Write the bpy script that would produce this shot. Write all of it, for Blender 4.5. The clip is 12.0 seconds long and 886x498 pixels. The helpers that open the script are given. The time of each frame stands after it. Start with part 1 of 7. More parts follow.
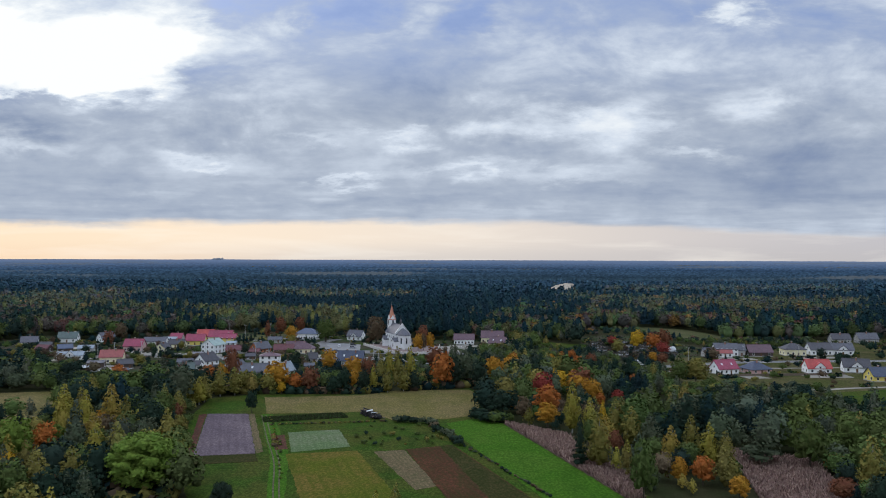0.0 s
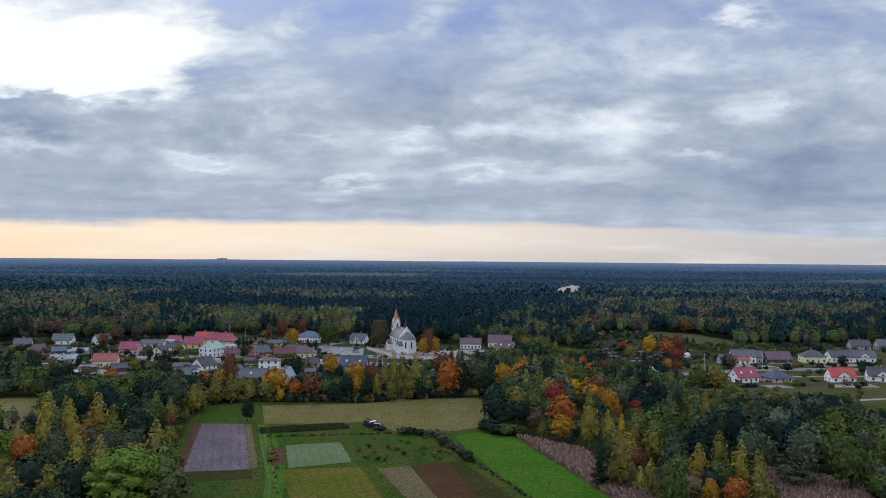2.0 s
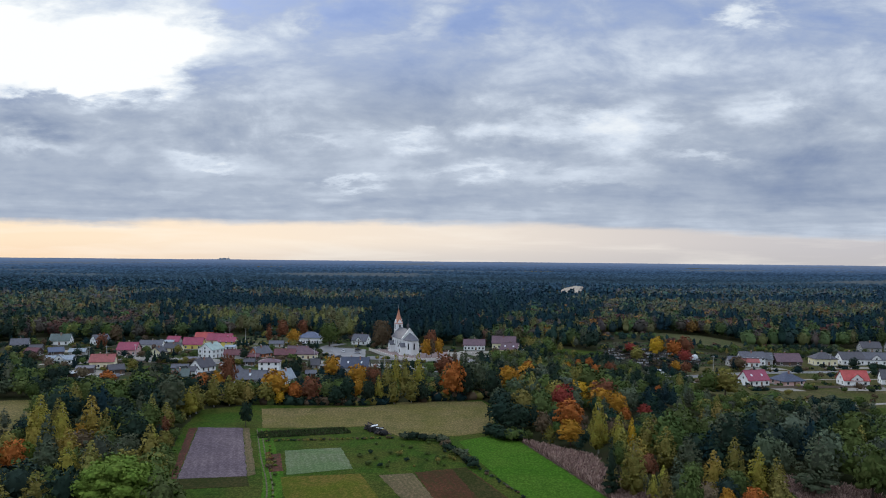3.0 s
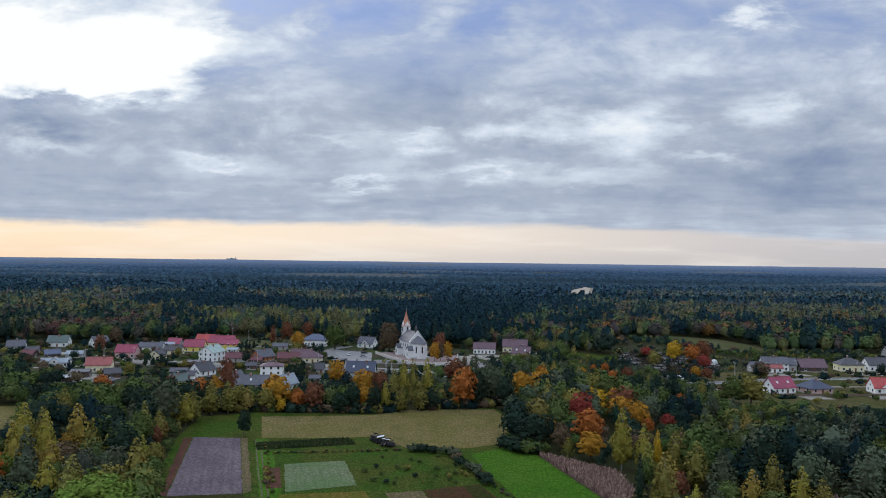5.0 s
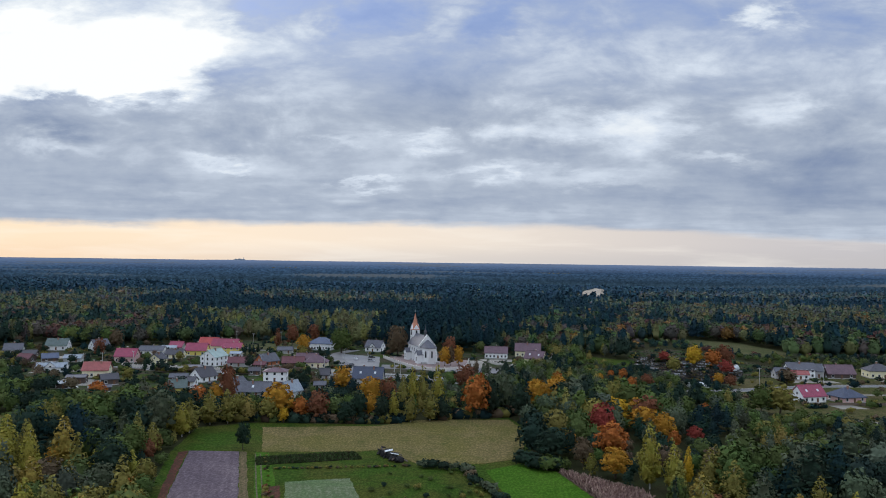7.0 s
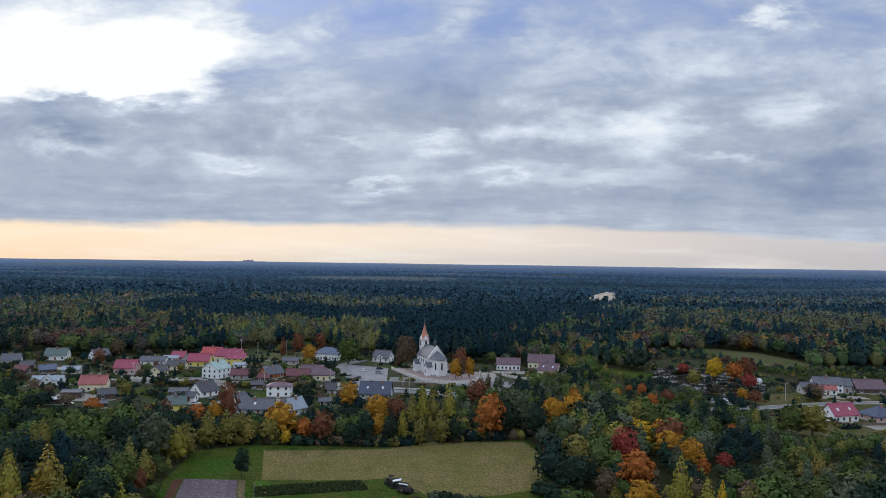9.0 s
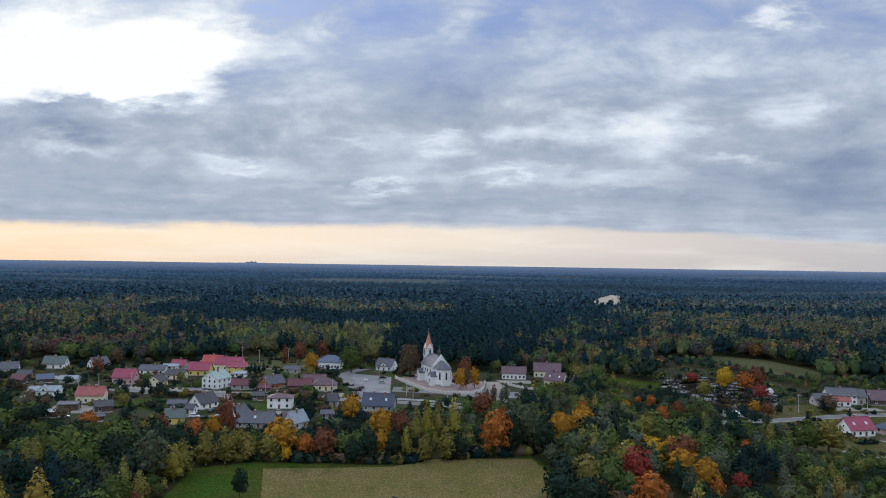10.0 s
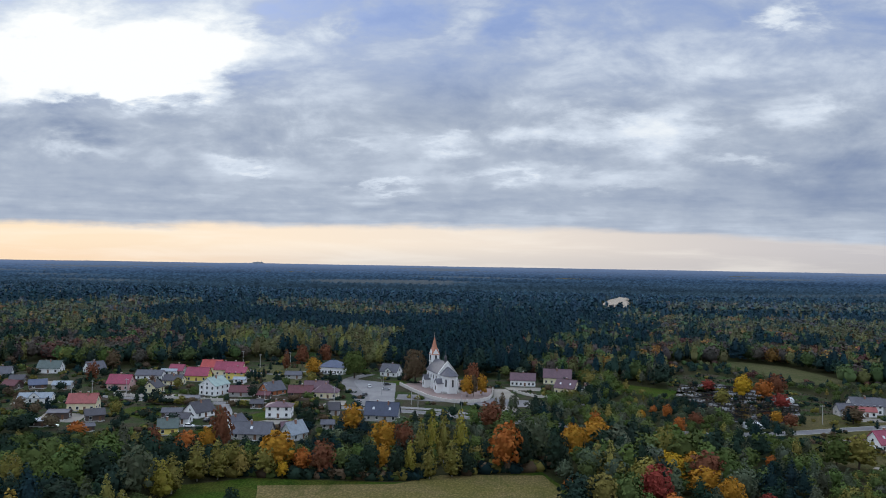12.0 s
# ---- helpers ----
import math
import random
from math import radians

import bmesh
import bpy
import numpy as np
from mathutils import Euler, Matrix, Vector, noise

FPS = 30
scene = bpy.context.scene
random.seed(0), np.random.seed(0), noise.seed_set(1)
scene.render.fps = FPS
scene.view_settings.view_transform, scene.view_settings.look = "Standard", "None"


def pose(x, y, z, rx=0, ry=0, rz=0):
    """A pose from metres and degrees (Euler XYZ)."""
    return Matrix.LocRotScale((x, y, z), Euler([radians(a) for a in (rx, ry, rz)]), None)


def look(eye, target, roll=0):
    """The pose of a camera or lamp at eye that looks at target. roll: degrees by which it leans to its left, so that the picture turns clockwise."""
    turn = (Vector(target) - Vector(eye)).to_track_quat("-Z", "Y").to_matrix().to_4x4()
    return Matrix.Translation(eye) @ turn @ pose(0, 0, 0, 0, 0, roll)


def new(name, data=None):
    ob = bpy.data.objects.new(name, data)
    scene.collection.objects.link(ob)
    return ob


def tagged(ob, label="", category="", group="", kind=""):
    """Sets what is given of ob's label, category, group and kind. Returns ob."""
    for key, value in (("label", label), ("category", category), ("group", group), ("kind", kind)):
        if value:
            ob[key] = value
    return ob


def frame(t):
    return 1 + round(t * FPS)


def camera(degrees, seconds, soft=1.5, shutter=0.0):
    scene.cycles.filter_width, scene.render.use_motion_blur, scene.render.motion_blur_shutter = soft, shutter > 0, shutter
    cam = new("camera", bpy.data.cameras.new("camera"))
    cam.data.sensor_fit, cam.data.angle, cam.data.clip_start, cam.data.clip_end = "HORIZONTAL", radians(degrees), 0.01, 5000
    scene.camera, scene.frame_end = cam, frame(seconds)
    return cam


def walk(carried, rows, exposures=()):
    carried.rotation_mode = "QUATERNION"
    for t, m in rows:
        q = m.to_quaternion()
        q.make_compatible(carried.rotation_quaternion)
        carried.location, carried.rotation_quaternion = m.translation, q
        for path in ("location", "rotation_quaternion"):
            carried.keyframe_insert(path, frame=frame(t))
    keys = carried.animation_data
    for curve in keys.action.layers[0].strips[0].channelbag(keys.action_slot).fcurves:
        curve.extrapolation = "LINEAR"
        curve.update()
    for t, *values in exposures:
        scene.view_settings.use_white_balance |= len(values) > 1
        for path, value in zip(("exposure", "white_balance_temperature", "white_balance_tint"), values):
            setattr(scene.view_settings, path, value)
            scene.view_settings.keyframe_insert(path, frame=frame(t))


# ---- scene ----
import itertools

cam = camera(59.23, 12.0, soft=1.0)
PATH = [
    (0, (1.85, 1.10, 59.20), (-11.55, 500.89, 64.49), 0.17),
    (0.5, (1.38, 5.44, 59.13), (-12.65, 505.21, 64.70), 0.23),
    (1, (0.70, 9.36, 59.30), (-13.74, 509.12, 65.04), 0.31),
    (1.5, (0.23, 13.19, 59.56), (-14.92, 512.93, 65.40), 0.40),
    (2, (-0.20, 17.58, 59.49), (-16.13, 517.29, 65.47), 0.47),
    (2.5, (-0.58, 21.42, 59.27), (-17.21, 521.11, 65.34), 0.53),
    (3, (-1.06, 25.61, 59.18), (-18.53, 525.27, 65.37), 0.56),
    (5, (-2.90, 42.27, 58.85), (-25.04, 541.73, 65.53), 0.72),
    (5.5, (-3.23, 46.27, 58.85), (-26.77, 545.67, 65.60), 0.73),
    (6, (-3.78, 50.40, 58.97), (-28.57, 549.74, 65.78), 0.74),
    (6.5, (-4.41, 54.58, 59.01), (-30.47, 553.85, 65.95), 0.78),
    (7, (-4.95, 58.72, 59.19), (-32.30, 557.92, 66.13), 0.76),
    (9, (-6.93, 74.43, 63.37), (-39.76, 573.30, 70.76), 0.81),
    (9.5, (-7.49, 78.67, 65.48), (-41.58, 577.45, 73.08), 0.84),
    (10, (-8.15, 82.38, 66.88), (-43.05, 581.10, 74.83), 0.82),
    (10.5, (-8.64, 86.19, 67.98), (-44.60, 584.83, 75.92), 0.90),
    (11, (-9.26, 90.41, 68.35), (-46.04, 589.00, 76.31), 0.96),
    (11.5, (-9.37, 94.21, 68.27), (-47.35, 592.70, 76.48), 0.97),
    (12, (-9.11, 97.73, 67.89), (-48.42, 596.11, 76.20), 0.96),
]
walk(cam, [(t, look(eye, target, roll)) for t, eye, target, roll in PATH])

# ---------------------------------------------------------------- sky, sun
SUN_AZ, SUN_EL = -32.0, 24.0      # degrees from +y to the left, degrees up

world = bpy.data.worlds.new("overcast_evening_sky")
scene.world = world
world.use_nodes = True
wt = world.node_tree
wt.nodes.clear()


class Net:
    """Short hand for building a node tree."""

    def __init__(self, tree):
        self.tree = tree

    def node(self, kind):
        return self.tree.nodes.new(kind)

    def plug(self, sock, value):
        if isinstance(value, bpy.types.NodeSocket):
            self.tree.links.new(value, sock)
        elif value is not None:
            sock.default_value = value

    def math(self, op, a, b=None, c=None, clamp=False):
        n = self.node("ShaderNodeMath")
        n.operation, n.use_clamp = op, clamp
        for sock, v in zip(n.inputs, (a, b, c)):
            self.plug(sock, v)
        return n.outputs[0]

    def vec(self, op, a, b=None):
        n = self.node("ShaderNodeVectorMath")
        n.operation = op
        for sock, v in zip(n.inputs, (a, b)):
            self.plug(sock, v)
        return n.outputs["Value"] if op in ("DOT_PRODUCT", "LENGTH") else n.outputs[0]

    def xyz(self, x, y, z=0.0):
        n = self.node("ShaderNodeCombineXYZ")
        for sock, v in zip(n.inputs, (x, y, z)):
            self.plug(sock, v)
        return n.outputs[0]

    def noise(self, at, scale, detail=4.0, rough=0.5, warp=0.0):
        n = self.node("ShaderNodeTexNoise")
        for key, v in (("Vector", at), ("Scale", scale), ("Detail", detail), ("Roughness", rough), ("Distortion", warp)):
            self.plug(n.inputs[key], v)
        return n.outputs["Fac"]

    def ramp(self, fac, stops, ease="LINEAR"):
        n = self.node("ShaderNodeValToRGB")
        n.color_ramp.interpolation = ease
        el = n.color_ramp.elements
        while len(el) < len(stops):
            el.new(0.5)
        for e, (p, c) in zip(el, stops):
            e.position, e.color = p, (*c, 1)
        self.plug(n.inputs[0], fac)
        return n.outputs[0]

    def mix(self, fac, a, b, blend="MIX"):
        n = self.node("ShaderNodeMix")
        n.data_type, n.blend_type = "RGBA", blend
        self.plug(n.inputs[0], fac)
        for sock, v in ((n.inputs[6], a), (n.inputs[7], b)):
            self.plug(sock, (*v, 1) if isinstance(v, tuple) and len(v) == 3 else v)
        return n.outputs[2]

    def smooth(self, v, lo, hi, a=0.0, b=1.0):
        n = self.node("ShaderNodeMapRange")
        n.interpolation_type = "SMOOTHSTEP"
        for sock, w in zip(n.inputs, (v, lo, hi, a, b)):
            self.plug(sock, w)
        return n.outputs[0]


# clouds as they hang in the sky: place across and up (as slopes), spread across and up, how light
BRIGHT_CLOUDS = [(-0.585, 0.292, 0.165, 0.060, 0.56), (-0.640, 0.232, 0.170, 0.036, 0.46), (-0.405, 0.278, 0.100, 0.044, 0.44),
                 (-0.475, 0.222, 0.075, 0.020, 0.52), (-0.218, 0.306, 0.029, 0.018, 0.15), (0.040, 0.173, 0.052, 0.024, 0.30),
                 (0.165, 0.176, 0.075, 0.020, 0.26), (0.195, 0.150, 0.040, 0.020, 0.16), (0.344, 0.312, 0.033, 0.016, 0.40),
                 (0.275, 0.240, 0.051, 0.015, 0.12), (-0.261, 0.203, 0.065, 0.018, 0.10), (-0.076, 0.152, 0.029, 0.009, 0.20)]
WISPS = [(-0.570, 0.142, 0.055, 0.015, 0.26), (-0.365, 0.132, 0.055, 0.008, 0.16), (-0.320, 0.122, 0.040, 0.005, 0.18),
         (-0.156, 0.102, 0.050, 0.005, 0.20), (0.008, 0.113, 0.035, 0.009, 0.24), (0.119, 0.110, 0.055, 0.013, 0.16),
         (0.297, 0.129, 0.060, 0.009, 0.22), (0.401, 0.201, 0.045, 0.010, 0.16), (-0.209, 0.159, 0.045, 0.009, 0.16)]
DARK_CLOUDS = [(-0.348, 0.238, 0.055, 0.018, -0.38), (-0.594, 0.198, 0.087, 0.010, -0.30), (-0.540, 0.176, 0.145, 0.015, -0.10),
               (-0.298, 0.155, 0.087, 0.018, -0.15), (-0.308, 0.321, 0.044, 0.025, -0.25), (-0.130, 0.314, 0.051, 0.025, -0.28),
               (0.009, 0.306, 0.051, 0.029, -0.35), (-0.085, 0.240, 0.044, 0.029, -0.10), (0.090, 0.157, 0.029, 0.029, -0.10),
               (0.442, 0.298, 0.073, 0.044, -0.12), (0.423, 0.113, 0.131, 0.044, -0.22), (0.353, 0.155, 0.065, 0.022, -0.12),
               (0.289, 0.176, 0.044, 0.015, -0.15), (0.191, 0.089, 0.087, 0.011, -0.12), (-0.112, 0.072, 0.580, 0.012, -0.10),
               (0.147, 0.211, 0.058, 0.015, -0.15)]


def build_sky():
    n = Net(wt)
    way = n.node("ShaderNodeTexCoord").outputs["Generated"]
    sep = n.node("ShaderNodeSeparateXYZ")
    n.plug(sep.inputs[0], way)
    x, y, z = sep.outputs
    ahead = n.math("MAXIMUM", y, 0.15)
    u, v = n.math("DIVIDE", x, ahead), n.math("DIVIDE", z, ahead)
    flat = n.xyz(u, v)
    # a flat cloud deck: its pattern shrinks towards the horizon
    depth = n.math("ADD", n.math("MAXIMUM", z, 0.0), 0.045)
    deck = n.xyz(n.math("DIVIDE", x, depth), n.math("DIVIDE", y, depth), 3.7)
    big = n.noise(deck, 0.33, 7.0, 0.56, 0.3)
    fine = n.noise(deck, 1.0, 7.0, 0.54, 0.15)
    streak = n.noise(n.vec("MULTIPLY", flat, (5.0, 46.0, 0.0)), 1.0, 6.0, 0.55, 0.35)
    puff = n.noise(n.vec("MULTIPLY", n.xyz(u, v, 4.4), (6.5, 14.0, 1.0)), 1.0, 8.0, 0.60, 0.30)
    tuft = n.noise(n.vec("MULTIPLY", n.xyz(u, v, 9.4), (22.0, 44.0, 1.0)), 1.0, 6.0, 0.55, 0.15)
    torn = n.noise(n.vec("MULTIPLY", n.xyz(u, v, 7.1), (9.0, 22.0, 1.0)), 1.0, 7.0, 0.62, 0.2)
    torn2 = n.noise(n.vec("MULTIPLY", n.xyz(u, v, 2.3), (9.0, 24.0, 1.0)), 1.0, 7.0, 0.62, 0.2)
    at = n.xyz(n.math("MULTIPLY_ADD", n.math("SUBTRACT", torn, 0.5), 0.24, u),
               n.math("MULTIPLY_ADD", n.math("SUBTRACT", torn2, 0.5), 0.115, v))
    total = 0.0
    for cu, cv, su, sv, amp in itertools.chain(BRIGHT_CLOUDS, WISPS, DARK_CLOUDS):
        off = n.vec("MULTIPLY", n.vec("SUBTRACT", at, (cu, cv, 0.0)), (1 / su, 1 / sv, 0.0))
        fall = n.math("POWER", 2.718, n.math("MULTIPLY", n.vec("DOT_PRODUCT", off, off), -1.0))
        total = n.math("MULTIPLY_ADD", fall, amp, total)
    total = n.math("MULTIPLY", total, n.smooth(y, 0.15, 0.5))
    light = n.math("ADD", total, 0.485)
    high = n.smooth(v, 0.06, 0.17)
    for pattern, amount in ((big, 0.30), (fine, 0.30), (streak, n.smooth(v, 0.15, 0.07, 0.06, 0.34)), (puff, n.math("MULTIPLY", high, 1.02)), (tuft, 0.24)):
        light = n.math("MULTIPLY_ADD", n.math("SUBTRACT", pattern, 0.5), amount, light)
    cloud = n.ramp(light, [(0.0, (0.145, 0.205, 0.36)), (0.25, (0.255, 0.315, 0.435)), (0.47, (0.385, 0.445, 0.545)),
                           (0.70, (0.60, 0.67, 0.77)), (0.92, (0.82, 0.86, 0.89)), (1.0, (0.90, 0.92, 0.925))])
    # thin places high up let the blue through
    sky = n.node("ShaderNodeTexSky")
    sky.sky_type, sky.sun_disc = "NISHITA", False
    sky.sun_elevation, sky.sun_rotation = radians(SUN_EL), radians(SUN_AZ)
    blue = n.vec("MULTIPLY", sky.outputs[0], (0.055, 0.07, 0.11))
    thin = n.math("MULTIPLY", n.smooth(v, 0.17, 0.33), n.smooth(light, 0.75, 0.25, 0.0, 0.55))
    cloud = n.mix(thin, cloud, n.mix(0.6, blue, (0.25, 0.36, 0.68)))
    # the clear strip under the deck, warm towards the sun
    warm = n.ramp(n.smooth(u, -0.75, 0.62), [(0.0, (0.92, 0.735, 0.53)), (0.25, (0.90, 0.755, 0.60)), (0.55, (0.80, 0.71, 0.62)), (1.0, (0.50, 0.49, 0.52))])
    hazy = n.ramp(n.smooth(u, -0.7, 0.6), [(0.0, (0.90, 0.68, 0.48)), (0.35, (0.71, 0.645, 0.585)), (1.0, (0.49, 0.475, 0.49))])
    warm = n.mix(n.smooth(v, 0.026, -0.004), warm, hazy)
    warm = n.mix(n.math("MULTIPLY", n.math("SUBTRACT", streak, 0.47), 1.3, clamp=True), warm, (0.98, 0.93, 0.84))
    edge = n.math("ADD", n.math("MULTIPLY_ADD", n.math("SUBTRACT", streak, 0.5), 0.022, v), n.math("MULTIPLY", n.math("SUBTRACT", torn, 0.5), 0.016))
    edge = n.math("MULTIPLY_ADD", n.smooth(u, 0.0, 0.6), 0.014, edge)
    under = n.smooth(edge, 0.050, 0.038)
    colour = n.mix(under, cloud, warm)
    # away from the evening side the deck runs on, grey, down to the ground, and lighter overhead
    colour = n.mix(n.smooth(y, 0.45, 0.05), colour, n.mix(n.smooth(z, 0.0, 0.7), (0.46, 0.51, 0.59), n.mix(big, (0.46, 0.56, 0.73), (0.84, 0.95, 1.14))))
    colour = n.vec("SCALE", colour)
    n.plug(colour.node.inputs["Scale"], n.smooth(z, 0.36, 0.85, 1.0, 1.75))
    bg = n.node("ShaderNodeBackground")
    n.plug(bg.inputs[0], colour)
    bg.inputs[1].default_value = 1.10
    n.plug(n.node("ShaderNodeOutputWorld").inputs[0], bg.outputs[0])


build_sky()

sun_data = bpy.data.lights.new("sun", "SUN")
sun_data.energy, sun_data.angle, sun_data.color = 0.9, radians(18), (1.0, 0.96, 0.91)
sun = new("sun", sun_data)
sun.matrix_world = look((-400 * math.sin(radians(-SUN_AZ)), 400 * math.cos(radians(SUN_AZ)), 400 * math.tan(radians(SUN_EL))), (0, 0, 0))

# ---------------------------------------------------------------- materials


def material(name, build):
    m = bpy.data.materials.new(name)
    m.use_nodes = True
    m.node_tree.nodes.clear()
    n = Net(m.node_tree)
    shader = build(n)
    n.plug(n.node("ShaderNodeOutputMaterial").inputs[0], shader)
    return m


def surface(n, colour, rough=0.8, height=None, strength=0.4, distance=0.05, metal=0.0, spec=0.3):
    p = n.node("ShaderNodeBsdfPrincipled")
    n.plug(p.inputs["Base Color"], (*colour, 1) if isinstance(colour, tuple) else colour)
    n.plug(p.inputs["Roughness"], rough)
    n.plug(p.inputs["Metallic"], metal)
    n.plug(p.inputs["Specular IOR Level"], spec)
    if height is not None:
        b = n.node("ShaderNodeBump")
        b.inputs["Strength"].default_value, b.inputs["Distance"].default_value = strength, distance
        n.plug(b.inputs["Height"], height)
        n.plug(p.inputs["Normal"], b.outputs[0])
    return p.outputs[0]


def object_at(n):
    return n.node("ShaderNodeTexCoord").outputs["Object"]


def place_at(n):
    return n.node("ShaderNodeNewGeometry").outputs["Position"]


def shade(c, k):
    return tuple(min(1.0, v * k) for v in c)


def soil(name, a, b, c, grain=0.6, furrow=None, rough=0.95, stain=0.035):
    """Ground cover: two colours in large stains, a third in small flecks, and furrows along one heading (degrees)."""
    def build(n):
        at = place_at(n)
        large = n.noise(at, stain, 5.0, 0.6, 0.4)
        small = n.noise(at, grain, 6.0, 0.65)
        col = n.mix(n.smooth(large, 0.38, 0.62), a, b)
        col = n.mix(n.smooth(n.noise(n.vec("MULTIPLY", at, (0.9, 0.35, 1.0)), 0.11, 5.0, 0.65, 0.8), 0.50, 0.72, 0.0, 0.7), col, shade(c, 0.85))
        col = n.mix(n.smooth(small, 0.48, 0.75, 0.0, 0.8), col, c)
        col = n.mix(n.smooth(n.noise(at, 0.16, 4.0, 0.6), 0.55, 0.75, 0.0, 0.6), col, shade(b, 0.7))
        fine = n.noise(n.vec("MULTIPLY", at, (1.0, 0.5, 1.0)), 1.5, 4.0, 0.7)
        col = n.mix(n.smooth(fine, 0.42, 0.60, 0.55, 0.0), col, shade(c, 0.55))
        col = n.mix(n.smooth(fine, 0.55, 0.72, 0.0, 0.45), col, tuple(1.35 * v for v in b))
        height = n.math("ADD", small, fine)
        if furrow is not None:
            h, step = furrow
            s = n.vec("DOT_PRODUCT", at, (math.cos(radians(h)) * 2 * math.pi / step, math.sin(radians(h)) * 2 * math.pi / step, 0.0))
            wave = n.math("SINE", n.math("MULTIPLY_ADD", n.noise(at, 0.3, 2.0), 2.5, s))
            col = n.mix(n.math("MULTIPLY", n.smooth(wave, 0.0, 1.0, 0.0, 0.5), n.smooth(n.noise(at, 0.08, 3.0), 0.35, 0.65)), col, shade(c, 0.75))
            height = n.math("ADD", small, n.math("MULTIPLY", wave, 0.4))
        return surface(n, col, rough, height, 0.6, 0.15, spec=0.02)
    return material(name, build)


def leaf(name, colour, vary=0.30):
    """Foliage of one autumn colour; trees and single sprays differ a little."""
    def build(n):
        geo = n.node("ShaderNodeNewGeometry")
        each = geo.outputs["Random Per Island"]
        tree = n.node("ShaderNodeObjectInfo").outputs["Random"]
        col = n.mix(each, shade(colour, 1 - vary), tuple(min(1, c * (1 + vary * k)) for c, k in zip(colour, (1.1, 1.0, 0.6))))
        col = n.mix(n.math("MULTIPLY", tree, 0.45), col, (colour[0] * 0.75 + 0.01, colour[1] * 0.72, colour[2] * 0.7))
        col = n.mix(n.smooth(n.noise(geo.outputs["Position"], 0.45, 3.0, 0.6), 0.40, 0.65, 0.0, 0.35), col, (colour[0] * 0.85, colour[1] * 1.15, colour[2] * 0.9))
        p = surface(n, col, 0.85, spec=0.02)
        t = n.node("ShaderNodeBsdfTranslucent")
        n.plug(t.inputs[0], col)
        m = n.node("ShaderNodeMixShader")
        m.inputs[0].default_value = 0.12
        n.plug(m.inputs[1], p)
        n.plug(m.inputs[2], t.outputs[0])
        return m.outputs[0]
    return material(name, build)


def woods_material(name, grain=True):
    """Foliage of joined woods: each tree brings its own leaf colour, with haze mixed into the far ones."""
    def build(n):
        geo = n.node("ShaderNodeNewGeometry")
        brought = n.node("ShaderNodeAttribute")
        brought.attribute_name = "leaf_colour"
        a = brought.outputs["Color"]
        if not grain:
            return surface(n, a, 1.0, spec=0.0)
        col = n.mix(geo.outputs["Random Per Island"], n.vec("MULTIPLY", a, (0.80, 0.80, 0.82)), n.vec("MULTIPLY", a, (1.20, 1.20, 1.15)))
        return surface(n, col, 0.9, spec=0.01)
    return material(name, build)


def plaster(name, colour, dirt=0.25):
    def build(n):
        at = object_at(n)
        col = n.mix(n.smooth(n.noise(at, 0.5, 5.0, 0.6), 0.4, 0.75, 0.0, dirt), colour, shade(colour, 0.62))
        col = n.mix(n.smooth(n.noise(n.vec("MULTIPLY", at, (2.5, 2.5, 0.35)), 1.0, 4.0), 0.5, 0.8, 0.0, dirt), col, (colour[0] * 0.7, colour[1] * 0.67, colour[2] * 0.62))
        return surface(n, col, 0.9, n.noise(at, 14.0, 3.0), 0.3, 0.01)
    return material(name, build)


def roofing(name, colour, rows=0.36, metal=0.0, rough=0.6):
    """Tiles or sheets in courses down the slope, weathered."""
    def build(n):
        at = object_at(n)
        sep = n.node("ShaderNodeSeparateXYZ")
        n.plug(sep.inputs[0], at)
        course = n.math("FRACT", n.math("DIVIDE", sep.outputs[2], rows))
        across = n.math("SINE", n.math("MULTIPLY", n.math("ADD", sep.outputs[0], sep.outputs[1]), 20.0))
        col = n.mix(n.smooth(n.noise(at, 0.45, 5.0, 0.65), 0.35, 0.75, 0.0, 0.7), colour, shade(colour, 0.6))
        col = n.mix(n.smooth(n.noise(at, 3.0, 4.0), 0.52, 0.75, 0.0, 0.5), col, tuple(min(1, c * 1.25 + 0.015) for c in colour))
        col = n.mix(n.smooth(course, 0.0, 0.18, 0.5, 0.0), col, shade(colour, 0.45))
        return surface(n, col, rough, n.math("MULTIPLY_ADD", across, 0.25, course), 0.5, 0.04, metal=metal, spec=0.4)
    return material(name, build)


def plain(name, colour, rough=0.6, metal=0.0, grain=6.0):
    def build(n):
        at = object_at(n)
        f = n.noise(at, grain, 5.0, 0.6)
        col = n.mix(n.smooth(f, 0.35, 0.7), shade(colour, 0.8), shade(colour, 1.15))
        return surface(n, col, rough, f, 0.2, 0.01, metal=metal)
    return material(name, build)


def paving(name, a, b, rough=0.85):
    def build(n):
        at = place_at(n)
        col = n.mix(n.smooth(n.noise(at, 0.09, 5.0, 0.6, 0.5), 0.35, 0.65), a, b)
        col = n.mix(n.smooth(n.noise(at, 1.2, 5.0, 0.7), 0.5, 0.75, 0.0, 0.5), col, shade(a, 0.7))
        return surface(n, col, rough, n.noise(at, 9.0, 3.0), 0.3, 0.02)
    return material(name, build)


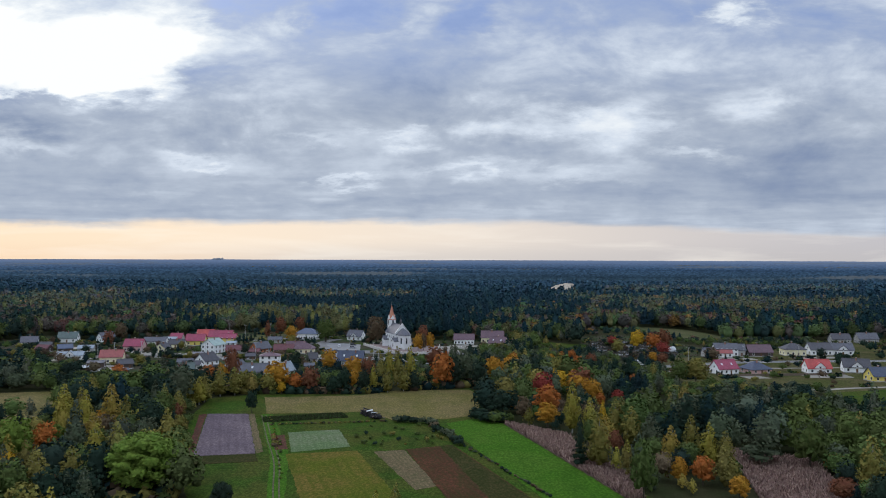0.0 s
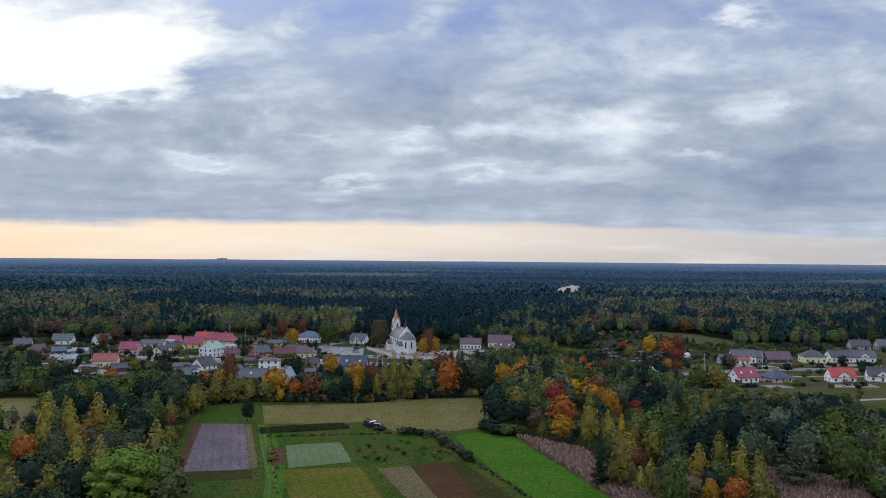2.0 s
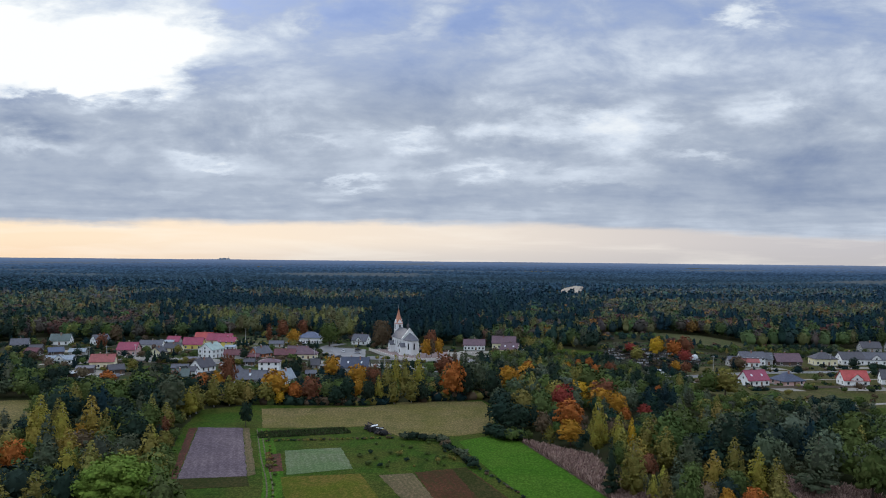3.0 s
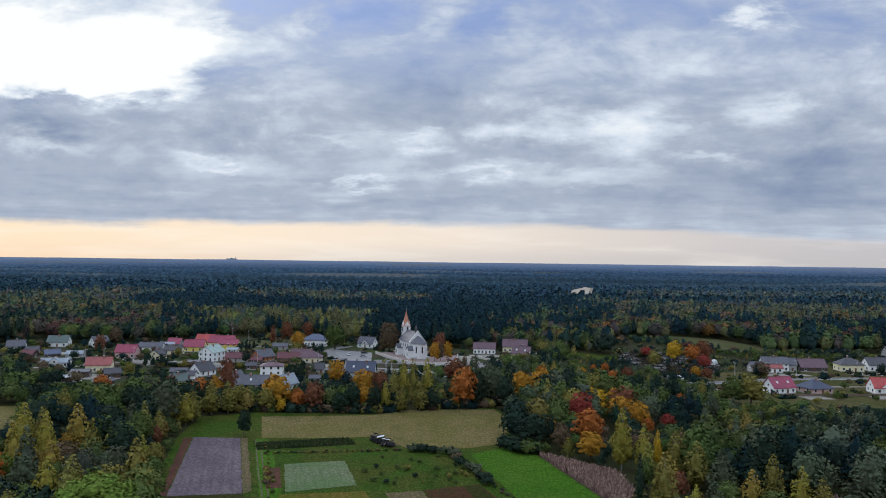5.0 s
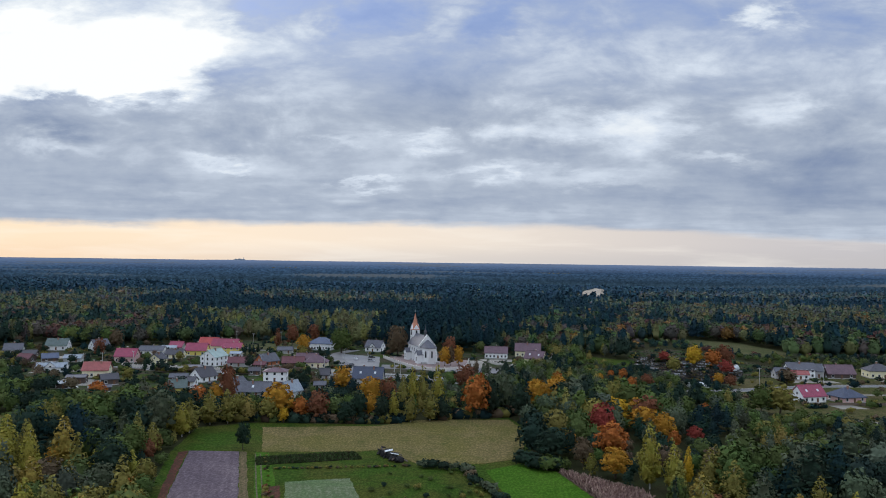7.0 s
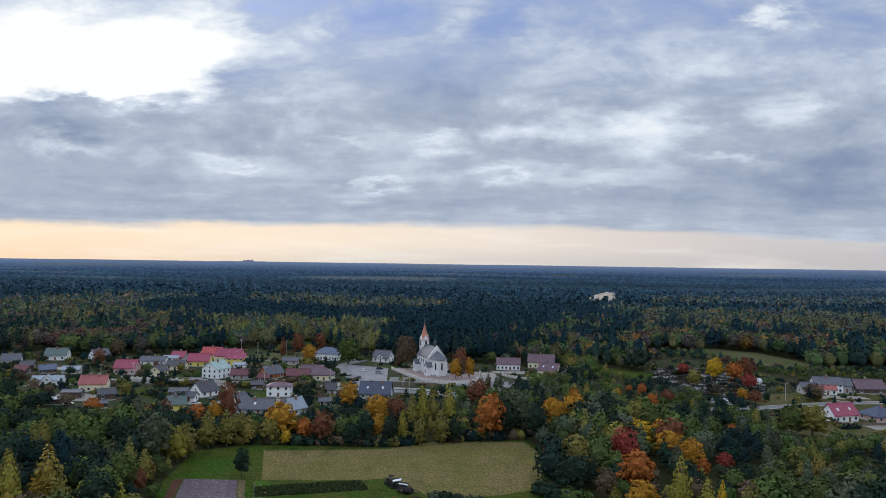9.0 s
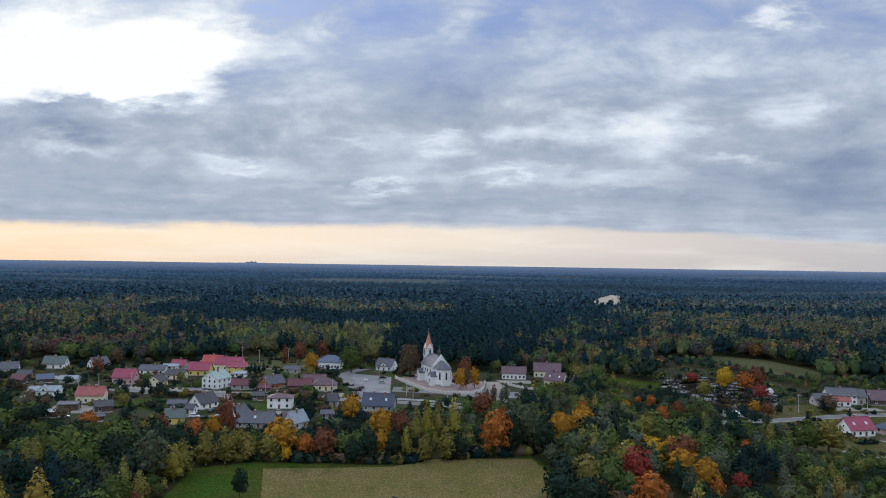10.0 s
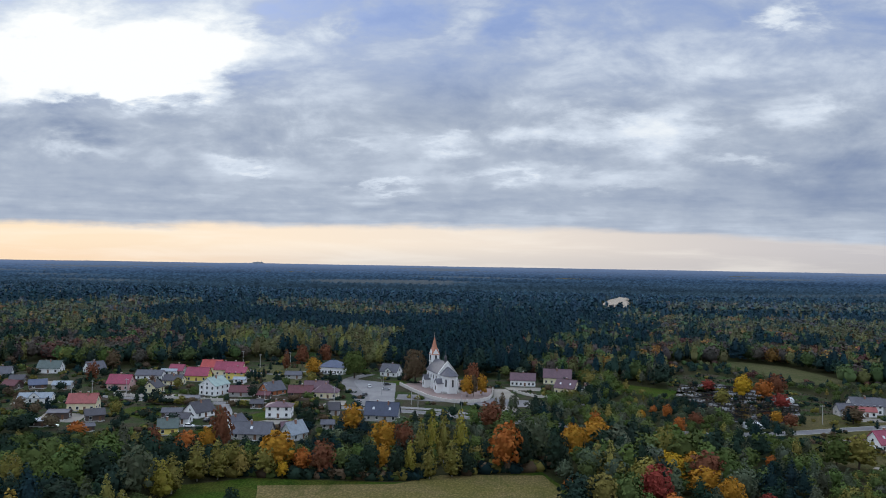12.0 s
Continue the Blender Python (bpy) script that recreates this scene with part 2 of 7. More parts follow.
LEAF = {
    "leaf_green": (0.121, 0.174, 0.034),
    "pine": (0.015, 0.033, 0.034),
    "dark": (0.022, 0.039, 0.028),
    "green": (0.073, 0.100, 0.032),
    "grey": (0.076, 0.091, 0.058),
    "olive": (0.177, 0.153, 0.044),
    "ygreen": (0.254, 0.218, 0.045),
    "yellow": (0.463, 0.279, 0.029),
    "amber": (0.376, 0.184, 0.029),
    "orange": (0.351, 0.115, 0.033),
    "rust": (0.170, 0.068, 0.041),
    "red": (0.250, 0.050, 0.042),
    "brown": (0.114, 0.081, 0.053),
    "gold": (0.260, 0.185, 0.046),
}
M_LEAF = {k: leaf("foliage_" + k, c) for k, c in LEAF.items()}
M_WOODS = woods_material("foliage_mixed_woods")
M_FAR_WOODS = woods_material("foliage_far_forest", False)
M_BARK = plain("bark_grey_brown", (0.075, 0.058, 0.044), 0.95, grain=3.0)
M_BIRCH = plain("bark_birch_white", (0.33, 0.32, 0.29), 0.85, grain=2.0)
M_GROUND = soil("forest_floor_and_grass", (0.024, 0.034, 0.012), (0.038, 0.036, 0.018), (0.046, 0.044, 0.020), 0.25)
M_GARDEN = soil("garden_grass", (0.034, 0.064, 0.017), (0.072, 0.058, 0.042), (0.022, 0.028, 0.014), 0.22, stain=0.09)
M_LAWN = soil("bright_green_grass", (0.046, 0.118, 0.010), (0.062, 0.128, 0.014), (0.030, 0.082, 0.008), 0.3, stain=0.05)
M_ROUGH_GRASS = soil("rough_grass", (0.040, 0.080, 0.010), (0.068, 0.076, 0.015), (0.020, 0.042, 0.007), 0.3, stain=0.06)
M_HOUSE_LAWN = soil("yellowish_lawn", (0.070, 0.078, 0.022), (0.112, 0.092, 0.044), (0.040, 0.044, 0.016), 0.25, stain=0.06)
M_DULL_LAWN = soil("dull_autumn_grass", (0.078, 0.084, 0.034), (0.105, 0.096, 0.048), (0.046, 0.058, 0.022), 0.25, stain=0.05)
M_MEADOW = soil("dry_mown_meadow", (0.142, 0.118, 0.038), (0.190, 0.140, 0.064), (0.084, 0.090, 0.026), 0.25)
M_PURPLE = soil("bare_ploughed_soil_mauve", (0.125, 0.098, 0.112), (0.165, 0.130, 0.138), (0.100, 0.074, 0.088), 0.35, (17, 2.6), stain=0.05)
M_SPROUT = soil("sprouting_winter_crop", (0.105, 0.150, 0.068), (0.150, 0.165, 0.100), (0.095, 0.145, 0.058), 0.4, (17, 2.4), stain=0.06)
M_BROWN = soil("dark_brown_ploughed_soil", (0.066, 0.028, 0.016), (0.092, 0.036, 0.021), (0.044, 0.044, 0.015), 0.30, (20, 2.0), stain=0.06)
M_TAN = soil("dry_stubble", (0.130, 0.094, 0.054), (0.160, 0.118, 0.066), (0.080, 0.080, 0.034), 0.4, (18, 1.2), stain=0.08)
M_STUBBLE = soil("green_stubble_field", (0.086, 0.098, 0.012), (0.138, 0.098, 0.024), (0.058, 0.084, 0.008), 0.25, (18, 3.0), stain=0.04)
M_REED = soil("reed_bed_floor", (0.100, 0.064, 0.052), (0.130, 0.088, 0.070), (0.07, 0.05, 0.038), 0.8)
M_WEEDY = soil("dark_olive_weeds", (0.034, 0.036, 0.010), (0.052, 0.044, 0.016), (0.022, 0.034, 0.008), 0.4)
M_BED = soil("dark_bed_soil", (0.020, 0.020, 0.014), (0.030, 0.026, 0.018), (0.016, 0.026, 0.010), 0.5)
M_CHAR = plain("blackened_wood", (0.016, 0.015, 0.015), 0.9, grain=3.0)
M_SAND = soil("pale_sand", (0.40, 0.34, 0.27), (0.47, 0.40, 0.32), (0.34, 0.29, 0.22), 0.1)
M_DIRT = soil("red_brown_weeds", (0.085, 0.030, 0.026), (0.12, 0.05, 0.035), (0.06, 0.055, 0.03), 0.6)
M_ASPHALT = paving("worn_light_asphalt", (0.120, 0.118, 0.120), (0.165, 0.160, 0.160))
M_PAVERS = paving("pale_concrete_pavers", (0.165, 0.162, 0.165), (0.215, 0.21, 0.208))
M_RED_PAVE = paving("reddish_churchyard_paving", (0.205, 0.150, 0.135), (0.255, 0.185, 0.165))
M_TRACK = paving("sandy_track", (0.20, 0.18, 0.15), (0.26, 0.235, 0.20))
M_STONE = plaster("pale_boundary_wall", (0.58, 0.54, 0.50), 0.4)
M_WHITE = plaster("white_render", (0.88, 0.88, 0.87))
M_CHURCH = plaster("pale_grey_church_render", (0.74, 0.74, 0.735), 0.15)
M_CREAM = plaster("cream_render", (0.82, 0.72, 0.50))
M_YELLOW = plaster("yellow_render", (0.75, 0.60, 0.16))
M_PALE_YELLOW = plaster("pale_yellow_render", (0.82, 0.75, 0.50))
M_PINK = plaster("pink_render", (0.62, 0.40, 0.37))
M_BRICK = plaster("orange_brick_gable", (0.46, 0.16, 0.07))
M_TIMBER = plaster("dark_weathered_boards", (0.10, 0.075, 0.065))
M_GREY_WALL = plaster("grey_render", (0.40, 0.39, 0.38))
M_R_ORANGE = roofing("orange_red_tiles", (0.31, 0.085, 0.078))
M_R_RED = roofing("bright_red_tiles", (0.41, 0.062, 0.055))
M_R_CRIMSON = roofing("crimson_sheet_roof", (0.28, 0.036, 0.078), metal=0.0, rough=0.45)
M_R_GREY = roofing("grey_corrugated_roof", (0.098, 0.098, 0.116))
M_R_DARK = roofing("dark_grey_roof", (0.068, 0.064, 0.074))
M_R_SLATE = roofing("blue_black_slate_roof", (0.046, 0.058, 0.098), rough=0.5)
M_R_BLUE = roofing("blue_grey_roof", (0.085, 0.105, 0.165), rough=0.5)
M_R_LIGHT = roofing("light_blue_grey_sheet_roof", (0.27, 0.31, 0.35), rough=0.45)
M_R_PALE_GREEN = roofing("pale_green_sheet_roof", (0.33, 0.42, 0.38), rough=0.45)
M_R_GREEN = roofing("grey_green_sheet_roof", (0.082, 0.115, 0.105), rough=0.5)
M_R_PURPLE = roofing("purple_brown_tiles", (0.125, 0.070, 0.086))
M_R_MAROON = roofing("maroon_tiles", (0.125, 0.038, 0.044))
M_COPPER = roofing("orange_copper_spire", (0.50, 0.20, 0.115), 0.8, rough=0.5)
M_GLASS = material("window_glass", lambda n: surface(n, (0.03, 0.035, 0.042), 0.08, spec=0.8))
M_FRAME = plain("white_window_frame", (0.72, 0.72, 0.70), 0.5)
M_DOOR = plain("brown_door_wood", (0.16, 0.085, 0.05), 0.6)
M_CHIM = plaster("chimney_brick", (0.30, 0.16, 0.12))
M_RUT = soil("bare_rut", (0.11, 0.10, 0.06), (0.14, 0.12, 0.08), (0.07, 0.09, 0.03), 0.5)
M_METAL = plain("galvanised_steel", (0.42, 0.43, 0.44), 0.45, 0.7)
M_CONCRETE = plaster("grey_concrete", (0.42, 0.41, 0.39), 0.3)
M_WOOD = plain("weathered_fence_wood", (0.17, 0.13, 0.10), 0.9)
def still_water(n):
    """Dark water; its reflection is held down and let through only in noise patches."""
    deep = surface(n, n.mix(n.smooth(n.noise(place_at(n), 0.22, 4.0, 0.6), 0.45, 0.62), (0.006, 0.007, 0.008), (0.030, 0.026, 0.018)), 0.9, spec=0.0)
    sheen = n.node("ShaderNodeBsdfGlossy")
    sheen.inputs["Roughness"].default_value = 0.08
    m = n.node("ShaderNodeMixShader")
    n.plug(m.inputs[0], n.smooth(n.noise(place_at(n), 0.13, 3.0, 0.6), 0.48, 0.60, 0.02, 0.42))
    n.plug(m.inputs[1], deep)
    n.plug(m.inputs[2], sheen.outputs[0])
    return m.outputs[0]


M_WATER = material("dark_pond_water", still_water)
M_FILM = plain("translucent_white_film", (0.60, 0.62, 0.63), 0.35)

# ---------------------------------------------------------------- mesh helpers


def mesh_of(name, bm, *mats):
    me = bpy.data.meshes.new(name)
    bm.to_mesh(me)
    bm.free()
    for m in mats:
        me.materials.append(m)
    return me


def part(name, bm, mat, parent, label=""):
    """One mesh object under a thing or a part; bm may also be a mesh that alike parts share."""
    me = mesh_of(name, bm, mat) if isinstance(bm, bmesh.types.BMesh) else bm
    ob = new(name, me)
    ob.parent = parent
    return tagged(ob, label)


def thing(name, x, y, z=0.0, rz=0.0, label="", category="", group="", kind=""):
    ob = new(name)
    ob.matrix_basis = pose(x, y, z, 0, 0, rz)
    return tagged(ob, label, category, group, kind)


def add_box(bm, x0, x1, y0, y1, z0, z1, bevel=0.0):
    vs = [bm.verts.new((x, y, z)) for z in (z0, z1) for y in (y0, y1) for x in (x0, x1)]
    fs = [bm.faces.new([vs[i] for i in q]) for q in ((0, 2, 3, 1), (4, 5, 7, 6), (0, 1, 5, 4), (2, 6, 7, 3), (0, 4, 6, 2), (1, 3, 7, 5))]
    if bevel:
        bmesh.ops.bevel(bm, geom=list({e for f in fs for e in f.edges}), offset=bevel, segments=1, affect="EDGES")


def box(*a, bevel=0.0):
    bm = bmesh.new()
    add_box(bm, *a, bevel=bevel)
    return bm


def add_prism(bm, poly, axis, lo, hi):
    """A polygon in the plane across an axis, drawn out along it. axis x: poly is (y, z); y: (x, z); z: (x, y)."""
    def at(p, d):
        return {"x": (d, p[0], p[1]), "y": (p[0], d, p[1]), "z": (p[0], p[1], d)}[axis]
    a, b = [bm.verts.new(at(p, lo)) for p in poly], [bm.verts.new(at(p, hi)) for p in poly]
    k = len(poly)
    bm.faces.new(a)
    bm.faces.new(b[::-1])
    for i in range(k):
        bm.faces.new((a[i], b[i], b[(i + 1) % k], a[(i + 1) % k]))
    bmesh.ops.recalc_face_normals(bm, faces=bm.faces[:])


def prism(poly, axis, lo, hi):
    bm = bmesh.new()
    add_prism(bm, poly, axis, lo, hi)
    return bm


def add_rings(bm, rings, close=True):
    """Skin over rings of points of one count."""
    vs = [[bm.verts.new(p) for p in r] for r in rings]
    k = len(vs[0])
    for a, b in zip(vs, vs[1:]):
        for i in range(k):
            bm.faces.new((a[i], a[(i + 1) % k], b[(i + 1) % k], b[i]))
    if close:
        bm.faces.new(vs[0][::-1])
        bm.faces.new(vs[-1])


def ring(x, y, z, r, k=8, turn=0.0, ry=None):
    return [(x + r * math.cos(turn + 2 * math.pi * i / k), y + (r if ry is None else ry) * math.sin(turn + 2 * math.pi * i / k), z) for i in range(k)]


def tube(points, r0, r1, k=6):
    bm = bmesh.new()
    add_tube(bm, points, r0, r1, k)
    return bm


def add_tube(bm, points, r0, r1, k=6):
    rings = []
    for i, p in enumerate(points):
        p = Vector(p)
        d = (Vector(points[min(i + 1, len(points) - 1)]) - Vector(points[max(i - 1, 0)])).normalized()
        side = d.cross(Vector((0.31, 0.95, 0.0))).normalized()
        up = side.cross(d)
        r = r0 + (r1 - r0) * i / (len(points) - 1)
        rings.append([p + side * r * math.cos(2 * math.pi * j / k) + up * r * math.sin(2 * math.pi * j / k) for j in range(k)])
    add_rings(bm, rings)


def fast_mesh(name, verts, quads, mats, colours=None, normals=None):
    """A mesh from arrays of places and four-cornered faces."""
    me = bpy.data.meshes.new(name)
    v, q = np.asarray(verts, np.float32).reshape(-1, 3), np.asarray(quads, np.int32).reshape(-1, 4)
    me.vertices.add(len(v))
    me.vertices.foreach_set("co", v.ravel())
    me.loops.add(q.size)
    me.loops.foreach_set("vertex_index", q.ravel())
    me.polygons.add(len(q))
    me.polygons.foreach_set("loop_start", np.arange(0, q.size, 4, dtype=np.int32))
    for m in mats:
        me.materials.append(m)
    me.update(calc_edges=True)
    if colours is not None:
        a = me.color_attributes.new("leaf_colour", "FLOAT_COLOR", "POINT")
        a.data.foreach_set("color", np.c_[colours, np.ones(len(v))].astype(np.float32).ravel())
    if normals is not None:
        me.normals_split_custom_set_from_vertices(np.asarray(normals, np.float32))
    return me


def inside(px, py, poly):
    """Which of the points lie in a polygon."""
    hit = np.zeros(len(px), bool)
    for (x0, y0), (x1, y1) in zip(poly, poly[1:] + poly[:1]):
        cross = ((y0 > py) != (y1 > py)) & (px < (x1 - x0) * (py - y0) / (y1 - y0 + 1e-9) + x0)
        hit ^= cross
    return hit


def rise(r):
    """Height of the land at a distance from the start: flat near by, lifted far off so its edge meets the horizon in
    the camera's view.
    """
    k = np.clip((np.asarray(r, float) - 1500) / 3350, 0, 1)
    return 31 * k * k * (3 - 2 * k)


# ---------------------------------------------------------------- ground, fields, roads


def build_ground():
    radii = np.r_[0, 60, 120, 180, 240, 300, 360, 420, 500, 600, 700, 850, 1000, 1200, 1500, 1900, 2300, 2800, 3300, 3800, 4300, 4600, 4850]
    k = 96
    verts = [(r * math.cos(2 * math.pi * i / k), 50 + r * math.sin(2 * math.pi * i / k), float(rise(r))) for r in radii for i in range(k)]
    quads = [(a * k + i, (a + 1) * k + i, (a + 1) * k + (i + 1) % k, a * k + (i + 1) % k) for a in range(len(radii) - 1) for i in range(k)]
    ob = new("ground", fast_mesh("ground", verts, quads, [M_GROUND]))
    tagged(ob, "wide flat land with dark forest floor and grass", "ground", kind="structure")


def plot(name, poly, mat, z, label, category="field"):
    """A field: a slab up to height z with an uneven outline."""
    rng = random.Random(name + str(poly[0][0]))
    edge = []
    for (x0, y0), (x1, y1) in zip(poly, poly[1:] + poly[:1]):
        steps = max(1, int(math.hypot(x1 - x0, y1 - y0) / 1.8))
        for i in range(steps):
            edge.append((x0 + (x1 - x0) * i / steps + (rng.uniform(-0.22, 0.22) if i else 0), y0 + (y1 - y0) * i / steps + (rng.uniform(-0.2, 0.2) if i else 0)))
    bm = bmesh.new()
    top = [bm.verts.new((x, y, z)) for x, y in edge]
    low = [bm.verts.new((x, y, -0.3)) for x, y in edge]
    f = bm.faces.new(top)
    if f.calc_area() and f.normal.z < 0:
        f.normal_flip()
    f.normal_update()
    for i in range(len(edge)):
        j = (i + 1) % len(edge)
        bm.faces.new((top[i], low[i], low[j], top[j]))
    bmesh.ops.triangulate(bm, faces=[f])
    bmesh.ops.recalc_face_normals(bm, faces=bm.faces[:])
    return tagged(new(name, mesh_of(name, bm, mat)), label, category, kind="structure")


def ribbon(name, points, width, mat, z, label, category="road", kerb=0.0):
    """A road or path along a line; with a kerb of real height on both sides where it has one."""
    pts = [Vector((*p, 0)) for p in points]
    fine = []
    for i in range(len(pts) - 1):
        p0, p1, p2, p3 = pts[max(i - 1, 0)], pts[i], pts[i + 1], pts[min(i + 2, len(pts) - 1)]
        for j in range(6):
            t = j / 6
            fine.append(0.5 * (2 * p1 + (p2 - p0) * t + (2 * p0 - 5 * p1 + 4 * p2 - p3) * t * t + (3 * p1 - p0 - 3 * p2 + p3) * t ** 3))
    fine.append(pts[-1])
    bm = bmesh.new()
    kb = bmesh.new()
    rows, krows = [], []
    for i, p in enumerate(fine):
        d = (fine[min(i + 1, len(fine) - 1)] - fine[max(i - 1, 0)]).normalized()
        s = Vector((d.y, -d.x, 0)) * width / 2
        rows.append([bm.verts.new(q) for q in (p - s + Vector((0, 0, -0.3)), p - s + Vector((0, 0, z)), p + s + Vector((0, 0, z)), p + s + Vector((0, 0, -0.3)))])
        if kerb:
            for side in (-1, 1):
                a, b = p + s * side, p + s * side * (1 + 0.5 / width)
                krows.append((side, i, [a + Vector((0, 0, -0.2)), a + Vector((0, 0, z + kerb)), b + Vector((0, 0, z + kerb)), b + Vector((0, 0, -0.2))]))
    for a, b in zip(rows, rows[1:]):
        for i in range(3):
            bm.faces.new((a[i], a[i + 1], b[i + 1], b[i]))
    bmesh.ops.recalc_face_normals(bm, faces=bm.faces[:])
    ob = tagged(new(name, mesh_of(name, bm, mat)), label, category, kind="structure")
    for side in (-1, 1) if kerb else ():
        strip = [[kb.verts.new(q) for q in r] for sd, _, r in krows if sd == side]
        for a, b in zip(strip, strip[1:]):
            for i in range(3):
                kb.faces.new((a[i], a[i + 1], b[i + 1], b[i]))
    if kerb:
        bmesh.ops.recalc_face_normals(kb, faces=kb.faces[:])
        part("kerb", kb, M_CONCRETE, ob)
    else:
        kb.free()
    return ob


NEAR_FIELDS = [(-58, 150), (-65.9, 190.9), (-82, 228), (-99, 288), (-104.0, 324.8), (-85.8, 335.0), (-42.3, 336), (4.3, 354.5), (11.8, 331.8), (9.1, 291.3),
               (17, 285.7), (38, 258.9), (36.0, 230.3), (45.0, 205.3), (50.0, 190), (60, 150)]
REED_2 = [(83.5, 243.5), (103.1, 229.8), (97, 196.5), (90, 172), (76, 172), (74.9, 195.9)]
LEFT_FIELD = [(-250, 326), (-206.9, 331.1), (-168.3, 339.9), (-154.0, 280.6), (-170.8, 274.1), (-215, 268)]
RIGHT_FIELD = [(158.8, 347.2), (202.5, 362.3), (235, 366), (215, 290), (162.7, 290.7), (154.1, 319.6)]
RIGHT_CLEARING = [(142, 668), (152, 674), (184, 652), (197, 592), (186, 562), (166, 570), (147, 622)]
POND_LAWN = [(50.9, 528.7), (58.6, 550.0), (72.0, 540), (91.7, 525), (100, 540), (118, 545), (112, 537), (84, 522), (78, 512), (86, 497), (79.8, 500), (67.1, 510.0)]
VILLAGE = [(-330, 500), (-307.5, 574.5), (-263.5, 545), (-228.7, 558), (-190, 585), (-176.5, 602.4), (-139.0, 635.5), (-105.7, 600), (-73.4, 572), (-51.9, 560.0), (-5.6, 556),
           (35.9, 555), (40, 504.3), (8, 467.3), (0, 433.3), (-47.7, 412), (-80.2, 392), (-83.0, 377), (-109.2, 373), (-137.8, 382.8),
           (-164.6, 388), (-182.2, 380.7), (-233.1, 423.4), (-300, 440)]
RIGHT_VILLAGE = [(112, 440), (119.6, 470), (140.0, 498), (187.3, 512), (242.2, 525), (250, 565), (341.8, 590), (340, 480), (250, 352), (195.0, 354), (167.3, 349), (150.2, 354), (118, 358),
                 (106, 384), (103, 410)]
POND = [(80, 512), (85, 530), (90, 552), (112, 562), (130, 548), (139, 500), (128, 470), (114.1, 450), (94, 444), (88, 470)]
MARSH = [(78, 512), (84, 552), (90, 588), (122, 602), (142, 570), (160, 519), (147, 475), (126, 466), (114, 448), (94, 442), (86, 470)]
BIRCH_EDGE = [(31, 252), (36, 252), (50, 238), (56, 226), (60, 208), (74, 202), (74, 188), (50, 192), (44, 206), (36, 230)]
TURNING_GROVE = [(19, 287), (27, 303), (60, 303), (60, 280), (52, 262), (37, 258)]
GROVE_FRONT = [(46, 195), (40, 125), (102, 125), (98, 172), (76, 172), (74, 195)]
VEGETABLE_BED = [(-72.0, 286.6), (-44.2, 296.2), (-40.6, 288.0), (-69.4, 278.2)]
CLEARINGS = [NEAR_FIELDS, REED_2, LEFT_FIELD, RIGHT_FIELD, RIGHT_CLEARING, VILLAGE, RIGHT_VILLAGE, POND, MARSH, POND_LAWN, GROVE_FRONT]

build_ground()
plot("village_green", VILLAGE, M_GARDEN, 0.02, "village gardens of grass and bare earth", "ground")
plot("village_green", RIGHT_VILLAGE, M_HOUSE_LAWN, 0.02, "gardens of grass round scattered houses", "ground")
plot("field_margin", NEAR_FIELDS, M_ROUGH_GRASS, 0.02, "rough green grass between the field strips", "grass")
plot("ploughed_field", [(-94.4, 292.3), (-79.0, 292.9), (-60.7, 234.5), (-78.1, 230.5)], M_PURPLE, 0.10, "bare mauve-brown ploughed field strip")
plot("stubble_strip", [(-78.9, 292.9), (-76.8, 293.0), (-58.8, 236.6), (-60.5, 234.5)], M_TAN, 0.09, "narrow strip of dry tan stubble")
plot("weed_strip", [(-96.8, 290.1), (-94.7, 292.3), (-78.4, 230.5), (-80.2, 230.5)], M_DIRT, 0.09, "narrow strip of red-brown weeds")
plot("crop_field", [(-57.1, 262.6), (-40.7, 267.6), (-33.4, 244.0), (-50.3, 236.3)], M_SPROUT, 0.10, "pale green plot of sprouting crop")
plot("meadow", [(-81.8, 327.1), (-41.7, 334.2), (-28.2, 346.1), (4.3, 350.5), (9.0, 333.7), (7.3, 294.4), (-4.4, 286.8), (-22.4, 282.2), (-35.5, 300.3), (-42.5, 297), (-72.1, 293.5)],
     M_MEADOW, 0.08, "mown meadow of dry yellowish grass", "meadow")
plot("stubble_field", [(-51.5, 234.2), (-29.2, 239.2), (-12.0, 192.8), (0, 150), (-30, 150), (-38.3, 191.9)], M_STUBBLE, 0.08, "green and tan stubble field")
plot("grass_strip", [(-30.5, 238.6), (-26.0, 239.4), (-8.0, 193), (4, 150), (-2, 150), (-14, 192.8)], M_ROUGH_GRASS, 0.10, "green grass strip beside stubble")
plot("stubble_strip", [(-25.6, 237.9), (-16.3, 240.4), (-4.7, 203.5), (-10.3, 199.4)], M_TAN, 0.09, "strip of dry tan stubble beside ploughed soil")
plot("ploughed_field", [(-15.9, 241.1), (-1.7, 247.4), (18.6, 194.0), (32, 150), (8, 150), (-2.3, 193.2)], M_BROWN, 0.10, "dark brown ploughed field strip")
plot("weedy_field", [(-5.5, 245.2), (-1.9, 247.0), (18.2, 194.2), (31.5, 150), (20, 150), (8, 194)], M_WEEDY, 0.11, "dark weedy edge of the ploughed strip")
plot("grass_field", [(-4.2, 279.0), (8.1, 289.3), (15.6, 279.9), (30.8, 230.2), (41.5, 194.8), (56, 150), (36, 150), (21.3, 194.1), (0.2, 259.9)], M_LAWN, 0.09, "bright green grass field strip")
plot("stubble_edge", [(-78.4, 230.3), (-60.5, 234.3), (-57.5, 225.6), (-75.8, 221.0)], M_WEEDY, 0.08, "dark olive weeds along the ploughed field")
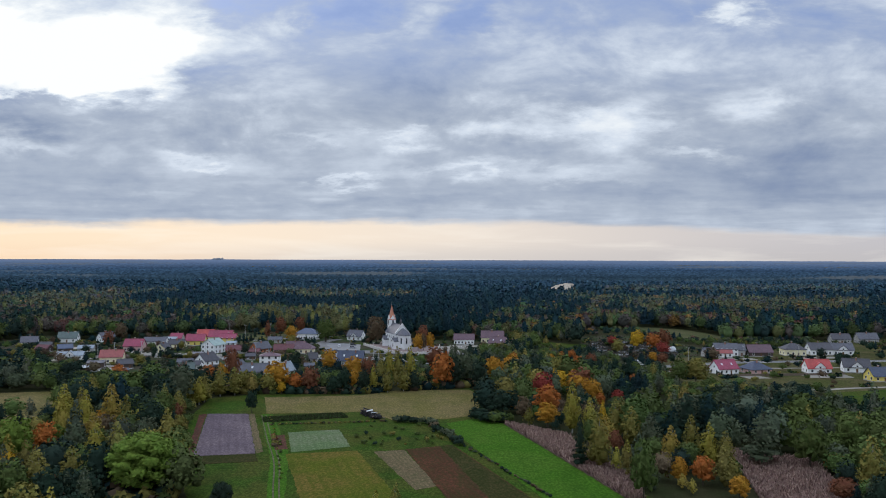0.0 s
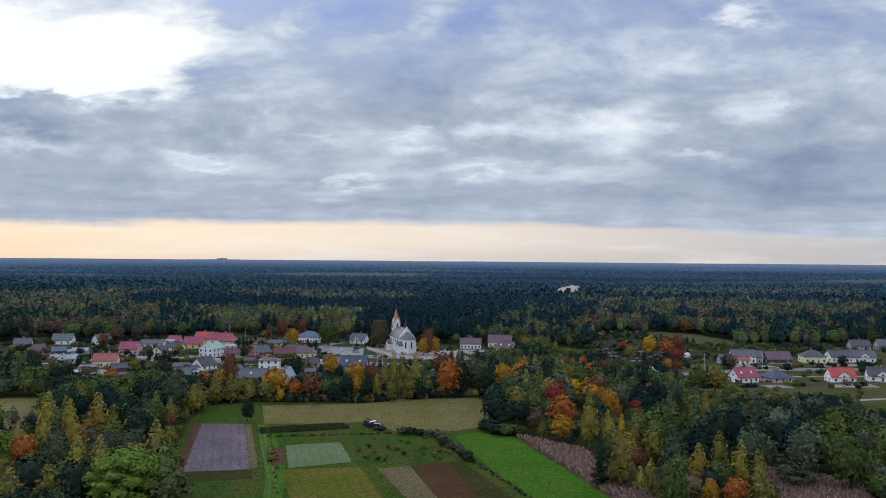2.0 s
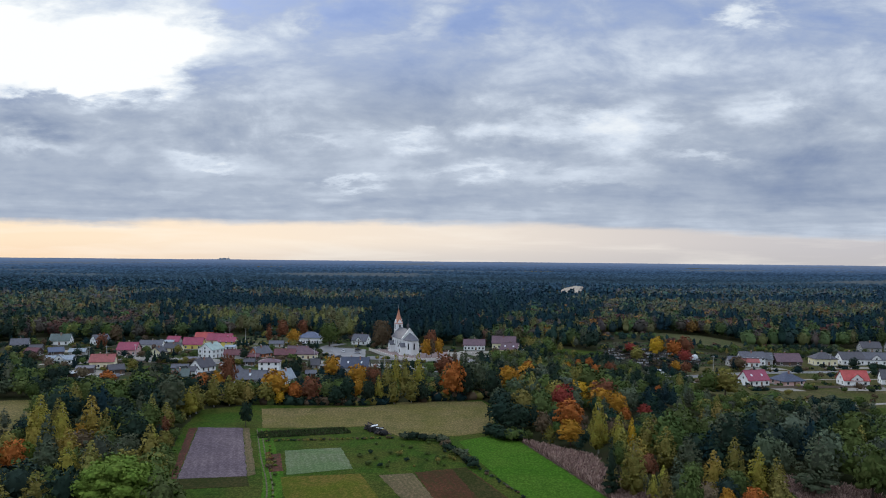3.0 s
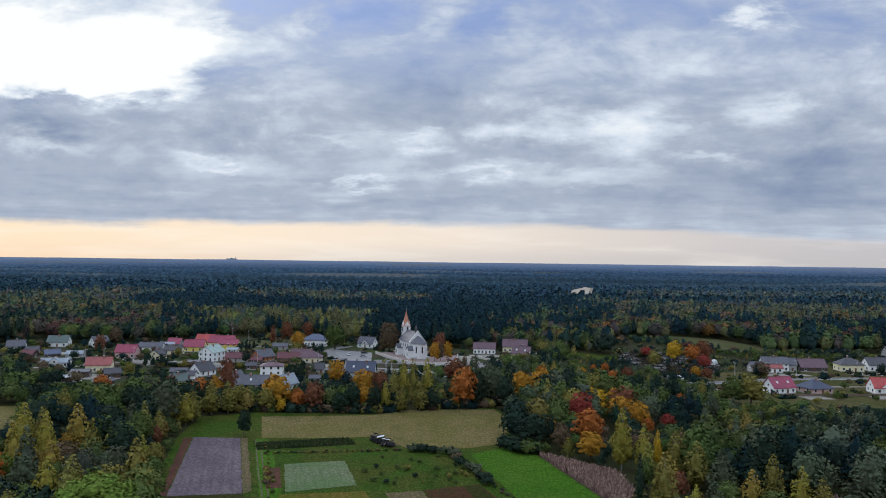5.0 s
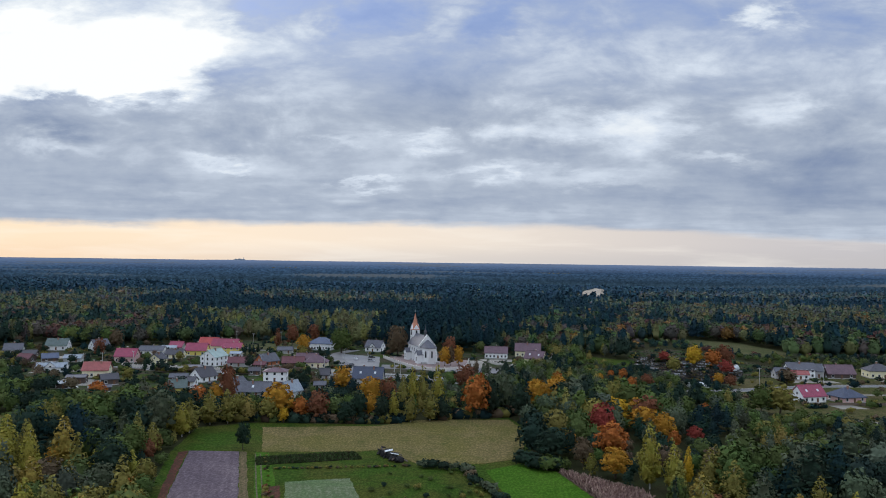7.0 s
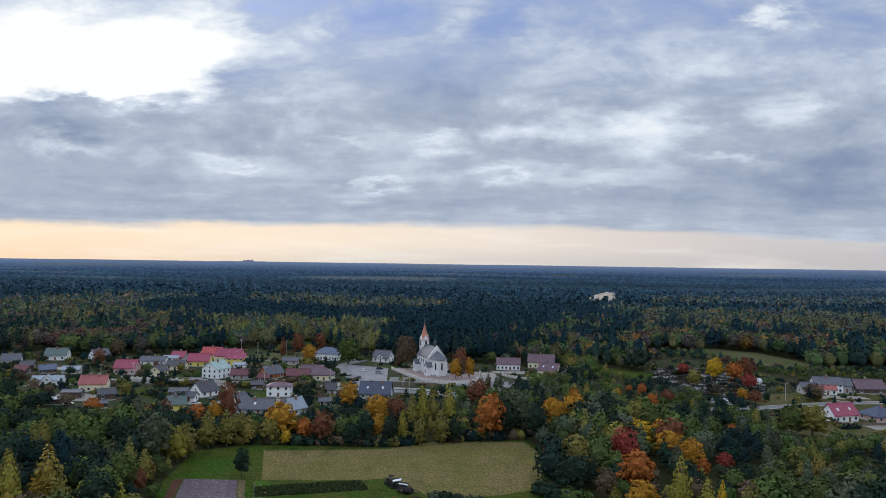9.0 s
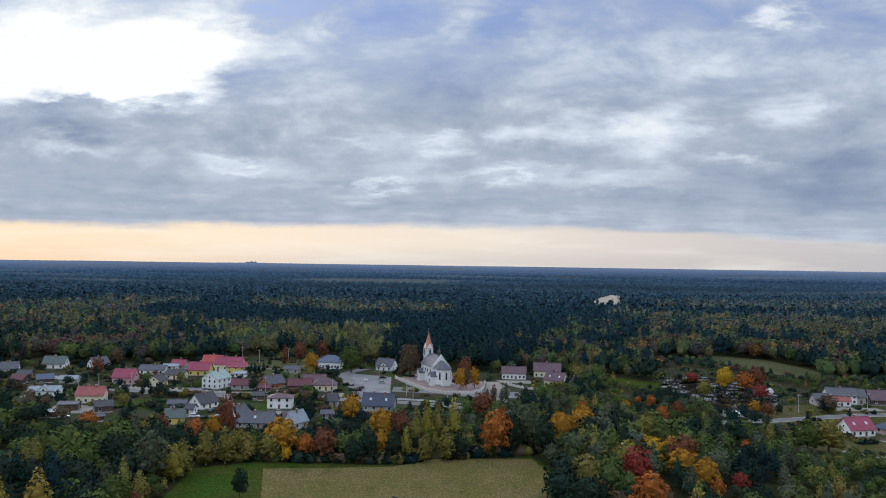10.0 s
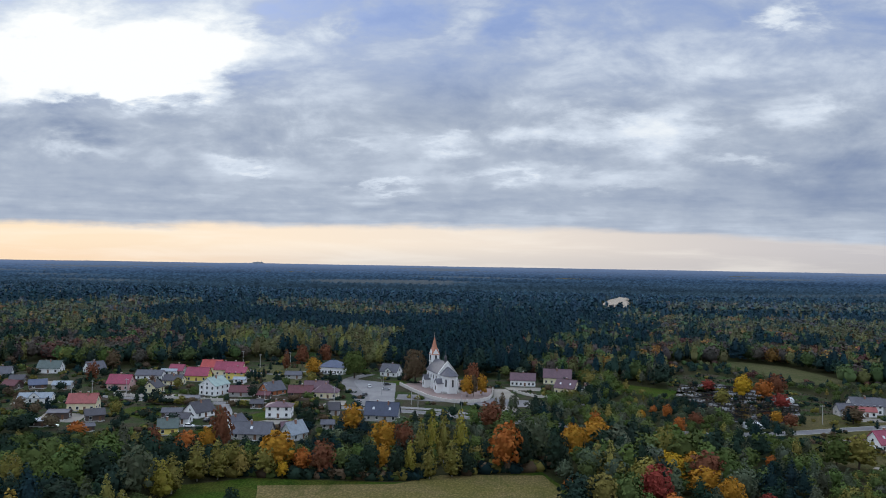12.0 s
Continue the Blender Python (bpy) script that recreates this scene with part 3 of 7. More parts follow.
plot("bare_plot", [(-61.0, 257.5), (-57.7, 259.2), (-52.1, 240.4), (-55.9, 238.8)], M_DIRT, 0.09, "small bare reddish garden plot")
plot("reed_bed", [(15.9, 279.9), (36.0, 262), (38.5, 240), (43, 228), (48, 208), (46, 192), (41.8, 195), (31.4, 230)], M_REED, 0.07, "damp ground under dry pinkish reeds", "reeds")
plot("reed_bed", REED_2, M_REED, 0.07, "damp ground under dry pinkish reeds", "reeds")
plot("vegetable_bed", VEGETABLE_BED, M_BED, 0.12, "dark planted vegetable bed beside the meadow", "garden bed")
plot("verge", [(-74.0, 293.0), (-69.8, 292.6), (-59.6, 262), (-50.4, 234), (-42, 192), (-28, 150), (-33, 150), (-46.5, 192), (-55.5, 232), (-64, 258)], M_LAWN, 0.04, "bright green grass verge along the field track", "grass")
plot("side_field", LEFT_FIELD, M_MEADOW, 0.06, "pale grass field behind birches")
plot("side_field", RIGHT_FIELD, M_ROUGH_GRASS, 0.06, "green grass field beside a sandy track")
plot("clearing", RIGHT_CLEARING, M_DULL_LAWN, 0.06, "green meadow clearing in the woods", "meadow")
plot("road", [(-21.6, 494.3), (-4.5, 487.4), (17.7, 486.5), (32.3, 481.4), (22.8, 465.2), (9.9, 468.7), (-22.1, 469.0), (-36.0, 475.7), (-61.3, 479.1), (-62.0, 493.9), (-43.1, 493.8)], M_ASPHALT, 0.07, "worn light asphalt before the churchyard", "road")
plot("marsh", MARSH, M_GARDEN, 0.03, "dark boggy ground round the pond", "ground")
plot("pond_meadow", POND_LAWN, M_ROUGH_GRASS, 0.05, "green grass slope beside the pond", "meadow")


def sand_pit():
    """A sloping bank of pale sand, tilted up and set nearer to fit the camera's view."""
    bm = bmesh.new()
    rng = random.Random(9)
    rows = []
    for j in range(9):
        t = j / 8
        x0, x1 = 150 + 46 * t * t, 188 + 28 * t
        rows.append([bm.verts.new((x0 + (x1 - x0) * i / 8 + rng.uniform(-2, 2), 1335 + 200 * t + rng.uniform(-5, 5), (-4 if j == 0 else 2) + 7 * t ** 0.7 + rng.uniform(-0.8, 0.8) - (3.0 if i in (0, 8) else 0))) for i in range(9)])
    for a, b in zip(rows, rows[1:]):
        for i in range(8):
            bm.faces.new((a[i], a[i + 1], b[i + 1], b[i]))
    tagged(new("sand_pit", mesh_of("sand_pit", bm, M_SAND)), "pale sand pit cut into the woods", "sand pit", kind="structure")


sand_pit()
# far fields stand ten metres up so the camera sees them above the trees
for fx, fy, fw, fd in ((540, 2380, 55, 60), (-260, 2500, 90, 60), (-900, 2900, 200, 60), (160, 2700, 130, 50), (900, 3300, 230, 80), (-250, 3500, 200, 70), (1300, 2900, 160, 60)):
    base = float(rise(math.hypot(fx, fy)))
    plot("far_field", [(fx, fy), (fx + fw, fy + 8), (fx + fw * 0.9, fy + fd), (fx + 10, fy + fd)], M_MEADOW, base + 10.0, "pale far field in the woods")
plot("back_lawn", [(-165, 562.0), (-150, 600), (-118, 600), (-106, 575), (-116.4, 517.2), (-143.2, 512.2)], M_DULL_LAWN, 0.05, "green lawn behind the village houses", "lawn")
for lawn in ([(-176, 440), (-150, 442), (-150, 428), (-160, 415), (-178, 424)], [(-128, 402), (-114, 404), (-112, 376), (-132, 378)], [(-120, 428), (-113, 440), (-108, 420), (-116, 414)], [(-64, 420), (-44, 426), (-40, 416), (-62, 410)], [(-82, 530), (-66, 540), (-60, 526), (-72, 522)]):
    plot("lawn", lawn, M_ROUGH_GRASS, 0.05, "small green lawn between village houses", "lawn")
for yard in ([(-172, 474), (-163, 474), (-160, 462), (-172, 463)], [(-206, 424), (-186, 420), (-182, 404), (-200, 402)], [(-236, 456), (-212, 458), (-210, 446), (-232, 436)], [(-140, 466), (-124, 468), (-122, 460), (-138, 459)], [(-92, 470), (-84, 471), (-83, 459), (-93, 459)],
             [(-84, 428), (-70, 430), (-68, 418), (-84, 416)], [(-8, 526), (14, 528), (16, 516), (-6, 518)], [(-204, 508), (-186, 510), (-186, 498), (-204, 498)], [(-262, 500), (-240, 505), (-240, 492), (-262, 490)], [(-112, 420), (-96, 422), (-96, 408), (-110, 406)],
             [(140, 396), (150, 398), (154, 390), (142, 388)], [(172, 402), (196, 404), (196, 394), (174, 392)], [(146, 466), (172, 468), (174, 460), (148, 458)], [(196, 474), (232, 478), (232, 470), (198, 466)]):
    plot("yard", yard, M_TRACK, 0.045, "pale gravel yard beside a village house", "yard")
water = plot("pond", POND, M_WATER, 0.05, "dark marshy pond with reeds", "pond")

ribbon("road", [(-330, 470), (-260, 464), (-201.6, 460.7), (-164.0, 455.0), (-137.5, 454.6), (-117.5, 456.5), (-84.5, 453), (-61, 450), (-42, 446.5), (-18.6, 436), (-4, 433), (30, 427), (75, 421), (108.0, 428.1), (141.7, 441.9), (163.4, 449), (210, 455), (300, 463)],
       6.0, M_ASPHALT, 0.10, "light worn asphalt village road", kerb=0.10)
ribbon("pavement", [(-66, 458.5), (-42.7, 455.5), (-20, 446.0), (-6, 441)], 3.0, M_PAVERS, 0.16, "pale paved footway along the road", "pavement", kerb=0.06)
ribbon("lane", [(-137.5, 452), (-128, 430), (-125.7, 408.3), (-131, 404), (-140.8, 403.5)], 3.5, M_PAVERS, 0.09, "pale concrete lane beside a white house", "lane")
ribbon("lane", [(-170, 570), (-156, 556), (-141.6, 549.0), (-132, 562), (-116, 566)], 4.0, M_ASPHALT, 0.08, "grey lane behind the houses", "lane")
ribbon("lane", [(-88, 560), (-96, 535), (-86, 500), (-78, 480), (-76, 458)], 7.0, M_ASPHALT, 0.09, "grey street past a parking yard", "lane")
plot("parking_yard", [(-95.8, 540), (-84.1, 534.8), (-68.0, 528.3), (-60.7, 470.0), (-63, 462), (-76, 458), (-84, 486)], M_PAVERS, 0.07, "pale paved parking yard", "yard")
plot("churchyard", [(-64.5, 522), (-44.5, 484.6), (-33.2, 475.6), (-19.7, 479.5), (-14.9, 495.5), (-14.6, 516.8), (-22, 545), (-50, 548)], M_RED_PAVE, 0.45, "raised reddish paved churchyard", "churchyard")
plot("parking_yard", [(-13.6, 519), (-7, 519.5), (-1, 495), (-1.6, 470.0), (-3.0, 444.9), (-15.9, 441), (-13.5, 473.9)], M_TRACK, 0.06, "pale gravel yard beside the church", "yard")
for side in (-0.75, 0.75):
    ribbon("track", [(-72.7 + side, 291.0), (-62 + side, 256), (-52 + side, 225), (-44.0 + side, 191.7), (-32 + side, 150)], 0.4, M_RUT, 0.07, "worn sandy wheel rut between field strips", "track")
ribbon("track", [(118, 376), (126, 369), (140, 362), (160, 356), (180, 362), (230, 372)], 3.0, M_TRACK, 0.10, "sandy track along the wood edge", "track")
ribbon("lane", [(104, 409), (133.3, 420), (160, 424), (230, 432)], 3.0, M_TRACK, 0.09, "pale sandy lane beside the houses", "lane")

# ---------------------------------------------------------------- houses


def window_mesh(w, h):
    """A frame round an opening, its pane and its sill."""
    bm = bmesh.new()
    loops = [[(-w / 2, y, 0), (w / 2, y, 0), (w / 2, y, h), (-w / 2, y, h)] if k == 0 else [(-w / 2 + 0.1, y, 0.1), (w / 2 - 0.1, y, 0.1), (w / 2 - 0.1, y, h - 0.1), (-w / 2 + 0.1, y, h - 0.1)]
             for k, y in ((0, 0.03), (0, -0.07), (1, -0.07), (1, 0.03))]
    vs = [[bm.verts.new(p) for p in loop] for loop in loops]
    for a, b in zip(vs, vs[1:] + vs[:1]):
        for i in range(4):
            bm.faces.new((a[i], a[(i + 1) % 4], b[(i + 1) % 4], b[i]))
    return (mesh_of("window", bm, M_FRAME), mesh_of("pane", box(-w / 2 + 0.06, w / 2 - 0.06, -0.035, 0.02, 0.06, h - 0.06), M_GLASS),
            mesh_of("sill", box(-w / 2 - 0.1, w / 2 + 0.1, -0.18, 0.0, -0.09, -0.005), M_FRAME))


WINDOWS = {}


def window(parent, x, y, z, turn, w=1.2, h=1.4):
    """A framed window on a wall; turn: degrees about z, 0 faces -y."""
    if (w, h) not in WINDOWS:
        WINDOWS[(w, h)] = window_mesh(w, h)
    frame_me, pane_me, sill_me = WINDOWS[(w, h)]
    ob = part("window", frame_me, None, parent)
    ob.matrix_basis = pose(x, y, z, 0, 0, turn)
    part("pane", pane_me, None, ob)
    part("sill", sill_me, None, ob)


def gable_walls(l, w, hw, hr):
    return prism([(-w / 2, -0.3), (w / 2, -0.3), (w / 2, hw), (0, hw + hr - 0.15), (-w / 2, hw)], "x", -l / 2, l / 2)


def gable_roof(l, w, hw, hr, over=0.45, thick=0.22):
    """Two sloping slabs that meet at the ridge, with eaves."""
    bm = bmesh.new()
    k = hr / (w / 2)
    e = w / 2 + over
    add_prism(bm, [(-e, hw - over * k), (0, hw + hr), (e, hw - over * k), (e, hw - over * k + thick), (0, hw + hr + thick * 1.2), (-e, hw - over * k + thick)], "x", -l / 2 - over, l / 2 + over)
    return bm


def hip_roof(l, w, hw, hr, over=0.5, ridge=None):
    bm = bmesh.new()
    r = max(0.2, (l - w) / 2 if ridge is None else ridge / 2)
    x, y = l / 2 + over, w / 2 + over
    rings = [[(-x, -y, hw - 0.1), (x, -y, hw - 0.1), (x, y, hw - 0.1), (-x, y, hw - 0.1)], [(-x, -y, hw + 0.12), (x, -y, hw + 0.12), (x, y, hw + 0.12), (-x, y, hw + 0.12)],
             [(-r, -0.08, hw + hr), (r, -0.08, hw + hr), (r, 0.08, hw + hr), (-r, 0.08, hw + hr)]]
    add_rings(bm, rings)
    return bm


def house(x, y, rz, l, w, hw, hr, wall, roof, label, hip=False, cols=3, gcols=2, storeys=1, chimneys=1, door=True, gablet=0.0, dormer=0, attic=True, skylights=0, name="house"):
    l, w, hw, hr = 0.90 * l, 0.88 * w, 0.84 * hw, 0.82 * hr
    h = thing(name, x, y, 0, rz, label, "house" if name == "house" else name.replace("_", " "))
    if hip:
        part("wall", box(-l / 2, l / 2, -w / 2, w / 2, -0.3, hw, bevel=0.03), wall, h)
        top = part("roof", hip_roof(l, w, hw, hr), roof, h)
    else:
        part("wall", gable_walls(l, w, hw, hr), wall, h)
        top = part("roof", gable_roof(l, w, hw, hr), roof, h)
        part("ridge_cap", box(-l / 2 - 0.5, l / 2 + 0.5, -0.16, 0.16, hw + hr + 0.16, hw + hr + 0.33, bevel=0.05), roof, h)
    part("plinth", box(-l / 2 - 0.06, l / 2 + 0.06, -w / 2 - 0.06, w / 2 + 0.06, -0.3, 0.4), M_CONCRETE, h)
    rng = random.Random(int(x * 10) * 7 + int(y * 10))
    for c in range(chimneys):
        cx = (c + 1) * l / (chimneys + 1) - l / 2 + rng.uniform(-0.5, 0.5)
        cy = w * rng.choice((-0.10, 0.10))
        ch = part("chimney", box(cx - 0.32, cx + 0.32, cy - 0.32, cy + 0.32, hw + hr * 0.6, hw + hr + 0.9, bevel=0.03), M_CHIM, top, "brick chimney with a pale cap")
        part("chimney_cap", box(cx - 0.42, cx + 0.42, cy - 0.42, cy + 0.42, hw + hr + 0.9, hw + hr + 1.02), M_CONCRETE, ch)
    for s in range(storeys):
        z = 0.85 + s * 2.5
        for side, turn in ((-1, 0), (1, 180)):
            for c in range(cols):
                wx = (c + 0.5) * l / cols - l / 2
                if door and s == 0 and side == -1 and c == cols // 2:
                    d = part("door", box(wx - 0.5, wx + 0.5, -w / 2 - 0.09, -w / 2 + 0.05, 0.05, 2.1, bevel=0.02), M_DOOR, h, "brown wooden door")
                    part("handle", box(wx + 0.32, wx + 0.40, -w / 2 - 0.15, -w / 2 - 0.09, 1.0, 1.08), M_METAL, d)
                    part("doorstep", box(wx - 0.9, wx + 0.9, -w / 2 - 1.1, -w / 2 - 0.06, -0.2, 0.18, bevel=0.02), M_CONCRETE, h)
                else:
                    window(h, wx, side * (w / 2 + 0.02), z, turn)
        for side, turn in ((-1, -90), (1, 90)):
            for c in range(gcols):
                window(h, side * (l / 2 + 0.02), (c + 0.5) * w / gcols - w / 2, z, turn)
    if attic and not hip and hr > 2.4:
        for side, turn in ((-1, -90), (1, 90)):
            window(h, side * (l / 2 + 0.02), 0.0, hw + 0.25, turn, 1.0, 1.1)
    if gablet:
        g = gablet
        gw = part("gablet", prism([(-g / 2, hw - 0.5), (g / 2, hw - 0.5), (g / 2, hw + 0.6), (0, hw + 0.6 + g * 0.42), (-g / 2, hw + 0.6)], "y", -w / 2 - 0.35, 0), wall, h)
        bm = bmesh.new()
        add_prism(bm, [(-g / 2 - 0.3, hw + 0.3), (0, hw + 0.6 + g * 0.42), (g / 2 + 0.3, hw + 0.3), (g / 2 + 0.3, hw + 0.5), (0, hw + 0.85 + g * 0.42), (-g / 2 - 0.3, hw + 0.5)], "y", -w / 2 - 0.7, 0)
        part("gablet_roof", bm, roof, gw)
        window(gw, 0, -w / 2 - 0.38, hw - 0.1, 0, 1.0, 1.1)
    for d in range(dormer):
        dx = (d + 0.5) * l / dormer - l / 2
        yy = -w * 0.30
        zz = hw + hr * 0.30
        dm = part("dormer", box(dx - 0.9, dx + 0.9, yy - 0.9, yy + 1.6, zz - 0.4, zz + 1.3), wall, h)
        part("dormer_roof", prism([(-1.2 + dx, zz + 1.25), (dx, zz + 2.05), (1.2 + dx, zz + 1.25)], "y", yy - 1.2, yy + 2.2), roof, dm)
        window(dm, dx, yy - 0.93, zz, 0, 1.1, 1.1)
    for d in range(skylights):
        dx = (d + 0.5) * l / skylights - l / 2
        k = hr / (w / 2)
        sk = part("skylight", box(-0.45, 0.45, -0.6, 0.6, -0.02, 0.1), M_FILM, top, "pale roof window")
        sk.matrix_basis = pose(dx, -w * 0.27, hw + hr * 0.46 + 0.24, math.degrees(math.atan(k)))
    return h


def shed(x, y, rz, l, w, hw, hr, wall, roof, label):
    return house(x, y, rz, l, w, hw, hr, wall, roof, label, cols=2, gcols=1, chimneys=0, attic=False, name="shed")


house(-193.0, 429.2, 12, 13.2, 9, 4.6, 4.0, M_CREAM, M_R_ORANGE, "cream two-storey house with an orange tile roof", chimneys=2, gcols=2, cols=4, storeys=1)
house(-203.5, 483.5, 2, 12.5, 9.5, 4.4, 4.6, M_PINK, M_R_CRIMSON, "pink house with a crimson roof beside the road", chimneys=1, cols=4)
house(-184.0, 478.5, 88, 9.5, 8, 3.4, 3.4, M_PALE_YELLOW, M_R_DARK, "pale yellow gabled house with a dark roof", cols=2)
house(-203.8, 517.5, 3, 16, 8, 3.4, 2.8, M_WHITE, M_R_GREY, "long low house with a grey corrugated roof", cols=4, chimneys=1)
house(-184.0, 503.0, 0, 11, 8, 3.2, 3.0, M_PALE_YELLOW, M_R_DARK, "yellow house under a dark grey roof", cols=3)
house(-197.0, 538.0, 0, 9, 8, 3.4, 3.6, M_GREY_WALL, M_R_CRIMSON, "small house with a crimson roof", cols=2)
house(-177.0, 519.0, 4, 13.5, 9.5, 4.0, 4.6, M_YELLOW, M_R_CRIMSON, "yellow house with a steep crimson roof", cols=3)
house(-180.3, 549.0, 0, 13, 9.5, 4.6, 4.4, M_PALE_YELLOW, M_R_RED, "house with a bright red roof", cols=3)
house(-157.5, 526.5, 0, 12, 9, 5.2, 3.0, M_YELLOW, M_R_CRIMSON, "bright yellow house with a crimson roof", cols=3, storeys=2)
house(-167, 541.0, 0, 18, 9, 4.6, 4.6, M_PALE_YELLOW, M_R_CRIMSON, "long house with a crimson roof", cols=4, chimneys=2)
house(-152.2, 477.5, 72, 12.5, 11, 6.2, 4.2, M_WHITE, M_R_PALE_GREEN, "large white house with a pale green sheet roof", cols=3, gcols=3, storeys=2, chimneys=1)
house(-222.8, 441.8, 16, 15.5, 7.5, 3.2, 2.2, M_WHITE, M_R_LIGHT, "low white house with a light blue sheet roof", cols=4, gablet=4.5)
house(-269.8, 531.0, 8, 14, 9, 3.8, 4.6, M_WHITE, M_R_GREEN, "house with a grey-green roof under trees", cols=3)
house(-246.2, 536.0, 55, 11, 9, 3.2, 4.6, M_WHITE, M_R_GREY, "house with a steep grey roof", cols=3)
house(-138.5, 424.0, 62, 11, 9.5, 3.2, 4.6, M_WHITE, M_R_DARK, "white gabled house with a dark roof", cols=3, gcols=1)
shed(-141.5, 410.0, 2, 10.5, 6.5, 2.8, 2.0, M_WHITE, M_R_DARK, "white outbuilding with a dark grey roof")
shed(-149, 421.0, 10, 9, 5, 2.8, 1.6, M_TIMBER, M_R_GREY, "low timber outbuilding with a grey roof")
house(-137.0, 389.5, 20, 8.0, 6.5, 3.6, 3.4, M_YELLOW, M_R_GREEN, "small yellow house with a green roof", cols=2, gcols=1)
shed(-192.5, 409.5, 12, 9, 6, 3.6, 1.0, M_TIMBER, M_R_GREY, "dark timber shed with a grey roof")
shed(-177.1, 409.0, 35, 8, 6.5, 3.3, 2.4, M_TIMBER, M_R_DARK, "dark timber garage shed")
house(-103.0, 388.0, 2, 16, 9.5, 3.0, 4.2, M_GREY_WALL, M_R_GREY, "grey-roofed house with a pale roof panel", cols=4, skylights=1)
house(-115.0, 401.4, 75, 10, 6.5, 3.2, 3.4, M_WHITE, M_R_GREY, "white gabled wing with a grey roof", cols=2, gcols=1)
house(-104.7, 428.6, 6, 11.8, 9, 5.8, 2.0, M_WHITE, M_R_PURPLE, "white two-storey house with a low purple-brown roof", hip=True, cols=3, storeys=2, chimneys=2)
house(-87.4, 388.0, 62, 9.5, 7, 3.4, 4.6, M_FILM, M_R_LIGHT, "pale weathered house with a grey gable", cols=2, gcols=1)
shed(-92.5, 399.0, 30, 6.5, 5, 2.8, 2.2, M_TIMBER, M_R_PURPLE, "small outbuilding with a purplish roof")
house(-124.2, 482.0, 55, 12, 9, 3.2, 4.4, M_BRICK, M_R_GREY, "orange brick house with a grey roof", cols=3, gcols=1)
house(-108.8, 479.5, 10, 13, 9, 3.0, 3.4, M_TIMBER, M_R_MAROON, "dark house with a maroon roof", cols=3)
house(-104.5, 494.0, 4, 13, 8, 3.2, 3.4, M_GREY_WALL, M_R_PURPLE, "house with a purple-brown roof", cols=3)
house(-137.5, 476.5, 5, 13, 8, 2.8, 3.0, M_GREY_WALL, M_R_MAROON, "low house with a dull red roof", cols=3)
house(-96.0, 478.6, 4, 13.5, 10, 3.6, 4.2, M_CREAM, M_R_PURPLE, "cream house with a purple-brown hipped roof", hip=True, cols=4, chimneys=1)
house(-110.2, 560.0, -8, 17, 12, 5.0, 4.6, M_WHITE, M_R_BLUE, "white hall with a blue-grey hipped roof and many windows", hip=True, cols=8, gcols=5, chimneys=0)
house(-74.7, 556.0, -20, 12, 9, 3.6, 4.8, M_WHITE, M_R_GREY, "white house with a steep grey roof", cols=3, gablet=4.0)
house(-60.0, 429.2, -2, 15.5, 9, 3.4, 5.6, M_GREY_WALL, M_R_SLATE, "house with a steep blue-black slate roof", cols=4, chimneys=2, skylights=2)
shed(-79.0, 408.5, 10, 5.5, 5, 2.6, 1.5, M_GREY_WALL, M_R_GREY, "small grey shed under trees")
house(2.2, 534.0, -2, 15, 9, 4.2, 4.0, M_WHITE, M_R_PURPLE, "white parish house with a purple-brown roof", cols=6, chimneys=1)
house(22.0, 545.0, -6, 17, 10.5, 4.6, 5.0, M_PALE_YELLOW, M_R_PURPLE, "large parish building with a purple-brown roof", cols=5, chimneys=1)
house(24.5, 509.5, -26, 12, 9.5, 4.4, 4.6, M_CREAM, M_R_PURPLE, "cream gabled house with a purple-brown roof", cols=4, gcols=2, storeys=1, skylights=2)
house(34.5, 509.3, 70, 9, 6.5, 3.0, 3.2, M_WHITE, M_R_PURPLE, "small white gabled annex", cols=2, gcols=1)
house(135.3, 405.2, 20, 13, 9, 3.6, 4.9, M_WHITE, M_R_CRIMSON, "white house with a crimson tile roof on a lawn", cols=4, skylights=2)
house(152.3, 408.0, 18, 13, 12, 2.8, 4.6, M_PINK, M_R_SLATE, "bungalow with a blue-black hipped roof", hip=True, cols=3)
house(184.2, 409.5, -2, 13, 10, 3.6, 4.8, M_WHITE, M_R_RED, "white house with a bright red tile roof and gable", cols=3, gablet=5.5)
house(206.2, 414.0, -14, 14, 9, 3.6, 4.6, M_WHITE, M_R_DARK, "white house with a dark grey roof", cols=3, gablet=5.0)
house(203.6, 385.0, 8, 13, 9, 3.4, 4.4, M_YELLOW, M_R_SLATE, "yellow house with a dark blue roof", cols=3)
house(160.4, 479.0, -4, 15, 9, 5.4, 3.6, M_WHITE, M_R_GREY, "white two-storey house with a grey roof", cols=5, storeys=2)
house(156.0, 471.0, -4, 12, 5, 3.4, 1.8, M_WHITE, M_R_ORANGE, "low white wing with a faded red roof", cols=4, chimneys=0, attic=False)
shed(149.0, 474.0, 5, 8, 7, 3.2, 3.2, M_GREY_WALL, M_R_GREY, "grey barn beside a white house")
shed(168.0, 480.0, -8, 9, 8, 4.5, 3.8, M_GREY_WALL, M_R_GREY, "tall grey barn with a sheet roof")
house(180.6, 480.0, 4, 16, 10, 3.2, 4.8, M_TIMBER, M_R_PURPLE, "house with a large brown-grey roof", cols=3)
house(203.0, 484.0, 0, 14, 11, 4.6, 4.2, M_PALE_YELLOW, M_R_DARK, "pale yellow house with a grey hipped roof", hip=True, cols=4, storeys=1)
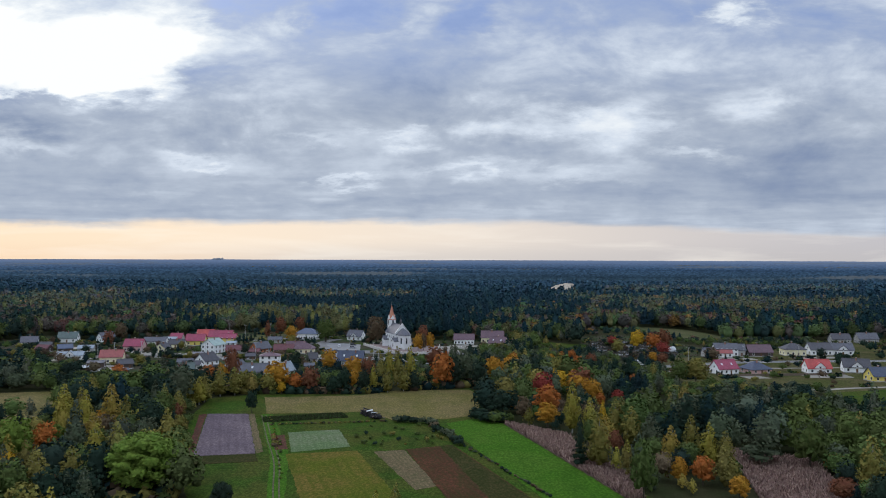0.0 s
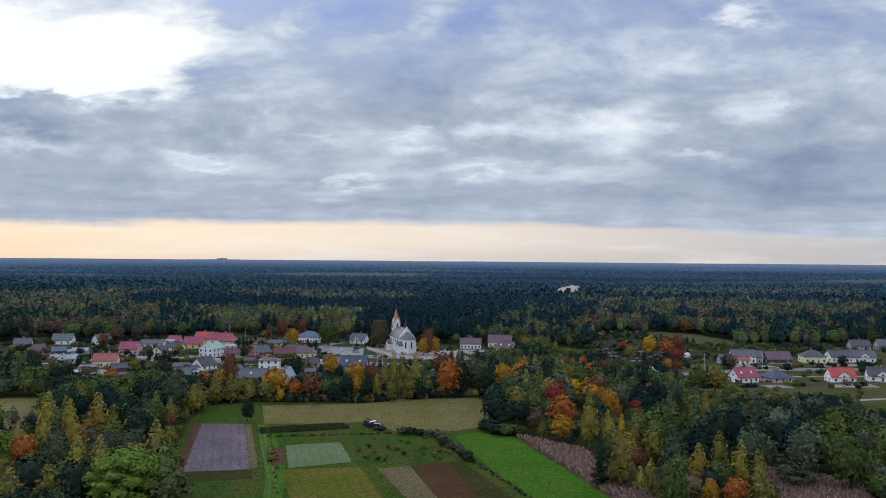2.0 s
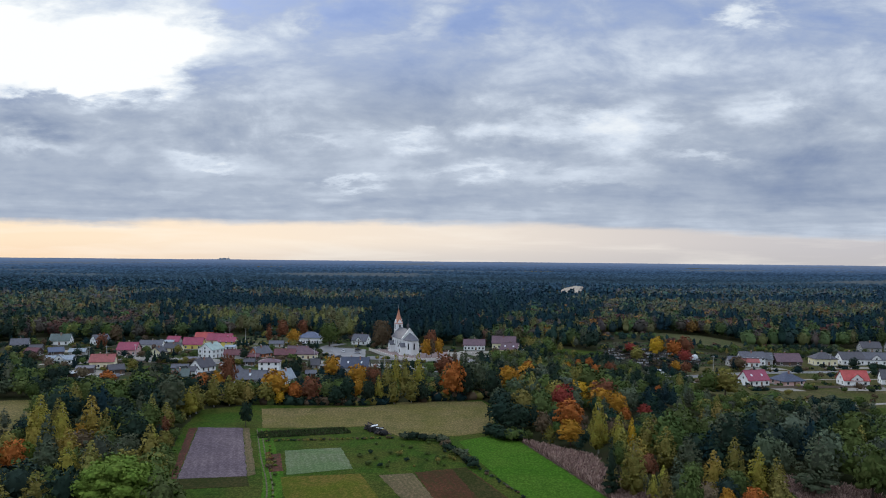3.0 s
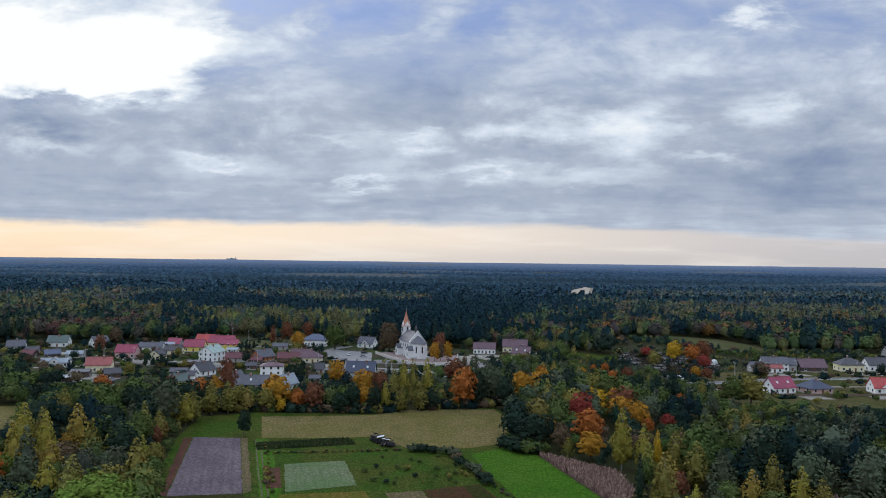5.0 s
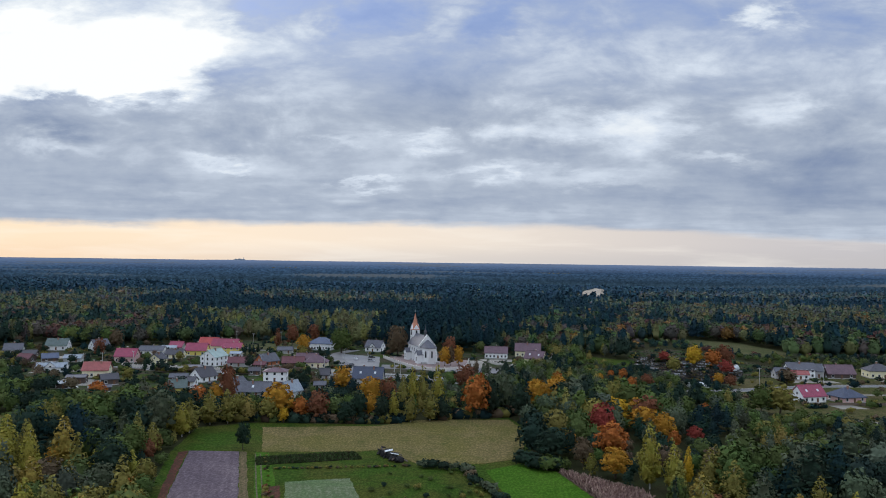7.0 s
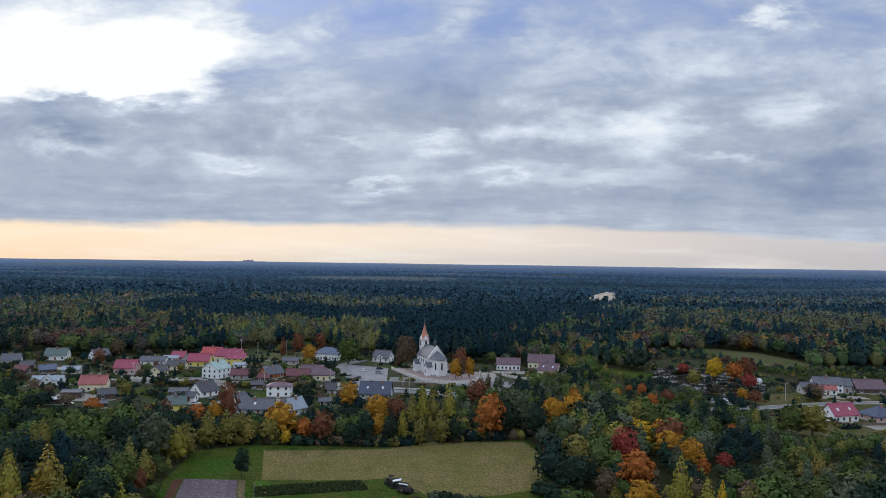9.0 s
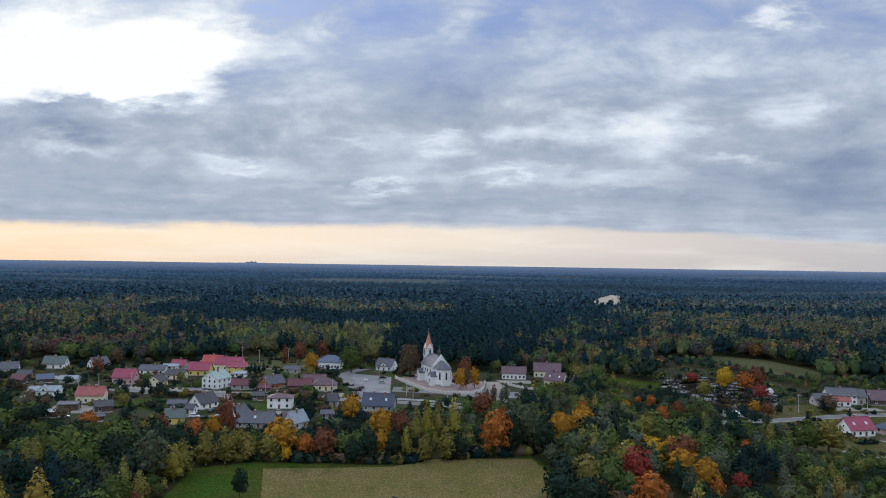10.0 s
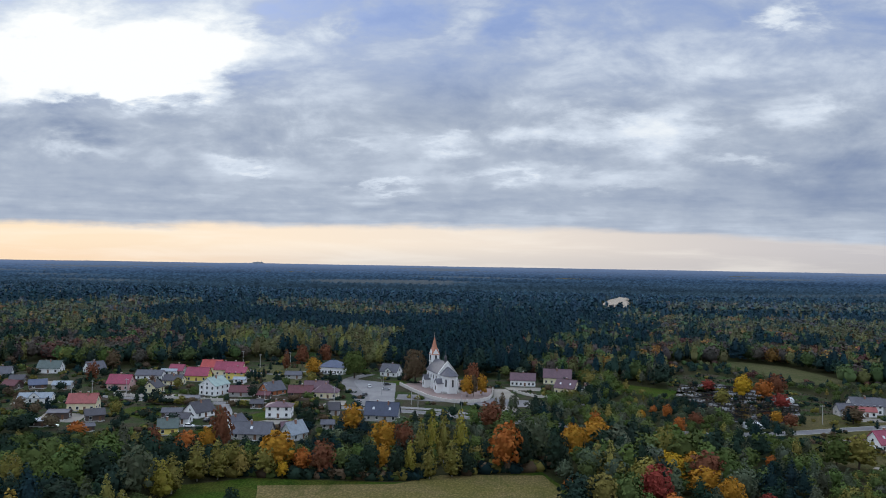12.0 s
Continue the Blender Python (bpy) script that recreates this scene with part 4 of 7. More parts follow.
house(220.0, 487.5, 4, 15, 10, 4.2, 4.4, M_WHITE, M_R_DARK, "white house with a dark green-grey roof", cols=4)
house(234.0, 488.0, -8, 14, 10, 4.0, 4.4, M_WHITE, M_R_GREY, "white house with a grey roof and gable", cols=3, gablet=5.0)
house(265.0, 555.0, 0, 14, 9, 3.6, 4.2, M_GREY_WALL, M_R_DARK, "far house with a grey roof", cols=3)
house(284.0, 556.0, 0, 15, 9, 3.8, 4.6, M_GREY_WALL, M_R_GREY, "far house with a light grey roof", cols=3)
house(-284.0, 508.0, 20, 11, 8, 3.4, 4.0, M_WHITE, M_R_GREY, "white gabled house with a grey roof", cols=3)
shed(-233.0, 481.0, 10, 10, 6, 2.6, 1.8, M_GREY_WALL, M_R_LIGHT, "outbuilding with a pale sheet roof")
shed(-246.0, 480.0, 35, 9, 7, 2.6, 2.6, M_TIMBER, M_R_BLUE, "timber barn with a blue-grey roof")
shed(-257.0, 476.0, -10, 9, 7, 2.6, 2.6, M_TIMBER, M_R_MAROON, "timber barn with a dark red roof")

shed(-120.4, 446.6, 8, 6, 5, 2.8, 1.6, M_TIMBER, M_R_DARK, "small dark timber shed beside a house")
shed(-155.0, 455.1, 4, 9, 6, 2.8, 0.9, M_GREY_WALL, M_R_GREY, "low grey outbuilding beside a white house")
shed(-124.2, 469.7, -6, 7, 5, 2.6, 1.6, M_TIMBER, M_R_MAROON, "dark shed with a maroon roof")
shed(-127.9, 535.9, 5, 10, 6, 2.8, 2.0, M_GREY_WALL, M_R_GREY, "grey outbuilding behind the houses")
shed(-151.9, 514.6, 3, 7, 5, 2.6, 1.2, M_WHITE, M_R_LIGHT, "pale lean-to beside a yellow house")
shed(-265.1, 493.2, 12, 8, 6, 2.8, 2.2, M_TIMBER, M_R_DARK, "dark timber barn among trees")
shed(-200.7, 535.1, 2, 10, 5, 3.0, 1.2, M_WHITE, M_R_LIGHT, "low white shed with a pale roof")
shed(-83.0, 436.8, 4, 6, 5, 3.2, 3.2, M_GREY_WALL, M_R_DARK, "steep grey garden shed")
shed(-192.4, 395.5, 10, 8, 5, 2.8, 0.8, M_TIMBER, M_R_LIGHT, "carport with a pale flat roof")
shed(-170.4, 389.6, 40, 7, 4, 2.4, 0.9, M_TIMBER, M_R_GREY, "low dark shed with a grey roof")

# ---------------------------------------------------------------- church


def pointed(w, h):
    """Outline of a tall round-headed window, across and up."""
    top = [(w / 2 * math.cos(a), h - w / 2 + w / 2 * math.sin(a)) for a in [math.pi * i / 6 for i in range(7)]]
    return [(-w / 2, 0), (w / 2, 0)] + top


CHURCH_WINDOWS = {}


def church_window(parent, x, y, z, turn, w, h):
    if (w, h) not in CHURCH_WINDOWS:
        CHURCH_WINDOWS[(w, h)] = (mesh_of("window", prism(pointed(w + 0.3, h + 0.15), "y", -0.06, 0.05), M_FRAME), mesh_of("pane", prism(pointed(w, h), "y", -0.09, -0.02), M_GLASS))
    a, b = CHURCH_WINDOWS[(w, h)]
    ob = part("window", a, None, parent)
    ob.matrix_basis = pose(x, y, z, 0, 0, turn)
    part("pane", b, None, ob)


def build_church():
    """Local x runs from the tower to the apse."""
    c = thing("church", -46.6, 524.8, 0.45, -66, "pale grey church with a slender copper spire and grey roofs", "church")
    part("plinth", box(1.0, 27.4, -6.4, 6.4, -0.6, 0.9, bevel=0.1), M_CONCRETE, c)
    # tower
    part("tower", box(-2.5, 2.5, -2.5, 2.5, -0.6, 17.5, bevel=0.08), M_CHURCH, c)
    part("cornice", box(-2.75, 2.75, -2.75, 2.75, 13.2, 13.6, bevel=0.08), M_CHURCH, c, "moulded cornice")
    for turn in (0, 90, 180, 270):
        g = part("tower_gable", prism([(-2.5, 17.4), (2.5, 17.4), (0, 20.4)], "y", -2.62, -2.2), M_CHURCH, c)
        g.matrix_basis = pose(0, 0, 0, 0, 0, turn)
        church_window(g, 0, -2.68, 13.9, 0, 1.3, 3.2)
    bm = bmesh.new()
    add_rings(bm, [[(-2.75, -2.75, 17.3), (2.75, -2.75, 17.3), (2.75, 2.75, 17.3), (-2.75, 2.75, 17.3)], [(-1.75, -1.75, 20.2), (1.75, -1.75, 20.2), (1.75, 1.75, 20.2), (-1.75, 1.75, 20.2)],
                   [(-1.35, -1.35, 21.4), (1.35, -1.35, 21.4), (1.35, 1.35, 21.4), (-1.35, 1.35, 21.4)], [(-0.10, -0.10, 27.3), (0.10, -0.10, 27.3), (0.10, 0.10, 27.3), (-0.10, 0.10, 27.3)]])
    bmesh.ops.bevel(bm, geom=[e for e in bm.edges if abs(e.verts[0].co.z - e.verts[1].co.z) > 1], offset=0.28, segments=1, affect="EDGES")
    part("spire", bm, M_COPPER, c, "orange copper spire")
    bm = bmesh.new()
    add_rings(bm, [ring(0, 0, 27.2, 0.12), ring(0, 0, 27.45, 0.22), ring(0, 0, 27.7, 0.1), ring(0, 0, 27.9, 0.04)])
    add_box(bm, -0.06, 0.06, -0.06, 0.06, 27.8, 29.6)
    add_box(bm, -0.5, 0.5, -0.05, 0.05, 28.8, 28.95)
    part("cross", bm, M_METAL, c)
    # nave
    part("nave", prism([(-5.8, -0.5), (5.8, -0.5), (5.8, 9.6), (0, 15.0), (-5.8, 9.6)], "x", 2.2, 20.5), M_CHURCH, c)
    part("nave_roof", prism([(-6.4, 9.1), (0, 15.1), (6.4, 9.1), (6.4, 9.4), (0, 15.45), (-6.4, 9.4)], "x", 1.6, 20.2), M_R_GREY, c, "grey roof of the nave")
    for side, turn in ((-1, 0), (1, 180)):
        part("eaves", box(2.2, 20.4, side * 6.05 - 0.25, side * 6.05 + 0.25, 8.7, 9.15), M_CHURCH, c, "white eaves moulding")
        for x in (5.2, 9.0, 12.8):
            church_window(c, x, side * 5.82, 3.6, turn, 1.2, 4.2)
        for x in (3.3, 7.1, 10.9, 14.7):
            b = part("buttress", prism([(0, -0.5), (0.95, -0.5), (0.95, 5.2), (0.5, 6.4), (0.5, 7.6), (0, 8.4)], "x", -0.4, 0.4), M_CHURCH, c)
            b.matrix_basis = pose(x, side * 5.8, 0, 0, 0, 0 if side > 0 else 180)
    for side, turn in ((-1, 0), (1, 180)):
        church_window(c, 17.0, side * 5.82, 3.6, turn, 1.2, 4.2)
    # tall gable above the apse
    part("east_gable", prism([(-5.9, 9.0), (5.9, 9.0), (0, 15.6)], "x", 20.3, 20.9), M_CHURCH, c)
    part("gable_coping", prism([(-6.3, 9.2), (0, 15.9), (6.3, 9.2), (6.3, 9.6), (0, 16.4), (-6.3, 9.6)], "x", 20.2, 21.0), M_FRAME, c, "white gable coping")
    # five-sided apse
    half = [(20.5, -4.9), (25.2, -4.9), (28.6, -2.3), (28.6, 2.3), (25.2, 4.9), (20.5, 4.9)]
    part("apse", prism(half, "z", -0.5, 9.0), M_CHURCH, c)
    bm = bmesh.new()
    wide = [(20.5, -5.4), (25.4, -5.4), (29.2, -2.6), (29.2, 2.6), (25.4, 5.4), (20.5, 5.4)]
    add_rings(bm, [[(x, y, 8.9) for x, y in wide], [(x, y, 9.15) for x, y in wide], [(20.5, -0.2, 13.2), (22.6, -0.2, 13.2), (23.0, -0.1, 13.2), (23.0, 0.1, 13.2), (22.6, 0.2, 13.2), (20.5, 0.2, 13.2)]])
    part("apse_roof", bm, M_R_GREY, c, "grey roof of the apse")
    for (x0, y0), (x1, y1) in zip(half[:-1], half[1:]):
        turn = math.degrees(math.atan2(y1 - y0, x1 - x0))
        church_window(c, (x0 + x1) / 2 + 0.02 * (y1 - y0), (y0 + y1) / 2 - 0.02 * (x1 - x0), 3.4, turn, 1.1, 4.0)
        part("buttress", box(x1 - 0.45, x1 + 0.45, y1 - 0.45, y1 + 0.45, -0.5, 7.2, bevel=0.1), M_CHURCH, c)
    # sacristy and porch
    for x0, x1, d, h in ((3.6, 7.6, 4.2, 4.6), (21.2, 25.4, 3.4, 5.0)):
        s = part("porch" if x0 < 10 else "sacristy", prism([(x0, -0.5), (x1, -0.5), (x1, h), ((x0 + x1) / 2, h + 2.0), (x0, h)], "y", -5.5 - d, -4.6), M_CHURCH, c)
        part("porch_roof", prism([(x0 - 0.35, h - 0.2), ((x0 + x1) / 2, h + 2.1), (x1 + 0.35, h - 0.2), (x1 + 0.35, h + 0.1), ((x0 + x1) / 2, h + 2.45), (x0 - 0.35, h + 0.1)], "y", -5.9 - d, -4.6), M_R_GREY, s)
        church_window(s, (x0 + x1) / 2, -5.52 - d, 1.4, 0, 1.1, 2.4)
    # ridge turret
    bm = bmesh.new()
    add_rings(bm, [ring(17.7, 0, 14.2, 0.8), ring(17.7, 0, 17.2, 0.8), ring(17.7, 0, 17.4, 1.1), ring(17.7, 0, 18.2, 0.7), ring(17.7, 0, 19.0, 0.25), ring(17.7, 0, 22.0, 0.04)])
    part("ridge_turret", bm, M_R_DARK, c, "slim dark ridge turret")


build_church()
for o in scene.objects:
    if o.name == "church":
        o.scale = (1.04, 0.82, 0.97)


def wall_run(name, points, height, thick, label, posts=True):
    """A low boundary wall in bays between square piers."""
    w = thing(name, points[0][0], points[0][1], 0, 0, label, "wall", kind="structure")
    ox, oy = points[0]
    for (x0, y0), (x1, y1) in zip(points, points[1:]):
        d = math.hypot(x1 - x0, y1 - y0)
        n = max(1, round(d / 3.2))
        turn = math.degrees(math.atan2(y1 - y0, x1 - x0))
        for i in range(n):
            bx, by = x0 + (x1 - x0) * (i + 0.5) / n - ox, y0 + (y1 - y0) * (i + 0.5) / n - oy
            b = part("bay", box(-d / n / 2 + 0.2, d / n / 2 - 0.2, -thick / 2, thick / 2, -0.2, height, bevel=0.04), M_STONE, w)
            b.matrix_basis = pose(bx, by, 0, 0, 0, turn)
            p = part("pier", box(-0.27, 0.27, -0.27, 0.27, -0.2, height + 0.35, bevel=0.06), M_STONE, w)
            p.matrix_basis = pose(x0 + (x1 - x0) * i / n - ox, y0 + (y1 - y0) * i / n - oy, 0, 0, 0, turn)
    return w


wall_run("church_wall", [(-65.0, 522.8), (-55, 502), (-44.5, 483.6), (-39, 478), (-33.2, 474.6), (-26, 475), (-19.7, 478.5), (-15.8, 485), (-14.3, 495.5), (-14.0, 516.8)], 1.5, 0.35, "pale low churchyard wall with square piers")
wall_run("yard_wall", [(-3, 512), (2, 503), (8, 497), (16, 494)], 1.2, 0.3, "pale low yard wall")
wall_run("garden_wall", [(-198, 466), (-180, 463), (-160, 460.5), (-141, 460)], 1.3, 0.25, "pale garden wall along the road")


def fence(points, height, label):
    f = thing("fence", points[0][0], points[0][1], 0, 0, label, "fence")
    ox, oy = points[0]
    post_me = mesh_of("post", box(-0.07, 0.07, -0.07, 0.07, -0.2, height + 0.1, bevel=0.015), M_WOOD)
    for (x0, y0), (x1, y1) in zip(points, points[1:]):
        d = math.hypot(x1 - x0, y1 - y0)
        n = max(1, round(d / 2.4))
        turn = math.degrees(math.atan2(y1 - y0, x1 - x0))
        for i in range(n):
            p = part("post", post_me, None, f)
            p.matrix_basis = pose(x0 + (x1 - x0) * i / n - ox, y0 + (y1 - y0) * i / n - oy, 0, 0, 0, turn)
            b = part("fence_panel", box(-d / n / 2 + 0.08, d / n / 2 - 0.08, -0.03, 0.03, 0.12, height), M_WOOD, f)
            b.matrix_basis = pose(x0 + (x1 - x0) * (i + 0.5) / n - ox, y0 + (y1 - y0) * (i + 0.5) / n - oy, 0, 0, 0, turn)


for run, hgt, lab in (([(-218, 463), (-200, 453), (-178, 450)], 1.3, "dark timber garden fence along the road"), ([(-166, 449), (-148, 447)], 1.2, "weathered wooden garden fence by houses"),
                      ([(-130, 449), (-114, 451), (-92, 448)], 1.4, "weathered fence along the village road"), ([(-123, 470), (-100, 468)], 1.3, "dark garden fence before the houses"),
                      ([(-99, 440), (-70, 440)], 1.2, "weathered wooden garden fence by houses"), ([(140, 396), (160, 398), (176, 400), (196, 404)], 1.2, "light garden fence before the houses"),
                      ([(-180, 404), (-172, 396), (-168, 386)], 1.2, "pale garden fence beside a path"), ([(-130, 380), (-112, 382)], 1.1, "low wooden fence round a garden")):
    fence(run, hgt, lab)


def power_pole(x, y, h=9.0):
    p = thing("utility_pole", x, y, 0, random.Random(int(x)).uniform(-20, 20), "grey concrete utility pole with a crossarm", "utility pole", "utility poles along the road")
    part("pole", tube([(0, 0, -0.3), (0, 0, h / 2), (0, 0, h)], 0.17, 0.10, 8), M_CONCRETE, p)
    part("crossarm", box(-0.9, 0.9, -0.06, 0.06, h - 0.7, h - 0.55), M_METAL, p)
    for dx in (-0.8, 0.0, 0.8):
        bm = bmesh.new()
        add_rings(bm, [ring(dx, 0, h - 0.55, 0.05), ring(dx, 0, h - 0.4, 0.08), ring(dx, 0, h - 0.3, 0.04)])
        part("insulator", bm, M_FILM, p)


for x, y in ((-192, 466), (-205, 458), (-152, 462), (-122, 463), (-88, 461), (-52, 466), (-46, 440), (-30, 439), (-160, 575), (-145, 590), (-176, 590), (130, 450), (165, 460), (200, 468), (-212, 452)):
    power_pole(x, y, 8.5)


def street_lamp(x, y, turn):
    p = thing("street_lamp", x, y, 0, turn, "slim grey street lamp with a curved arm", "street lamp", "street lamps by the parking yard")
    part("pole", tube([(0, 0, -0.2), (0, 0, 4), (0, 0, 8)], 0.09, 0.06, 8), M_METAL, p)
    part("arm", tube([(0, 0, 7.9), (0.4, 0, 8.4), (1.5, 0, 8.6)], 0.05, 0.04, 6), M_METAL, p)
    part("lamp_head", box(1.3, 2.1, -0.14, 0.14, 8.52, 8.68, bevel=0.04), M_METAL, p)


for x, y, turn in ((-70, 490, 180), (-73, 515, 0), (-47, 450, 90), (-27, 443, 90), (-84, 497, 0)):
    street_lamp(x, y, turn)


def car(x, y, turn, paint, label):
    c = thing("car", x, y, 0.1, turn, label, "car", "parked cars")
    body = prism([(-2.1, 0.3), (2.1, 0.3), (2.15, 0.75), (1.2, 0.92), (-1.95, 0.95), (-2.12, 0.7)], "y", -0.86, 0.86)
    bmesh.ops.bevel(body, geom=body.edges[:], offset=0.06, segments=1, affect="EDGES")
    part("body", body, paint, c)
    cab = prism([(-1.75, 0.92), (1.15, 0.9), (0.45, 1.42), (-1.2, 1.44)], "y", -0.74, 0.74)
    part("cabin", cab, M_GLASS, c, "dark tinted cabin windows")
    part("roof_panel", box(-1.2, 0.45, -0.74, 0.74, 1.42, 1.49, bevel=0.03), paint, c)
    for wx in (-1.3, 1.3):
        for wy in (-0.8, 0.8):
            bm = bmesh.new()
            add_rings(bm, [[(wx + 0.31 * math.cos(a), wy + s, 0.31 + 0.31 * math.sin(a)) for a in [2 * math.pi * i / 10 for i in range(10)]] for s in (-0.1, 0.1)])
            t = part("tyre", bm, M_R_DARK, c)
            bm = bmesh.new()
            add_rings(bm, [[(wx + 0.17 * math.cos(a), wy + s, 0.31 + 0.17 * math.sin(a)) for a in [2 * math.pi * i / 8 for i in range(8)]] for s in (-0.11, 0.11)])
            part("rim", bm, M_METAL, t)


P_WHITE, P_BLACK, P_SILVER, P_RED, P_BLUE = (plain("car_paint_" + k, c, 0.3) for k, c in (("white", (0.7, 0.7, 0.7)), ("black", (0.02, 0.02, 0.024)), ("silver", (0.35, 0.36, 0.38)), ("red", (0.3, 0.03, 0.03)), ("blue", (0.05, 0.08, 0.18))))
for x, y, turn, paint, label in ((-78, 486, 80, P_BLACK, "black car parked in the paved yard"), (-70, 505, 10, P_SILVER, "silver car parked in the paved yard"), (-72, 521, 15, P_BLACK, "dark car parked in the yard"),
                                 (-80, 512, 100, P_WHITE, "white car parked in the yard"), (-6, 452, 20, P_BLUE, "dark blue car beside the gravel yard"), (-2, 448, 15, P_BLACK, "black car beside the gravel yard"),
                                 (-131, 414, 80, P_BLACK, "black car beside a white house"), (-134, 402, 10, P_WHITE, "white car on a lawn"), (-178, 396, 40, P_SILVER, "silver car beside a shed"),
                                 (-186, 394, 20, P_WHITE, "white car behind a shed"), (-112, 372, 10, P_WHITE, "white car in a garden"), (-104, 374, 80, P_SILVER, "silver car in a garden"),
                                 (-114, 553, 5, P_SILVER, "silver car before the hall"), (-108, 552, 5, P_WHITE, "white car before the hall")):
    car(x, y, turn, paint, label)

# plain cabin and greenhouse
shed(-49.5, 417.0, 0, 4.2, 3.2, 2.1, 0.6, M_WHITE, M_R_LIGHT, "small white garden cabin with a pale roof")


def greenhouse(x, y, turn, l, w):
    g = thing("greenhouse", x, y, 0, turn, "arched greenhouse of pale film", "greenhouse")
    arc = [(w / 2 * math.cos(math.pi * i / 10), 2.4 * math.sin(math.pi * i / 10)) for i in range(11)]
    part("film", prism(arc[::-1], "x", -l / 2, l / 2), M_FILM, g)
    for k in range(6):
        xx = -l / 2 + l * k / 5
        part("hoop", tube([(xx, p[0] * 1.01, p[1] * 1.01) for p in arc], 0.05, 0.05, 5), M_METAL, g)


greenhouse(97, 438, 10, 9, 5)
greenhouse(134.4, 503, 60, 8, 4)


def wood_pile(x, y, turn):
    """Heaped boards and brushwood under dark sheets at the field edge."""
    rng = random.Random(4)
    p = thing("junk_pile", x, y, 0, turn, "dark heap of boards, sheets and brushwood at the field edge", "junk pile")
    for bx, by, r in ((-4.5, 0.3, 1.3), (-2.0, -0.2, 1.7), (0.8, 0.2, 1.9), (3.2, -0.1, 1.6), (5.4, 0.0, 1.2)):
        v, q, _ = ball(np.random.default_rng(int(bx * 10 + 99)), np.array([bx, by, 0.3]), np.array([1.7, 1.5, r]), 0.3)
        part("brush_heap", fast_mesh("brush_heap", v, q, [M_CHAR]), None, p, "blackened heap of brushwood")
    for _ in range(46):
        bx, by = rng.uniform(-6.5, 6.5), rng.uniform(-1.8, 1.8)
        l = rng.uniform(1.2, 3.2)
        b = part("board", box(-l / 2, l / 2, -0.2, 0.2, 0, rng.uniform(0.1, 0.4), bevel=0.02), M_CHAR if rng.random() < 0.8 else M_TIMBER, p)
        b.matrix_basis = pose(bx, by, rng.uniform(0.2, 1.7), rng.uniform(-20, 20), rng.uniform(-25, 25), rng.uniform(0, 180))
    for bx, by, m in ((-0.5, 0, M_FILM), (3.8, -0.6, M_FILM)):
        b = part("sheet", box(-1.2, 1.2, -0.8, 0.8, 0, 0.12, bevel=0.03), m, p, "pale plastic sheet")
        b.matrix_basis = pose(bx, by, 2.0, rng.uniform(-15, 15), rng.uniform(-12, 12), rng.uniform(0, 90))




def distant_works(x, y, z):
    """A far works on the horizon: halls, a silo block and a stack."""
    w = thing("distant_works", x, y, z, 12, "hazy works with halls and a stack on the horizon", "works")
    # the pale sheet colour stands in for haze on halls and stack
    for x0, x1, h in ((-30, -12, 1), (-10, 12, 3), (14, 30, 1.5)):
        part("hall", prism([(x0, -16), (x1, -16), (x1, h), ((x0 + x1) / 2, h + 3), (x0, h)], "y", -10, 10), M_R_LIGHT, w)
    part("stack", tube([(22, 0, -10), (22, 0, 2), (22, 0, 12)], 1.2, 0.9, 8), M_R_LIGHT, w)


distant_works(-1436, 4530, 46)

# ---------------------------------------------------------------- trees


def cards(rng, centres, normals, size, droop=0.0, tilt=0.50):
    """Small leaf sprays: slightly irregular four-cornered blades round the given places, facing outwards."""
    n = len(centres)
    nrm = normals + rng.normal(0, tilt, (n, 3))
    nrm /= np.linalg.norm(nrm, axis=1, keepdims=True) + 1e-9
    a = np.cross(nrm, rng.normal(0, 1, (n, 3)))
    a /= np.linalg.norm(a, axis=1, keepdims=True) + 1e-9
    b = np.cross(nrm, a)
    b[:, 2] -= droop
    s = size * rng.uniform(0.6, 1.35, (n, 1))
    k = rng.uniform(0.55, 1.3, (n, 4, 1))
    corners = np.stack([-a - b * 0.75, a * 0.9 - b, a + b * 0.85, -a * 0.8 + b], 1) * k * s[:, None] * 0.5
    soft = normals * 0.55 + nrm * 0.45
    soft /= np.linalg.norm(soft, axis=1, keepdims=True) + 1e-9
    return (centres[:, None] + corners).reshape(-1, 3), np.arange(4 * n).reshape(-1, 4), np.repeat(soft, 4, 0)


BALL_V = None


def ball(rng, centre, radii, rough=0.15):
    """A rough lump: a cube of 24 faces swelled to a ball."""
    global BALL_V, BALL_Q
    if BALL_V is None:
        bm = bmesh.new()
        bmesh.ops.create_cube(bm, size=2)
        bmesh.ops.subdivide_edges(bm, edges=bm.edges[:], cuts=1, use_grid_fill=True)
        BALL_V = np.array([v.co[:] for v in bm.verts])
        BALL_V /= np.linalg.norm(BALL_V, axis=1, keepdims=True)
        BALL_Q = np.array([[v.index for v in f.verts] for f in bm.faces])
        bm.free()
    k = 1 + rng.uniform(-rough, rough, (len(BALL_V), 1))
    return BALL_V * np.asarray(radii) * k + centre, BALL_Q, BALL_V.copy()


def sphere_points(rng, n):
    p = rng.normal(0, 1, (n, 3))
    return p / np.linalg.norm(p, axis=1, keepdims=True)


def join(pieces):
    vs, qs, ns, at = [], [], [], 0
    for v, q, m in pieces:
        vs.append(v)
        qs.append(np.asarray(q) + at)
        ns.append(m)
        at += len(v)
    return np.concatenate(vs), np.concatenate(qs), np.concatenate(ns)


